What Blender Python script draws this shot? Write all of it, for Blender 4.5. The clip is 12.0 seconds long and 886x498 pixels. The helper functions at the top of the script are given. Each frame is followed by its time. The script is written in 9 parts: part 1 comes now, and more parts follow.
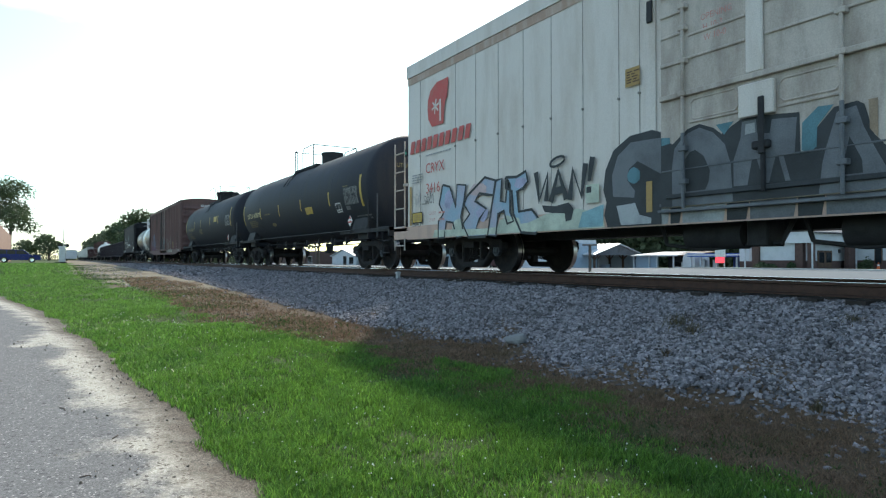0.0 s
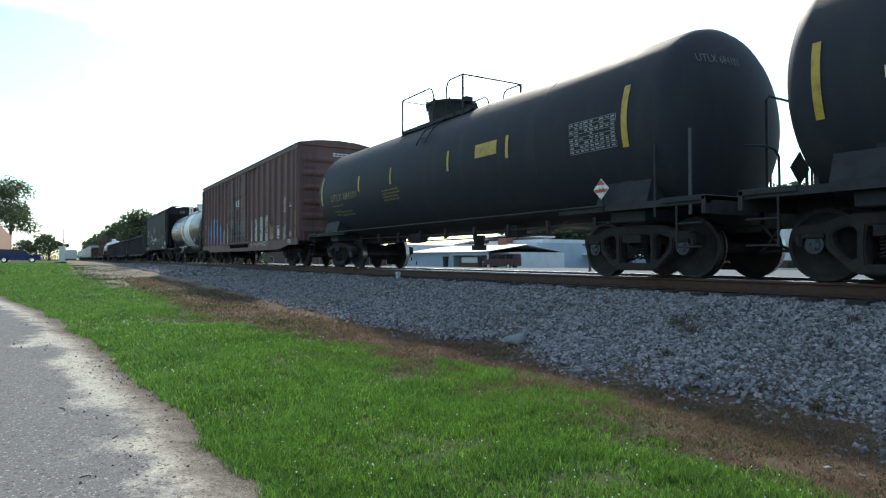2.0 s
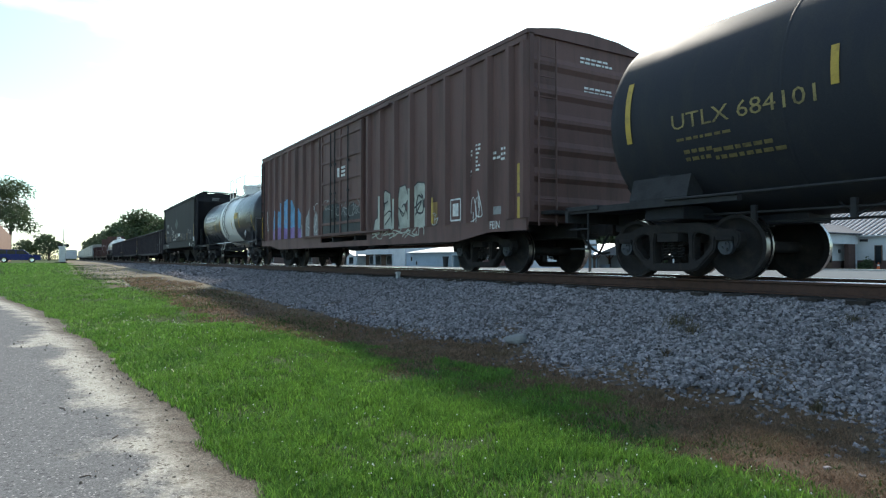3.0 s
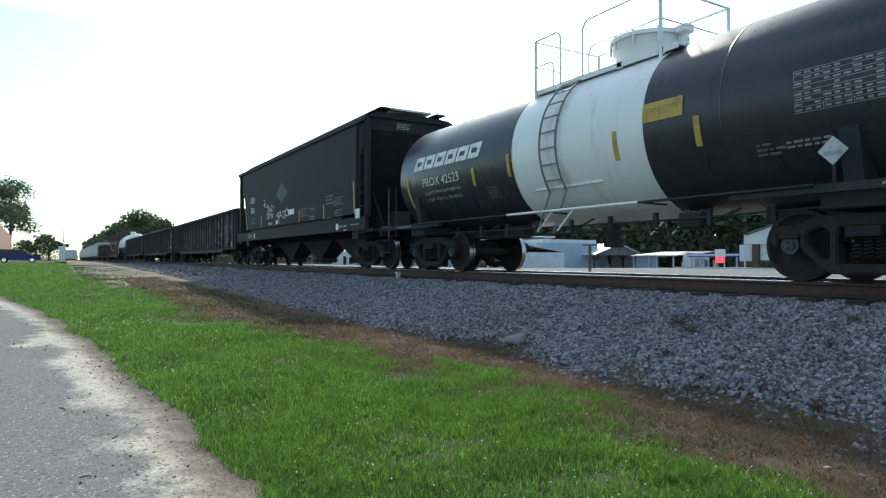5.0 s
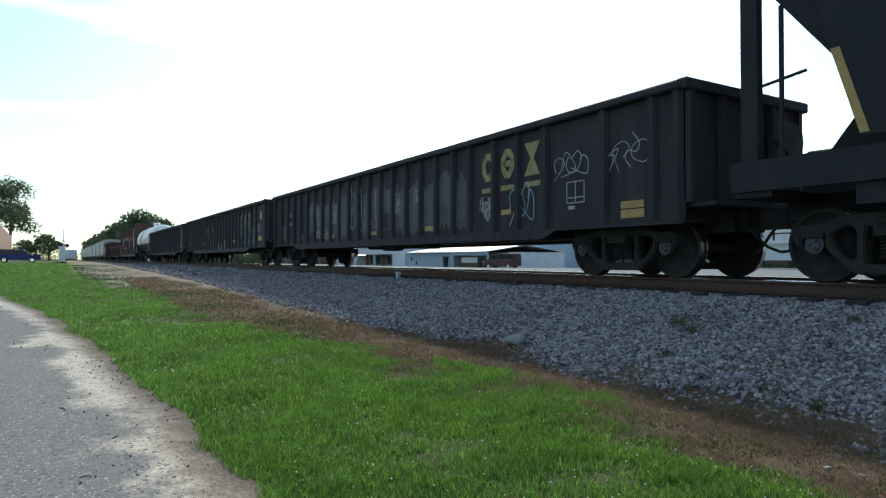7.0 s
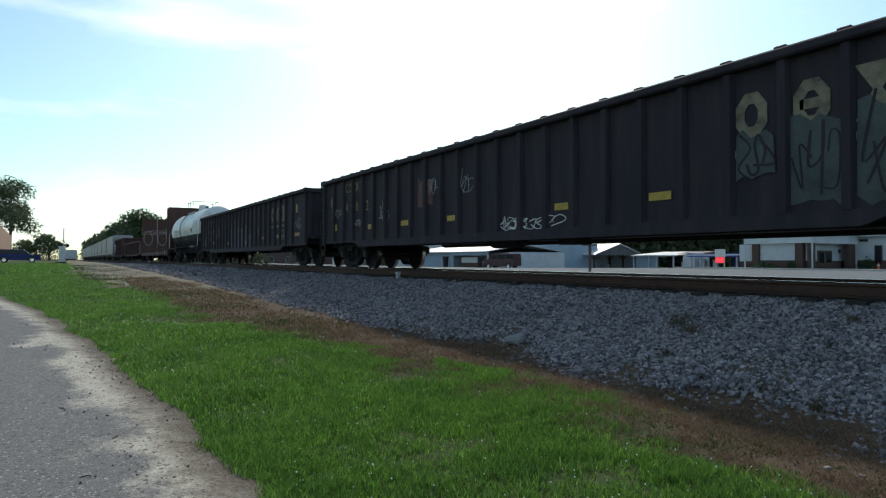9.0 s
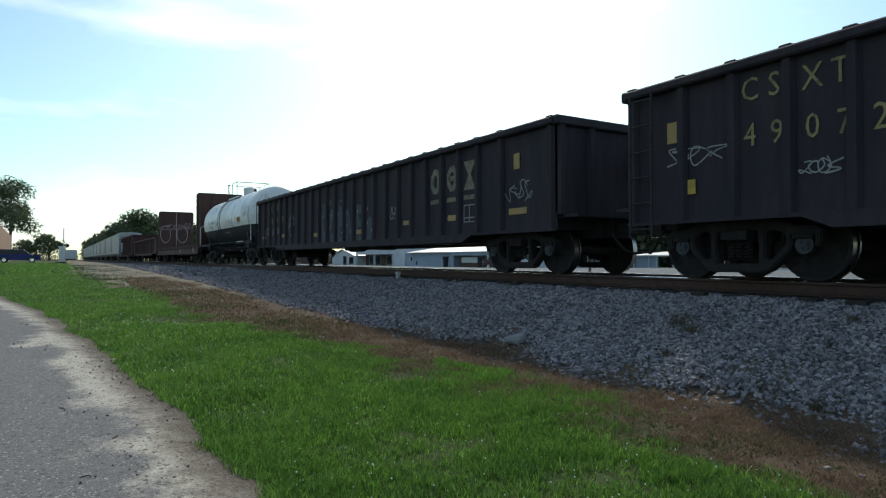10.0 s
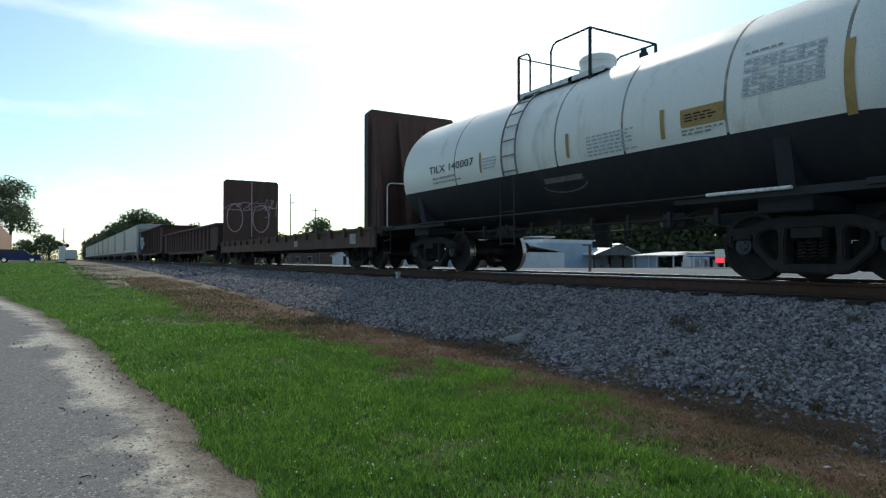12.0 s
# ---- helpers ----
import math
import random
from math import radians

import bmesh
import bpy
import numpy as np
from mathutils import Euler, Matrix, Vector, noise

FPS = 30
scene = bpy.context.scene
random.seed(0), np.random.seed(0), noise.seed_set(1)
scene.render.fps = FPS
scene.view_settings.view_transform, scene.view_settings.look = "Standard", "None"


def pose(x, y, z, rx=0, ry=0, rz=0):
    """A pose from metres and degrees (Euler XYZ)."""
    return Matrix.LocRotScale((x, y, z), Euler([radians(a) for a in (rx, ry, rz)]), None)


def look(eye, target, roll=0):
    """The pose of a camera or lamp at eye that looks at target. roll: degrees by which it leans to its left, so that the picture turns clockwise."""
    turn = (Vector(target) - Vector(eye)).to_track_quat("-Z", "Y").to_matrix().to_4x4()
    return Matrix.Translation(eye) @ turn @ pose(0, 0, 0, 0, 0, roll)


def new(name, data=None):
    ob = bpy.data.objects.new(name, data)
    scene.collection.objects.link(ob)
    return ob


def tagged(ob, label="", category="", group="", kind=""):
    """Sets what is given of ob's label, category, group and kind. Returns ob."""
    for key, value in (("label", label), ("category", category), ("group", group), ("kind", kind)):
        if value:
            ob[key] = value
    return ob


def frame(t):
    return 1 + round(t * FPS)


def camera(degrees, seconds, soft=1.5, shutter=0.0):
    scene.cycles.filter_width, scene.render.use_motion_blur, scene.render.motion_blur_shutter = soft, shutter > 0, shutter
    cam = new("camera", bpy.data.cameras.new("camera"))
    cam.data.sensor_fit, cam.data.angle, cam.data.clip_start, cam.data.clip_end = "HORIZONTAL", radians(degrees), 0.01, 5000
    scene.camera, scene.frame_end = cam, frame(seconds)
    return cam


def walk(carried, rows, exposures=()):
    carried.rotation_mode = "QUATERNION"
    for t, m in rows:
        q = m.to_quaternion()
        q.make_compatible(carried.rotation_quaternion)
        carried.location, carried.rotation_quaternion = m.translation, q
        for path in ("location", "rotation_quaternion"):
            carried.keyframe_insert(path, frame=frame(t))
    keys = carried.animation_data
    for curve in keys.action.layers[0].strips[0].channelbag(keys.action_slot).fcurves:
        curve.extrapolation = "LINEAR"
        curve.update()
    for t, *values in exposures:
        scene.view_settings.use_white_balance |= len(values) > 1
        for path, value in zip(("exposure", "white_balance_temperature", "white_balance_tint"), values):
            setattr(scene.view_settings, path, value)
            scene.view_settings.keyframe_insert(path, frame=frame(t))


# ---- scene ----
# Units: metres. Rail heads lie at z = 0, the track runs along x at y = 8.9, the train rolls towards +x.
SECONDS = 12.0
TRACK_Y = 8.9
SPEED = 13.2
WHEEL_R = 0.457
cam = camera(70.1, SECONDS, soft=1.25)
EYE = (0.0, 0.0, 0.28)
AIM = pose(*EYE, 90.92, 0, 58.84)
walk(cam, [(0.0, AIM), (12.0, AIM)],
     exposures=[(0.0, 0.48), (1.0, 0.34), (3.0, 0.34), (4.9, 0.42), (5.5, 0.2), (6.6, 0.28), (7.0, 0.16), (7.2, 0.08), (9.0, -0.38), (12.0, -0.38)])

# ---- light ----
SUN_AZ, SUN_EL = 34.5, 37.0      # degrees from -x towards +y, and above the horizon
world = bpy.data.worlds.new("sky")
scene.world = world
world.use_nodes = True
wn, wl = world.node_tree.nodes, world.node_tree.links
wn.clear()
w_out = wn.new("ShaderNodeOutputWorld")
w_bg = wn.new("ShaderNodeBackground")
w_sky = wn.new("ShaderNodeTexSky")
w_sky.sky_type, w_sky.sun_disc = "NISHITA", False
w_sky.sun_elevation, w_sky.sun_rotation = radians(SUN_EL), radians(-(90 - SUN_AZ))
w_sky.air_density, w_sky.dust_density, w_sky.ozone_density = 1.0, 1.0, 0.7
w_tc = wn.new("ShaderNodeTexCoord")
w_map = wn.new("ShaderNodeMapping")
w_map.inputs["Scale"].default_value = (2.2, 2.2, 9.0)
w_noise = wn.new("ShaderNodeTexNoise")
w_noise.inputs["Scale"].default_value, w_noise.inputs["Detail"].default_value = 1.3, 7.0
w_ramp = wn.new("ShaderNodeValToRGB")
w_ramp.color_ramp.elements[0].position, w_ramp.color_ramp.elements[1].position = 0.5, 0.85
w_mix = wn.new("ShaderNodeMixRGB")
w_mix.inputs["Color2"].default_value = (11.0, 11.0, 11.2, 1)
w_bg.inputs["Strength"].default_value = 0.18
wl.new(w_tc.outputs["Generated"], w_map.inputs["Vector"])
wl.new(w_map.outputs["Vector"], w_noise.inputs["Vector"])
wl.new(w_noise.outputs["Fac"], w_ramp.inputs["Fac"])
wl.new(w_ramp.outputs["Color"], w_mix.inputs["Fac"])
w_haze = wn.new("ShaderNodeMixRGB")
w_haze.blend_type = "MULTIPLY"
w_haze.inputs["Fac"].default_value, w_haze.inputs["Color2"].default_value = 1.0, (0.9, 1.09, 1.0, 1)
wl.new(w_sky.outputs["Color"], w_haze.inputs["Color1"])
wl.new(w_haze.outputs["Color"], w_mix.inputs["Color1"])
w_tint = wn.new("ShaderNodeMixRGB")
w_tint.blend_type = "MULTIPLY"
w_tint.inputs["Fac"].default_value, w_tint.inputs["Color2"].default_value = 1.0, (0.955, 0.985, 1.04, 1)
wl.new(w_mix.outputs["Color"], w_tint.inputs["Color1"])
wl.new(w_tint.outputs["Color"], w_bg.inputs["Color"])
wl.new(w_bg.outputs["Background"], w_out.inputs["Surface"])

sun_data = bpy.data.lights.new("sun", "SUN")
sun_data.energy, sun_data.angle, sun_data.color = 4.3, radians(2.5), (1.0, 0.93, 0.82)
sun = new("sun", sun_data)
_a, _e = radians(SUN_AZ), radians(SUN_EL)
SUN_DIR = Vector((-math.cos(_a) * math.cos(_e), math.sin(_a) * math.cos(_e), math.sin(_e)))
sun.matrix_world = look(SUN_DIR * 60, (0, 0, 0))


# ---- materials ----
def material(name, base, rough=0.7, metal=0.0, second=None, spread=0.5, scale=3.0, stretch=(1, 1, 1), grain=0.12,
             grain_scale=60.0, bump=0.15, bump_scale=40.0, spec=0.4, islands=0.0, objects=0.0, through_light=0.0):
    """A surface with stains (second colour over the base by large noise), fine grain, and relief."""
    m = bpy.data.materials.new(name)
    m.use_nodes = True
    n, l = m.node_tree.nodes, m.node_tree.links
    b = n["Principled BSDF"]
    tc = n.new("ShaderNodeTexCoord")
    mp = n.new("ShaderNodeMapping")
    mp.inputs["Scale"].default_value = stretch
    l.new(tc.outputs["Object"], mp.inputs["Vector"])
    big = n.new("ShaderNodeTexNoise")
    big.inputs["Scale"].default_value, big.inputs["Detail"].default_value, big.inputs["Roughness"].default_value = scale, 8.0, 0.65
    l.new(mp.outputs["Vector"], big.inputs["Vector"])
    ramp = n.new("ShaderNodeValToRGB")
    ramp.color_ramp.elements[0].position, ramp.color_ramp.elements[1].position = 0.62 - 0.3 * spread, 0.72
    l.new(big.outputs["Fac"], ramp.inputs["Fac"])
    mix = n.new("ShaderNodeMixRGB")
    mix.inputs["Color1"].default_value = (*base, 1)
    mix.inputs["Color2"].default_value = (*(second or [v * 0.6 for v in base]), 1)
    l.new(ramp.outputs["Color"], mix.inputs["Fac"])
    fine = n.new("ShaderNodeTexNoise")
    fine.inputs["Scale"].default_value, fine.inputs["Detail"].default_value = grain_scale, 4.0
    l.new(tc.outputs["Object"], fine.inputs["Vector"])
    gm = n.new("ShaderNodeMapRange")
    gm.inputs["From Min"].default_value, gm.inputs["From Max"].default_value = 0.25, 0.75
    gm.inputs["To Min"].default_value, gm.inputs["To Max"].default_value = 1 - grain, 1 + grain
    l.new(fine.outputs["Fac"], gm.inputs["Value"])
    value = gm.outputs["Result"]
    for amount, node, socket in ((islands, "ShaderNodeNewGeometry", "Random Per Island"), (objects, "ShaderNodeObjectInfo", "Random")):
        if amount:
            src = n.new(node)
            r = n.new("ShaderNodeMapRange")
            r.inputs["To Min"].default_value, r.inputs["To Max"].default_value = 1 - amount, 1 + amount
            l.new(src.outputs[socket], r.inputs["Value"])
            mul = n.new("ShaderNodeMath")
            mul.operation = "MULTIPLY"
            l.new(value, mul.inputs[0])
            l.new(r.outputs["Result"], mul.inputs[1])
            value = mul.outputs["Value"]
    hsv = n.new("ShaderNodeHueSaturation")
    l.new(mix.outputs["Color"], hsv.inputs["Color"])
    l.new(value, hsv.inputs["Value"])
    l.new(hsv.outputs["Color"], b.inputs["Base Color"])
    rr = n.new("ShaderNodeMapRange")
    rr.inputs["To Min"].default_value, rr.inputs["To Max"].default_value = max(0.03, rough - 0.12), min(1.0, rough + 0.12)
    l.new(big.outputs["Fac"], rr.inputs["Value"])
    l.new(rr.outputs["Result"], b.inputs["Roughness"])
    b.inputs["Metallic"].default_value = metal
    b.inputs["Specular IOR Level"].default_value = spec
    if bump:
        bn = n.new("ShaderNodeTexNoise")
        bn.inputs["Scale"].default_value, bn.inputs["Detail"].default_value = bump_scale, 3.0
        l.new(tc.outputs["Object"], bn.inputs["Vector"])
        bp = n.new("ShaderNodeBump")
        bp.inputs["Strength"].default_value, bp.inputs["Distance"].default_value = bump, 0.01
        l.new(bn.outputs["Fac"], bp.inputs["Height"])
        l.new(bp.outputs["Normal"], b.inputs["Normal"])
    if through_light:
        tr = n.new("ShaderNodeBsdfTranslucent")
        l.new(hsv.outputs["Color"], tr.inputs["Color"])
        ms = n.new("ShaderNodeMixShader")
        ms.inputs["Fac"].default_value = through_light
        l.new(b.outputs["BSDF"], ms.inputs[1])
        l.new(tr.outputs["BSDF"], ms.inputs[2])
        l.new(ms.outputs["Shader"], n["Material Output"].inputs["Surface"])
    return m


STREAK = (1.6, 1.6, 0.22)
M = {
    "tank_black": material("black_tank_paint", (0.031, 0.033, 0.041), 0.62, second=(0.046, 0.045, 0.045), scale=1.6, stretch=STREAK, bump=0.03, spec=0.1),
    "tank_gloss": material("glossy_black_tank_paint", (0.026, 0.028, 0.036), 0.3, second=(0.04, 0.039, 0.04), scale=1.6, stretch=STREAK, bump=0.03, spec=0.35),
    "tank_white": material("white_tank_paint", (0.7, 0.7, 0.68), 0.4, second=(0.46, 0.43, 0.39), scale=1.4, stretch=STREAK, spread=0.2, bump=0.04),
    "reefer_white": material("weathered_white_panel", (0.61, 0.555, 0.51), 0.5, second=(0.49, 0.42, 0.365), scale=1.3, stretch=(1.6, 1.6, 0.3), spread=0.5, bump=0.05),
    "box_brown": material("weathered_brown_boxcar_paint", (0.135, 0.072, 0.064), 0.7, second=(0.08, 0.05, 0.045), scale=1.6, stretch=STREAK, bump=0.08),
    "hopper_black": material("faded_black_hopper_paint", (0.02, 0.02, 0.025), 0.68, second=(0.032, 0.03, 0.031), scale=1.4, stretch=STREAK, bump=0.06, spec=0.15),
    "gon_black": material("rusty_black_gondola_paint", (0.027, 0.023, 0.031), 0.75, second=(0.054, 0.044, 0.047), spread=0.75, scale=2.2, stretch=STREAK, bump=0.1, spec=0.2),
    "flat_brown": material("dark_brown_flatcar_paint", (0.075, 0.036, 0.028), 0.75, second=(0.04, 0.026, 0.022), scale=1.5, stretch=STREAK, bump=0.1),
    "red_car": material("dull_red_car_paint", (0.06, 0.024, 0.023), 0.8, second=(0.04, 0.023, 0.021), scale=1.4, stretch=STREAK),
    "hopper_grey": material("light_grey_hopper_paint", (0.4, 0.41, 0.41), 0.5, second=(0.24, 0.24, 0.23), scale=1.2, stretch=STREAK),
    "running_gear": material("grimy_cast_steel", (0.024, 0.0225, 0.0235), 0.9, second=(0.046, 0.038, 0.034), scale=5, bump=0.2, spec=0.2),
    "tread": material("polished_wheel_steel", (0.45, 0.43, 0.41), 0.28, metal=1.0, grain=0.05, bump=0.02),
    "steel_dark": material("dark_steel", (0.034, 0.034, 0.037), 0.7, scale=4, spec=0.2),
    "yellow": material("yellow_reflective_strip", (0.46, 0.31, 0.05), 0.55, second=(0.28, 0.18, 0.05), scale=6, bump=0.02),
    "white_mark": material("white_stencil_paint", (0.72, 0.72, 0.7), 0.6, second=(0.35, 0.35, 0.35), scale=8, bump=0.0),
    "grey_mark": material("faded_grey_stencil_paint", (0.3, 0.3, 0.3), 0.7, second=(0.12, 0.12, 0.12), scale=9, bump=0.0),
    "faded_logo": material("faded_logo_paint", (0.22, 0.19, 0.13), 0.75, second=(0.05, 0.042, 0.034), spread=0.7, scale=5, bump=0.0),
    "dim_yellow": material("dim_yellow_stencil_paint", (0.17, 0.135, 0.055), 0.75, second=(0.06, 0.05, 0.03), scale=9, bump=0.0),
    "dim_mark": material("dim_grey_stencil_paint", (0.15, 0.15, 0.15), 0.75, second=(0.06, 0.06, 0.06), scale=9, bump=0.0),
    "yellow_mark": material("faded_yellow_stencil_paint", (0.29, 0.23, 0.1), 0.75, second=(0.08, 0.066, 0.042), scale=7, bump=0.0),
    "red_mark": material("faded_red_lettering", (0.5, 0.07, 0.06), 0.6, second=(0.38, 0.12, 0.1), scale=8, bump=0.0),
    "rail_side": material("rusty_rail_steel", (0.07, 0.036, 0.026), 0.85, second=(0.04, 0.025, 0.02), scale=7, bump=0.2),
    "rail_head": material("polished_rail_head", (0.55, 0.54, 0.53), 0.25, metal=1.0, grain=0.04, bump=0.02, stretch=(0.2, 4, 4)),
    "tie": material("creosoted_tie_wood", (0.034, 0.027, 0.023), 0.9, scale=6, stretch=(4, 0.5, 4), bump=0.4),
    "ballast": material("grey_granite_ballast", (0.208, 0.193, 0.204), 0.85, second=(0.105, 0.102, 0.111), scale=9, islands=0.72, grain=0.2, bump=0.3, bump_scale=60),
    "grass_tip": material("lawn_grass_tips", (0.148, 0.28, 0.048), 0.4, second=(0.1, 0.212, 0.038), scale=2.5, islands=0.6, grain=0.05, bump=0, through_light=0.55),
    "grass": material("lawn_grass", (0.1, 0.212, 0.032), 0.45, second=(0.05, 0.13, 0.024), spread=0.6, scale=1.3, islands=0.7, grain=0.05, bump=0, through_light=0.5),
    "dead_grass": material("dead_brown_weeds", (0.19, 0.124, 0.08), 0.95, second=(0.13, 0.1, 0.053), scale=2, islands=0.6, bump=0, through_light=0.25),
    "leaf": material("oak_leaves", (0.065, 0.095, 0.04), 0.6, second=(0.045, 0.07, 0.03), scale=0.5, islands=0.35, bump=0, through_light=0.3),
    # far leaves greyed and paler, with the haze of distance in the colour
    "far_leaf": material("hazy_woodland_leaves", (0.072, 0.09, 0.052), 0.8, second=(0.05, 0.066, 0.038), scale=0.25, islands=0.35, bump=0, through_light=0.15, spec=0.1),
    "bark": material("tree_bark", (0.09, 0.07, 0.055), 0.95, scale=3, stretch=(3, 3, 0.5), bump=0.6),
    "white_wall": material("white_painted_siding", (0.56, 0.58, 0.6), 0.7, second=(0.46, 0.48, 0.5), scale=0.8, bump=0.05),
    "blue_wall": material("pale_blue_metal_siding", (0.32, 0.4, 0.48), 0.6, second=(0.27, 0.34, 0.41), scale=0.6, bump=0.05),
    "brick": material("dark_red_brick", (0.1, 0.06, 0.052), 0.9, second=(0.07, 0.046, 0.04), scale=4, bump=0.3),
    "tan_brick": material("tan_brick", (0.25, 0.15, 0.11), 0.9, second=(0.17, 0.1, 0.075), scale=2, bump=0.3),
    "metal_roof": material("white_metal_roofing", (0.48, 0.49, 0.5), 0.5, second=(0.6, 0.6, 0.6), scale=0.7, bump=0.03),
    "dark_roof": material("grey_shingle_roof", (0.14, 0.14, 0.15), 0.9, scale=2, bump=0.3),
    "timber": material("brown_timber", (0.12, 0.075, 0.05), 0.85, scale=3, bump=0.2),
    "glass_dark": material("dark_window_glass", (0.02, 0.024, 0.028), 0.1, spec=0.3, grain=0.0, bump=0),
    "suv_blue": material("dark_blue_car_paint", (0.012, 0.02, 0.13), 0.25, second=(0.01, 0.015, 0.09), grain=0.03, bump=0, spec=0.25),
    "maroon": material("dark_maroon_car_paint", (0.06, 0.015, 0.02), 0.3, grain=0.03, bump=0, spec=0.6),
    "chrome": material("bright_metal", (0.7, 0.7, 0.7), 0.2, metal=1.0, bump=0),
    "rubber": material("black_rubber", (0.02, 0.02, 0.02), 0.85, bump=0.1),
    "galvanised": material("galvanised_steel", (0.5, 0.51, 0.52), 0.45, metal=0.6, scale=6, bump=0.03),
    "pole_wood": material("weathered_utility_pole", (0.1, 0.08, 0.065), 0.9, scale=4, stretch=(4, 4, 0.4), bump=0.3),
    "concrete": material("pale_concrete", (0.42, 0.41, 0.39), 0.9, second=(0.32, 0.31, 0.3), scale=0.7, bump=0.15),
    "blue_sign": material("blue_canopy_panel", (0.03, 0.08, 0.35), 0.5, grain=0.02, bump=0),
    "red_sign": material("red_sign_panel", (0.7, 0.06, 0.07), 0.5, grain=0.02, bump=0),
    "bearing": material("greasy_blue_grey_bearing_cap", (0.042, 0.049, 0.062), 0.6, second=(0.03, 0.03, 0.032), scale=12, bump=0.1),
    "red_brick": material("faded_red_brick", (0.22, 0.08, 0.06), 0.9, second=(0.16, 0.07, 0.055), scale=4, bump=0.3),
    "cone_orange": material("faded_orange_plastic", (0.6, 0.12, 0.03), 0.6, bump=0.02),
    "red_sign_dull": material("dull_red_crate", (0.3, 0.05, 0.05), 0.7, bump=0.05),
    # galvanised steel in a darker tone that paints in its shade
    "ladder_grey": material("shaded_grey_ladder_steel", (0.17, 0.175, 0.18), 0.6, metal=0.2, scale=5, bump=0.03),
    "ladder_dull": material("grimy_grey_post_steel", (0.07, 0.072, 0.078), 0.7, scale=5, bump=0.03, spec=0.2),
    "green_lens": material("green_indicator_lens", (0.05, 0.5, 0.3), 0.3, grain=0.0, bump=0),
    "red_dim": material("washed_out_red_lettering", (0.5, 0.2, 0.18), 0.7, second=(0.55, 0.4, 0.36), scale=8, bump=0.0),
    "pale_plate": material("weathered_grey_plate", (0.42, 0.43, 0.44), 0.6, second=(0.25, 0.25, 0.26), scale=9, bump=0.0),
    "rock": material("pale_grey_rock", (0.2, 0.205, 0.21), 0.9, second=(0.22, 0.22, 0.21), scale=5, bump=0.5, bump_scale=25),
}


# ---- mesh helpers ----
def box(bm, x0, x1, y0, y1, z0, z1, bevel=0.0):
    v = [bm.verts.new((x, y, z)) for x in (x0, x1) for y in (y0, y1) for z in (z0, z1)]
    fs = [bm.faces.new([v[i] for i in q]) for q in ((0, 1, 3, 2), (4, 6, 7, 5), (0, 4, 5, 1), (2, 3, 7, 6), (0, 2, 6, 4), (1, 5, 7, 3))]
    if bevel:
        bmesh.ops.bevel(bm, geom=list({e for f in fs for e in f.edges}), offset=bevel, segments=1, affect="EDGES")


def prism(bm, outline, axis, a, b):
    """A straight solid: an outline in the two other axes, drawn out along an axis from a to b."""
    def place(p, w):
        return {"x": (w, p[0], p[1]), "y": (p[0], w, p[1]), "z": (p[0], p[1], w)}[axis]
    lo = [bm.verts.new(place(p, a)) for p in outline]
    hi = [bm.verts.new(place(p, b)) for p in outline]
    k = len(outline)
    made = [bm.faces.new(lo), bm.faces.new(hi[::-1])]
    for i in range(k):
        made.append(bm.faces.new((lo[i], hi[i], hi[(i + 1) % k], lo[(i + 1) % k])))
    bmesh.ops.recalc_face_normals(bm, faces=made)


def rod(bm, p, q, r, n=8, r2=None):
    p, q = Vector(p), Vector(q)
    w = (q - p).normalized()
    u = w.orthogonal().normalized()
    s = w.cross(u)
    r2 = r if r2 is None else r2
    rings = []
    for c, rad in ((p, r), (q, r2)):
        rings.append([bm.verts.new(c + (u * math.cos(6.283185 * i / n) + s * math.sin(6.283185 * i / n)) * rad) for i in range(n)])
    for i in range(n):
        f = bm.faces.new((rings[0][i], rings[0][(i + 1) % n], rings[1][(i + 1) % n], rings[1][i]))
        f.smooth = True
    for ring, flip in ((rings[0], True), (rings[1], False)):
        f = bm.faces.new(ring[::-1] if flip else ring)
        for e in f.edges:
            e.smooth = False


def pipe(bm, pts, r, n=6):
    for p, q in zip(pts, pts[1:]):
        rod(bm, p, q, r, n)


def lathe(bm, profile, n, axis="x", centre=(0, 0, 0), sharp=()):
    """A body of turning: profile of (along, radius); rings where it is sharp keep a hard edge."""
    cx, cy, cz = centre
    rings = []
    for a, r in profile:
        ring = []
        for i in range(n if r > 1e-5 else 1):
            t = 6.283185307 * i / n
            p = {"x": (a, r * math.sin(t), r * math.cos(t)), "y": (r * math.cos(t), a, r * math.sin(t)), "z": (r * math.cos(t), r * math.sin(t), a)}[axis]
            ring.append(bm.verts.new((p[0] + cx, p[1] + cy, p[2] + cz)))
        rings.append(ring)
    made = []
    for k, (s, t) in enumerate(zip(rings, rings[1:])):
        for i in range(n):
            j = (i + 1) % n
            if len(s) == 1 and len(t) == 1:
                continue
            if len(s) == 1:
                f = bm.faces.new((s[0], t[i], t[j]))
            elif len(t) == 1:
                f = bm.faces.new((s[i], t[0], s[j]))
            else:
                f = bm.faces.new((s[i], t[i], t[j], s[j]))
            f.smooth = True
            made.append(f)
    bmesh.ops.recalc_face_normals(bm, faces=made)
    for k in sharp:
        ring = rings[k]
        for i in range(len(ring)):
            e = bm.edges.get((ring[i], ring[(i + 1) % len(ring)]))
            if e:
                e.smooth = False


def mesh_of(name, bm, mat):
    me = bpy.data.meshes.new(name)
    bm.to_mesh(me)
    bm.free()
    for m in (mat if isinstance(mat, (list, tuple)) else [mat]):
        me.materials.append(m)
    return me


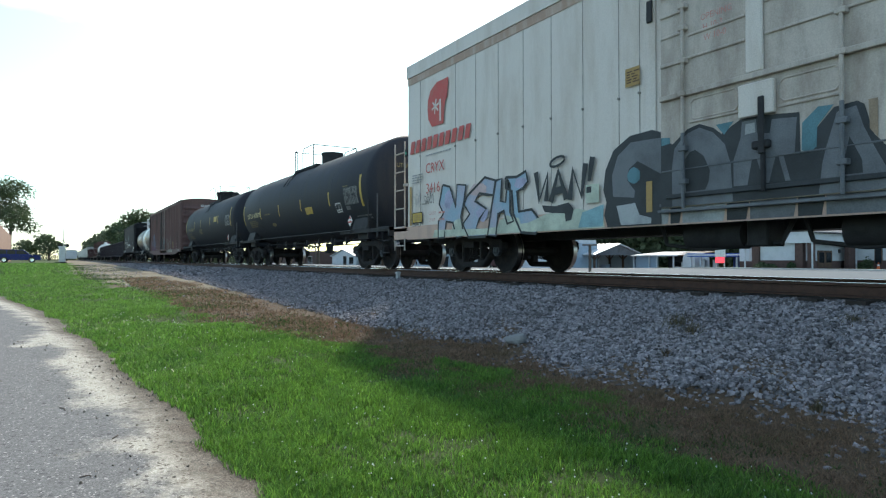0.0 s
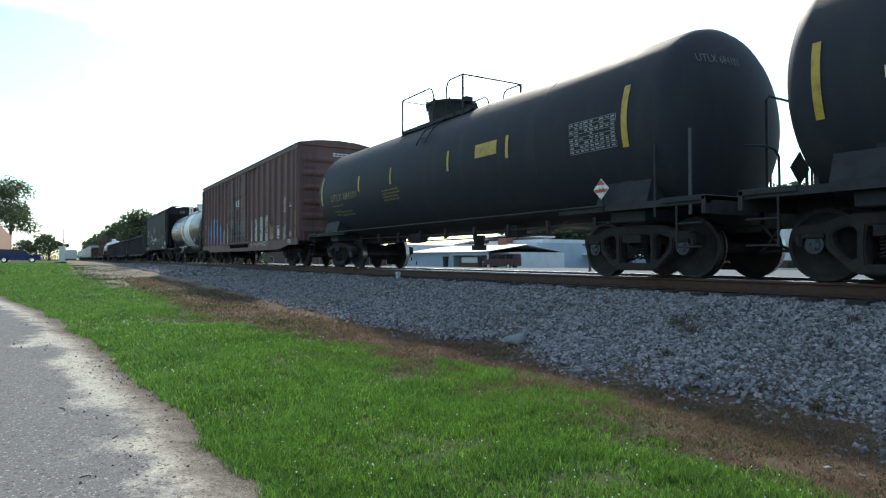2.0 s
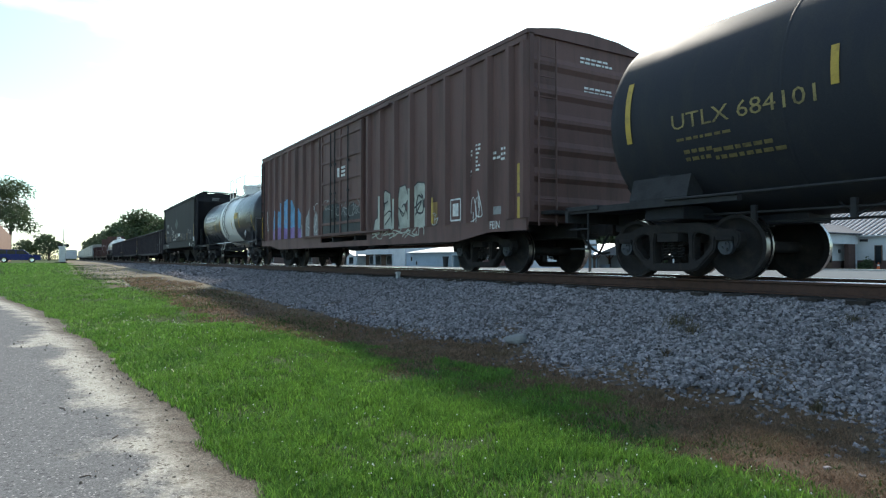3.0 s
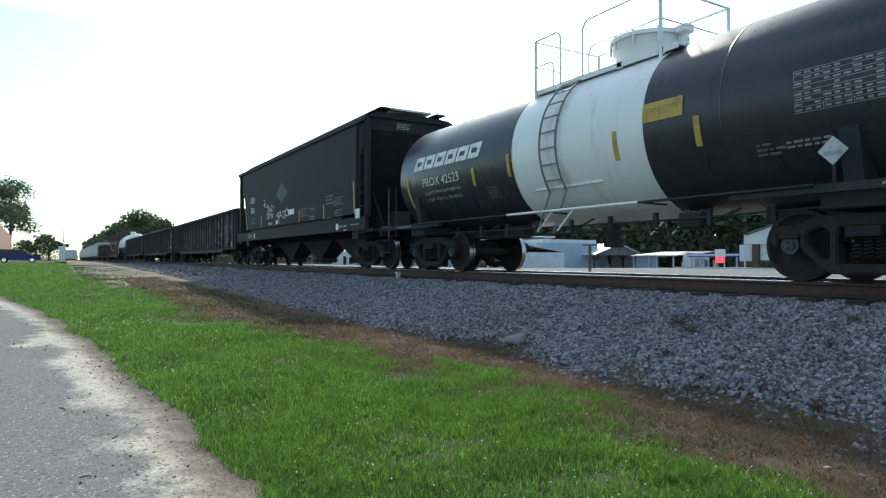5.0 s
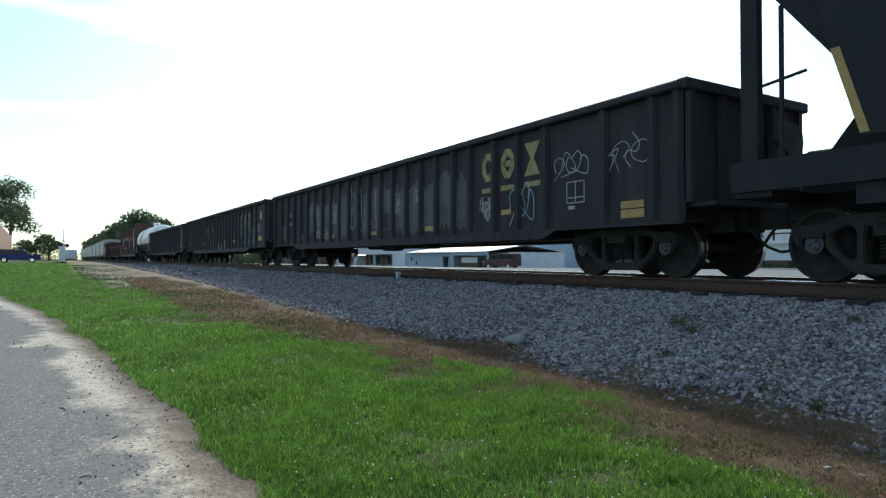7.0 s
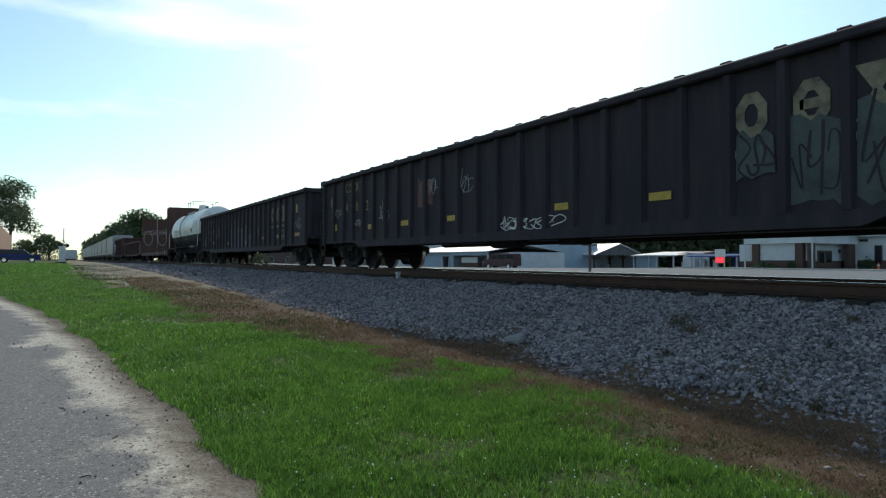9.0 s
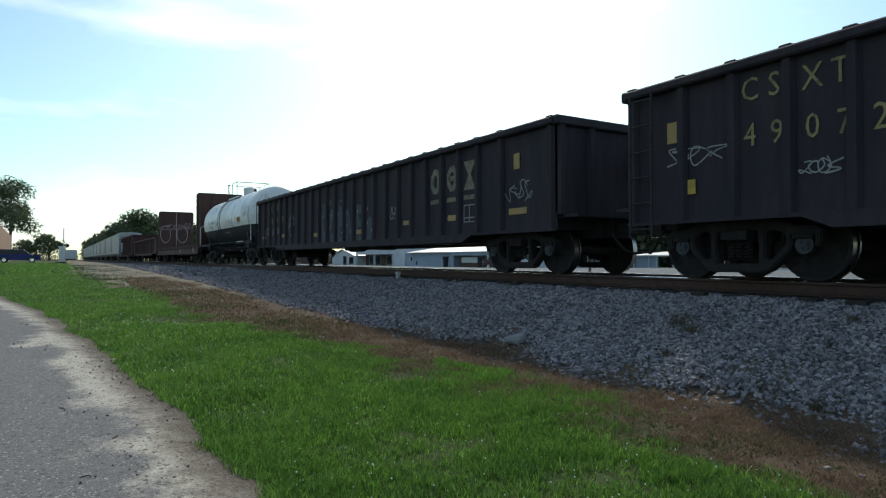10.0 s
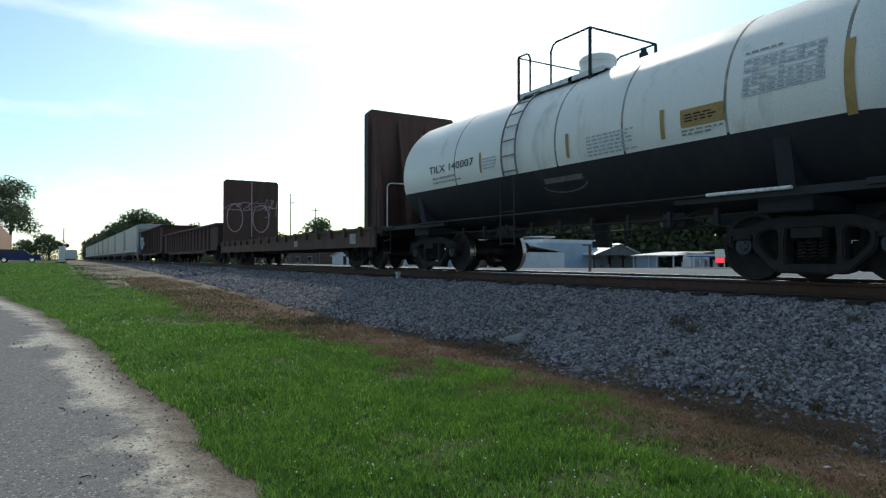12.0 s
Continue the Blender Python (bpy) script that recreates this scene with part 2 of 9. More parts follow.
def part(name, bm, mat, parent, label=""):
    """Links a bmesh as one mesh object under a thing or a part."""
    ob = new(name, mesh_of(name, bm, mat) if isinstance(bm, bmesh.types.BMesh) else bm)
    ob.parent = parent
    return tagged(ob, label)


def thing(name, label, category, group="", kind=""):
    return tagged(new(name), label, category, group, kind)


def solid(name, bm, mat, label, category="", kind="", group=""):
    return tagged(new(name, mesh_of(name, bm, mat)), label, category, group, kind)


def array_mesh(name, verts, faces, mat, smooth=False):
    """A mesh from numpy arrays; faces: an (n, k) array of indices."""
    me = bpy.data.meshes.new(name)
    n, k = faces.shape
    me.vertices.add(len(verts))
    me.vertices.foreach_set("co", verts.astype(np.float32).ravel())
    me.loops.add(n * k)
    me.loops.foreach_set("vertex_index", faces.astype(np.int32).ravel())
    me.polygons.add(n)
    me.polygons.foreach_set("loop_start", np.arange(0, n * k, k, dtype=np.int32))
    me.polygons.foreach_set("loop_total", np.full(n, k, dtype=np.int32))
    me.polygons.foreach_set("use_smooth", np.full(n, smooth, dtype=bool))
    me.materials.append(mat)
    me.update(calc_edges=True)
    return me


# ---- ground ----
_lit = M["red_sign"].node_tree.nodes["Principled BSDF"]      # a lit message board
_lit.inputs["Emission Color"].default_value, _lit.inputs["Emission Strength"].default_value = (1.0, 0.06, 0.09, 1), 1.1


def smooth_step(v, a, b):
    t = np.clip((np.asarray(v, float) - a) / (b - a), 0, 1)
    return t * t * (3 - 2 * t)


def waves(x, y):
    """Slow rises and dips of the lawn."""
    return (0.03 * np.sin(x * 0.9 + y * 1.3) + 0.025 * np.sin(x * 0.37 - y * 0.8 + 1.0) + 0.012 * np.sin(x * 2.3 + y * 2.9)) 


def lawn_height(x):
    """The lawn climbs from the camera towards the crossing far down the line."""
    return np.interp(x, [-120, -90, -60, -30, -18, -10, -2, 20], [-0.2, -0.2, -0.36, -0.62, -0.78, -0.92, -1.05, -1.1])


def toe_line(x):
    """The wavering foot of the ballast bank."""
    return np.interp(x, [-90, -40, -28, -20, -13.5, -10.8, -9.3, -8.3, -7.6, -6.6, -5.8, -4.8, -4.2, -3.8, -3.0, -2.2, 0], [3.5, 3.7, 3.8, 4.3, 4.2, 4.4, 4.7, 5.1, 5.4, 5.1, 4.85, 4.75, 4.9, 5.15, 5.2, 5.0, 4.95]) + 0.07 * np.sin(x * 1.7) + 0.06 * np.sin(x * 3.9) + 0.04 * np.sin(x * 9.1)


def lawn_edge(x):
    """Where the green lawn gives out before the brown strip."""
    return np.interp(x, [-80, -32, -25, -20.3, -16, -13.4, -12.7, -11, -9.4, -8.1, -6.4, -5, -3.8, -3.2, 0], [0.6, 0.9, 1.8, 2.6, 2.7, 2.6, 3.1, 3.1, 3.2, 3.6, 3.75, 3.8, 3.9, 3.8, 3.75]) + 0.1 * np.sin(x * 2.1 + 1) + 0.06 * np.sin(x * 5.3)


def blotch(x, y, size, seed):
    """Smooth random patches between 0 and 1, about size metres across."""
    table = np.random.default_rng(seed).uniform(0, 1, (64, 64))
    u, v = np.asarray(x, float) / size, np.asarray(y, float) / size
    i, j = np.floor(u).astype(int), np.floor(v).astype(int)
    a, b = u - i, v - j
    a, b = a * a * (3 - 2 * a), b * b * (3 - 2 * b)
    pick = lambda p, q: table[p % 64, q % 64]
    return (pick(i, j) * (1 - a) + pick(i + 1, j) * a) * (1 - b) + (pick(i, j + 1) * (1 - a) + pick(i + 1, j + 1) * a) * b


def height(x, y):
    x, y = np.asarray(x, float), np.asarray(y, float)
    lawn = lawn_height(x) + waves(x, y) * smooth_step(np.abs(y - 2.6), 3.2, 1.2)
    mound = 0.1 * np.exp(-(((x + 10.6) / 1.1) ** 2 + ((y - 1.9) / 0.8) ** 2)) - 0.2 * np.exp(-(((x + 13.2) / 1.1) ** 2 + ((y - 2.0) / 0.7) ** 2))
    lawn = lawn + mound
    toe = toe_line(x)
    near = lawn + (-0.25 - lawn) * np.clip((y - toe) / (7.35 - toe), 0, 1)
    low = np.interp(y, [10.45, 12.6, 14, 50, 75, 400], [-0.25, -0.6, -0.5, -0.9, -1.35, -1.4])
    high = np.interp(y, [10.45, 12.6, 14, 60, 400], [-0.25, -0.6, -0.5, -0.78, -1.1])
    k = smooth_step(x, -78.0, -48.0)
    far = low * (1 - k) + high * k
    out = np.where(y < 7.35, near, np.where(y < 10.45, -0.25 + 0.05 * smooth_step(y, 7.62, 7.95), far))
    return out


def grid_axis(stops):
    vals = []
    for a, b, step in stops:
        vals += list(np.arange(a, b, step))
    return np.array(vals + [stops[-1][1]])


def build_ground():
    xs = grid_axis([(-3000, -400, 400), (-400, -120, 20), (-120, -40, 2.0), (-40, -16, 0.4), (-16, 4, 0.16), (4, 40, 2), (40, 400, 40), (400, 2000, 400)])
    ys = grid_axis([(-2000, -200, 300), (-200, -20, 20), (-20, -2, 1.0), (-2, 8, 0.16), (8, 16, 0.5), (16, 100, 4), (100, 400, 50), (400, 3000, 400)])
    gx, gy = np.meshgrid(xs, ys, indexing="ij")
    gz = height(gx, gy)
    ix = np.arange(len(xs) * len(ys)).reshape(len(xs), len(ys))
    faces = np.stack([ix[:-1, :-1], ix[1:, :-1], ix[1:, 1:], ix[:-1, 1:]], -1).reshape(-1, 4)
    me = array_mesh("ground", np.stack([gx, gy, gz], -1).reshape(-1, 3), faces, ground_material(), smooth=True)
    for name, line in (("past_lawn", lawn_edge), ("past_toe", toe_line)):
        at = me.attributes.new(name, "FLOAT", "POINT")
        at.data.foreach_set("value", np.clip(gy - line(gx), -20, 60).astype(np.float32).ravel())
    return tagged(new("ground", me), "lawn, brown weedy strip and stony bank beside the track", kind="structure")


def ground_material():
    m = bpy.data.materials.new("lawn_soil_and_ballast_bed")
    m.use_nodes = True
    n, l = m.node_tree.nodes, m.node_tree.links
    b = n["Principled BSDF"]
    geo = n.new("ShaderNodeNewGeometry")
    sep = n.new("ShaderNodeSeparateXYZ")
    l.new(geo.outputs["Position"], sep.inputs["Vector"])
    wob = n.new("ShaderNodeTexNoise")
    wob.inputs["Scale"].default_value, wob.inputs["Detail"].default_value = 1.1, 6
    l.new(geo.outputs["Position"], wob.inputs["Vector"])
    off = n.new("ShaderNodeMath")
    off.operation, off.inputs[1].default_value, off.inputs[2].default_value = "MULTIPLY_ADD", 0.7, -0.35
    l.new(wob.outputs["Fac"], off.inputs[0])

    def from_line(name):
        a = n.new("ShaderNodeAttribute")
        a.attribute_name = name
        s = n.new("ShaderNodeMath")
        s.operation = "ADD"
        l.new(a.outputs["Fac"], s.inputs[0])
        l.new(off.outputs["Value"], s.inputs[1])
        return s.outputs["Value"]

    fine = n.new("ShaderNodeTexNoise")
    fine.inputs["Scale"].default_value, fine.inputs["Detail"].default_value = 24, 6
    l.new(geo.outputs["Position"], fine.inputs["Vector"])

    def blend(c1, c2, fac):
        x = n.new("ShaderNodeMixRGB")
        for key, c in (("Color1", c1), ("Color2", c2)):
            if isinstance(c, tuple):
                x.inputs[key].default_value = (*c, 1)
            else:
                l.new(c, x.inputs[key])
        l.new(fac, x.inputs["Fac"])
        return x.outputs["Color"]

    def step(value, a, b_):
        r = n.new("ShaderNodeMapRange")
        r.interpolation_type = "SMOOTHSTEP"
        r.inputs["From Min"].default_value, r.inputs["From Max"].default_value = a, b_
        l.new(value, r.inputs["Value"])
        return r.outputs["Result"]

    def blend_far(value):
        """Bare gravelly dirt shows further down the line."""
        r = n.new("ShaderNodeMapRange")
        r.inputs["From Min"].default_value, r.inputs["From Max"].default_value = -24.0, -12.0
        r.inputs["To Min"].default_value, r.inputs["To Max"].default_value = 0.1, -0.25
        l.new(sep.outputs["X"], r.inputs["Value"])
        a = n.new("ShaderNodeMath")
        a.operation = "ADD"
        l.new(value, a.inputs[0])
        l.new(r.outputs["Result"], a.inputs[1])
        return a.outputs["Value"]

    # lawn ground darkened to paint the shade between the blades
    lawn = blend((0.02, 0.032, 0.01), (0.055, 0.085, 0.02), fine.outputs["Fac"])
    weeds = blend((0.046, 0.034, 0.023), (0.15, 0.104, 0.068), fine.outputs["Fac"])
    far_dirt = blend((0.115, 0.098, 0.063), (0.25, 0.218, 0.16), fine.outputs["Fac"])
    patch = n.new("ShaderNodeTexNoise")
    patch.inputs["Scale"].default_value, patch.inputs["Detail"].default_value = 0.45, 8
    l.new(geo.outputs["Position"], patch.inputs["Vector"])
    # bed darker than its stones: the shade in their gaps is painted in
    stone = blend((0.024, 0.022, 0.023), (0.09, 0.084, 0.085), fine.outputs["Fac"])
    lot = blend((0.098, 0.11, 0.117), (0.128, 0.142, 0.15), fine.outputs["Fac"])
    meadow = blend((0.05, 0.09, 0.02), (0.09, 0.11, 0.035), wob.outputs["Fac"])
    weeds = blend(weeds, far_dirt, step(blend_far(patch.outputs["Fac"]), 0.45, 0.6))
    col = blend(lawn, weeds, step(from_line("past_lawn"), -0.35, 0.2))
    col = blend(col, stone, step(from_line("past_toe"), 0.6, 1.2))
    col = blend(col, lot, step(sep.outputs["Y"], 13.0, 13.4))
    col = blend(col, meadow, step(sep.outputs["Y"], 92.0, 96.0))
    l.new(col, b.inputs["Base Color"])
    b.inputs["Roughness"].default_value = 0.95
    b.inputs["Specular IOR Level"].default_value = 0.2
    bp = n.new("ShaderNodeBump")
    bp.inputs["Strength"].default_value, bp.inputs["Distance"].default_value = 0.5, 0.03
    l.new(fine.outputs["Fac"], bp.inputs["Height"])
    l.new(bp.outputs["Normal"], b.inputs["Normal"])
    return m


def road_edge(x):
    return np.interp(x, [-60, -40, -27, -21, -16.75, -12.9, -10.1, -8.5, -6.8, -5.6, -4.2, -3.5, 2, 12], [-6.5, -3.9, -2.2, -1.42, -0.51, 0.07, 0.42, 0.61, 0.74, 0.82, 0.91, 0.95, 1.0, 1.0])


def verge_wobble(x):
    """The uneven line of the grass along the road."""
    return 0.16 * (blotch(x, 0 * x, 0.9, 31) - 0.5) + 0.09 * (blotch(x, 0 * x, 0.31, 32) - 0.5) + 0.05 * (blotch(x, 0 * x, 0.11, 33) - 0.5)


def build_road():
    xs = np.concatenate([np.arange(-60, -16, 0.5), np.arange(-16, 12, 0.12)])
    us = np.concatenate([np.arange(0, 3, 0.1), np.arange(3, 7.01, 0.5)])
    gx, gu = np.meshgrid(xs, us, indexing="ij")
    ragged = verge_wobble(gx)
    edge = road_edge(gx)
    gy = edge - gu + ragged * np.exp(-gu * 3)
    gz = height(gx, gy) + 0.004 + 0.035 * smooth_step(gu, 0.0, 0.5)
    ix = np.arange(gx.size).reshape(gx.shape)
    faces = np.stack([ix[:-1, :-1], ix[:-1, 1:], ix[1:, 1:], ix[1:, :-1]], -1).reshape(-1, 4)
    me = array_mesh("road", np.stack([gx, gy, gz], -1).reshape(-1, 3), faces, road_material(), smooth=True)
    uv = me.uv_layers.new(name="across")
    li = np.zeros(len(me.loops), np.int32)
    me.loops.foreach_get("vertex_index", li)
    co = np.stack([gu, gx], -1).reshape(-1, 2)[li]
    uv.data.foreach_set("uv", co.astype(np.float32).ravel())
    return tagged(new("road", me), "grey asphalt road with a sandy washed-out edge", kind="structure")


def road_material():
    m = bpy.data.materials.new("worn_asphalt_with_sand")
    m.use_nodes = True
    n, l = m.node_tree.nodes, m.node_tree.links
    b = n["Principled BSDF"]
    uv = n.new("ShaderNodeUVMap")
    uv.uv_map = "across"
    sep = n.new("ShaderNodeSeparateXYZ")
    l.new(uv.outputs["UV"], sep.inputs["Vector"])
    geo = n.new("ShaderNodeNewGeometry")

    def noise_of(scale, detail, rough=0.6):
        t = n.new("ShaderNodeTexNoise")
        t.inputs["Scale"].default_value, t.inputs["Detail"].default_value, t.inputs["Roughness"].default_value = scale, detail, rough
        l.new(geo.outputs["Position"], t.inputs["Vector"])
        return t.outputs["Fac"]

    def ramp(v, a, b_):
        r = n.new("ShaderNodeMapRange")
        r.interpolation_type = "SMOOTHSTEP"
        r.inputs["From Min"].default_value, r.inputs["From Max"].default_value = a, b_
        l.new(v, r.inputs["Value"])
        return r.outputs["Result"]

    def mixed(c1, c2, f):
        x = n.new("ShaderNodeMixRGB")
        for key, c in (("Color1", c1), ("Color2", c2)):
            if isinstance(c, tuple):
                x.inputs[key].default_value = (*c, 1)
            else:
                l.new(c, x.inputs[key])
        l.new(f, x.inputs["Fac"])
        return x.outputs["Color"]

    def cells(scale):
        t = n.new("ShaderNodeTexVoronoi")
        t.inputs["Scale"].default_value = scale
        l.new(geo.outputs["Position"], t.inputs["Vector"])
        s_ = n.new("ShaderNodeSeparateColor")
        l.new(t.outputs["Color"], s_.inputs["Color"])
        return s_.outputs["Red"], t.outputs["Distance"]

    big, mid, fine = noise_of(0.9, 5), noise_of(5, 7, 0.7), noise_of(90, 3)
    small, _ = cells(130)
    chips, _ = cells(85)
    coarse, _ = cells(48)
    asphalt = mixed((0.086, 0.085, 0.085), (0.178, 0.176, 0.175), small)
    asphalt = mixed(asphalt, (0.34, 0.33, 0.315), ramp(chips, 0.93, 0.98))
    asphalt = mixed(asphalt, (0.07, 0.07, 0.07), ramp(coarse, 0.93, 0.97))
    asphalt = mixed(asphalt, (0.05, 0.05, 0.05), ramp(mid, 0.66, 0.9))
    sand = mixed((0.26, 0.24, 0.195), (0.45, 0.425, 0.36), mid)
    sand = mixed(sand, (0.52, 0.495, 0.435), ramp(small, 0.55, 0.95))
    sand = mixed(sand, (0.12, 0.1, 0.08), ramp(coarse, 0.86, 0.94))
    sand = mixed(sand, (0.14, 0.12, 0.09), ramp(noise_of(2.6, 8, 0.75), 0.56, 0.72))
    # sand lies in a band beside the grass, with a ragged inner border
    wide = n.new("ShaderNodeMath")
    wide.operation, wide.inputs[1].default_value, wide.inputs[2].default_value = "MULTIPLY_ADD", 1.8, -0.45
    l.new(big, wide.inputs[0])
    d = n.new("ShaderNodeMath")
    d.operation = "SUBTRACT"
    l.new(sep.outputs["X"], d.inputs[0])
    l.new(wide.outputs["Value"], d.inputs[1])
    dm = n.new("ShaderNodeMath")
    dm.operation, dm.inputs[1].default_value = "MULTIPLY_ADD", 0.7
    l.new(mid, dm.inputs[0])
    l.new(d.outputs["Value"], dm.inputs[2])
    col = mixed(sand, asphalt, ramp(dm.outputs["Value"], 0.3, 0.62))
    dirt = n.new("ShaderNodeMath")
    dirt.operation, dirt.inputs[1].default_value = "MULTIPLY_ADD", -0.55
    l.new(mid, dirt.inputs[0])
    l.new(sep.outputs["X"], dirt.inputs[2])
    soil = mixed((0.03, 0.024, 0.017), (0.16, 0.13, 0.1), small)
    col = mixed(soil, col, ramp(dirt.outputs["Value"], -0.22, 0.2))
    l.new(col, b.inputs["Base Color"])
    b.inputs["Roughness"].default_value = 0.9
    b.inputs["Specular IOR Level"].default_value = 0.25
    bp = n.new("ShaderNodeBump")
    bp.inputs["Strength"].default_value, bp.inputs["Distance"].default_value = 0.7, 0.008
    l.new(small, bp.inputs["Height"])
    l.new(bp.outputs["Normal"], b.inputs["Normal"])
    return m


def build_track():
    for k, y in enumerate((TRACK_Y - 0.754, TRACK_Y + 0.754)):
        rail = thing("rail", "rusty steel rail with a polished running surface", "rail", "rails of the track")
        bm = bmesh.new()
        half = [(0.036, -0.012), (0.036, -0.04), (0.01, -0.052), (0.009, -0.15), (0.07, -0.168), (0.07, -0.182)]
        outline = half + [(-a, b) for a, b in half[::-1]]
        prism(bm, [(y + a, b) for a, b in outline], "x", -900, 150)
        part("web", bm, M["rail_side"], rail)
        bm = bmesh.new()
        prism(bm, [(y - 0.036, -0.012), (y - 0.03, -0.002), (y, 0.0), (y + 0.03, -0.002), (y + 0.036, -0.012)], "x", -900, 150)
        part("head", bm, M["rail_head"], rail, "polished rail head")
    bm = bmesh.new()
    for i in range(240):
        x = 14 - i * 0.52
        w = random.uniform(-0.03, 0.03)
        box(bm, x - 0.11, x + 0.11, TRACK_Y - 1.26 + w, TRACK_Y + 1.26 + w, -0.37, -0.19)
    solid("railway_ties", bm, M["tie"], "weathered wooden ties sunk in the ballast", "ties", "stuff")


# ---- running gear ----
WHEELSETS = []          # keyed in motions()
TRAIN = []              # (car, place along the track at 0 s)
_gear = {}


def gear_meshes():
    """The meshes that all trucks share."""
    if _gear:
        return _gear
    r = WHEEL_R
    bm = bmesh.new()
    for s in (-1, 1):
        y = 0.69 * s
        prof = [(y, 0.0), (y, 0.1), (y + 0.02 * s, 0.13), (y + 0.045 * s, 0.2), (y + 0.045 * s, r - 0.09), (y + 0.0 * s, r - 0.06), (y - 0.002 * s, r + 0.025), (y + 0.03 * s, r + 0.022)]
        lathe(bm, prof, 36, "y", sharp=(5, 6))
        prof = [(y + 0.035 * s, r + 0.004), (y + 0.132 * s, r - 0.004), (y + 0.135 * s, r - 0.055), (y + 0.075 * s, r - 0.085), (y + 0.07 * s, 0.2), (y + 0.12 * s, 0.13), (y + 0.135 * s, 0.11), (y + 0.135 * s, 0.0)]
        lathe(bm, prof, 36, "y", sharp=(1, 2))
        rod(bm, (0, y + 0.12 * s, 0), (0, y + 0.29 * s, 0), 0.085, 16)
        rod(bm, (0, y + 0.29 * s, 0), (0, y + 0.37 * s, 0), 0.115, 20)
        rod(bm, (0, y + 0.37 * s, 0), (0, y + 0.385 * s, 0), 0.075, 12)
        for i in range(3):
            a = 2.094 * i
            rod(bm, (0.045 * math.cos(a), y + 0.385 * s, 0.045 * math.sin(a)), (0.045 * math.cos(a), y + 0.405 * s, 0.045 * math.sin(a)), 0.018, 6)
    rod(bm, (0, -0.72, 0), (0, 0.72, 0), 0.085, 14)
    for f in bm.faces:
        c = f.calc_center_median()
        f.material_index = 1 if abs(math.hypot(c.x, c.z) - r) < 0.03 and abs(f.normal.y) < 0.5 else (2 if abs(c.y) > 0.97 else 0)
    _gear["wheelset"] = mesh_of("wheelset", bm, [M["running_gear"], M["tread"], M["bearing"]])

    bm = bmesh.new()
    right = [(0.36, 0.1), (0.46, 0.13), (0.72, 0.38), (0.75, 0.44), (0.75, 0.575), (1.03, 0.575), (1.03, 0.44), (1.09, 0.44), (1.13, 0.52), (1.12, 0.64), (1.04, 0.69), (0.8, 0.7), (0.6, 0.78), (0.42, 0.81)]
    window = [(0.4, 0.3), (0.44, 0.27), (0.5, 0.29), (0.66, 0.46), (0.68, 0.54), (0.65, 0.61), (0.5, 0.66), (0.43, 0.65), (0.4, 0.6)]
    nest = [(-0.3, 0.22), (0.3, 0.22), (0.31, 0.45), (0.29, 0.66), (-0.29, 0.66), (-0.31, 0.45)]
    loops = [right + [(-x, z) for x, z in right[::-1]], window, [(-x, z) for x, z in window], nest]
    edges = []
    for loop in loops:
        vs = [bm.verts.new((x, -0.09, z)) for x, z in loop]
        edges += [bm.edges.new((vs[i], vs[(i + 1) % len(vs)])) for i in range(len(vs))]
    faces = [f for f in bmesh.ops.triangle_fill(bm, use_beauty=True, edges=edges)["geom"] if isinstance(f, bmesh.types.BMFace)]
    raised = bmesh.ops.extrude_face_region(bm, geom=faces)
    for v in raised["geom"]:
        if isinstance(v, bmesh.types.BMVert):
            v.co.y = 0.09
    bmesh.ops.recalc_face_normals(bm, faces=bm.faces[:])
    rims = [e for e in bm.edges if len(e.link_faces) == 2 and abs(e.link_faces[0].normal.dot(e.link_faces[1].normal)) < 0.3 and abs(e.verts[0].co.y - e.verts[1].co.y) < 1e-4]
    bmesh.ops.bevel(bm, geom=rims, offset=0.02, segments=2, affect="EDGES")
    for k in (-1, 1):
        box(bm, 0.89 * k - 0.13, 0.89 * k + 0.13, -0.1, 0.1, 0.53, 0.6, 0.015)
    _gear["side_frame"] = mesh_of("side_frame", bm, M["running_gear"])

    bm = bmesh.new()
    for dx in (-0.13, 0.0, 0.13):
        pts = [(dx + 0.05 * math.cos(a * 1.1), 0.05 * math.sin(a * 1.1), 0.28 + a * 0.0074) for a in range(36)]
        pipe(bm, pts, 0.014, 4)
    _gear["spring_nest"] = mesh_of("spring_nest", bm, M["running_gear"])

    bm = bmesh.new()
    prism(bm, [(-1.16, 0.54), (1.16, 0.54), (1.16, 0.66), (0.4, 0.76), (-0.4, 0.76), (-1.16, 0.66)], "x", -0.19, 0.19)
    rod(bm, (0, 0, 0.74), (0, 0, 0.84), 0.2, 16)
    for s in (-1, 1):
        prism(bm, [(-0.8, 0.36), (0.8, 0.36), (0.8, 0.42), (-0.8, 0.42)], "x", 0.42 * s - 0.04, 0.42 * s + 0.04)
        for t in (-1, 1):
            box(bm, 0.42 * s - 0.05 - 0.02 * s, 0.42 * s + 0.05, 0.74 * t - 0.05, 0.74 * t + 0.05, 0.26, 0.5)
    _gear["bolster"] = mesh_of("truck", bm, M["running_gear"])
    return _gear


def add_truck(car, x):
    g = gear_meshes()
    truck = part("truck", g["bolster"], None, car, "grimy cast-steel freight truck")
    truck.location = (x, 0, 0)
    for y in (-1.0, 1.0):
        for name in ("side_frame", "spring_nest"):
            o = part(name, g[name], None, truck)
            o.location = (0, y, 0)
    for dx in (-0.89, 0.89):
        o = part("wheelset", g["wheelset"], None, truck, "dark steel wheel pair with shiny treads")
        o.location = (dx, 0, WHEEL_R)
        WHEELSETS.append(o)


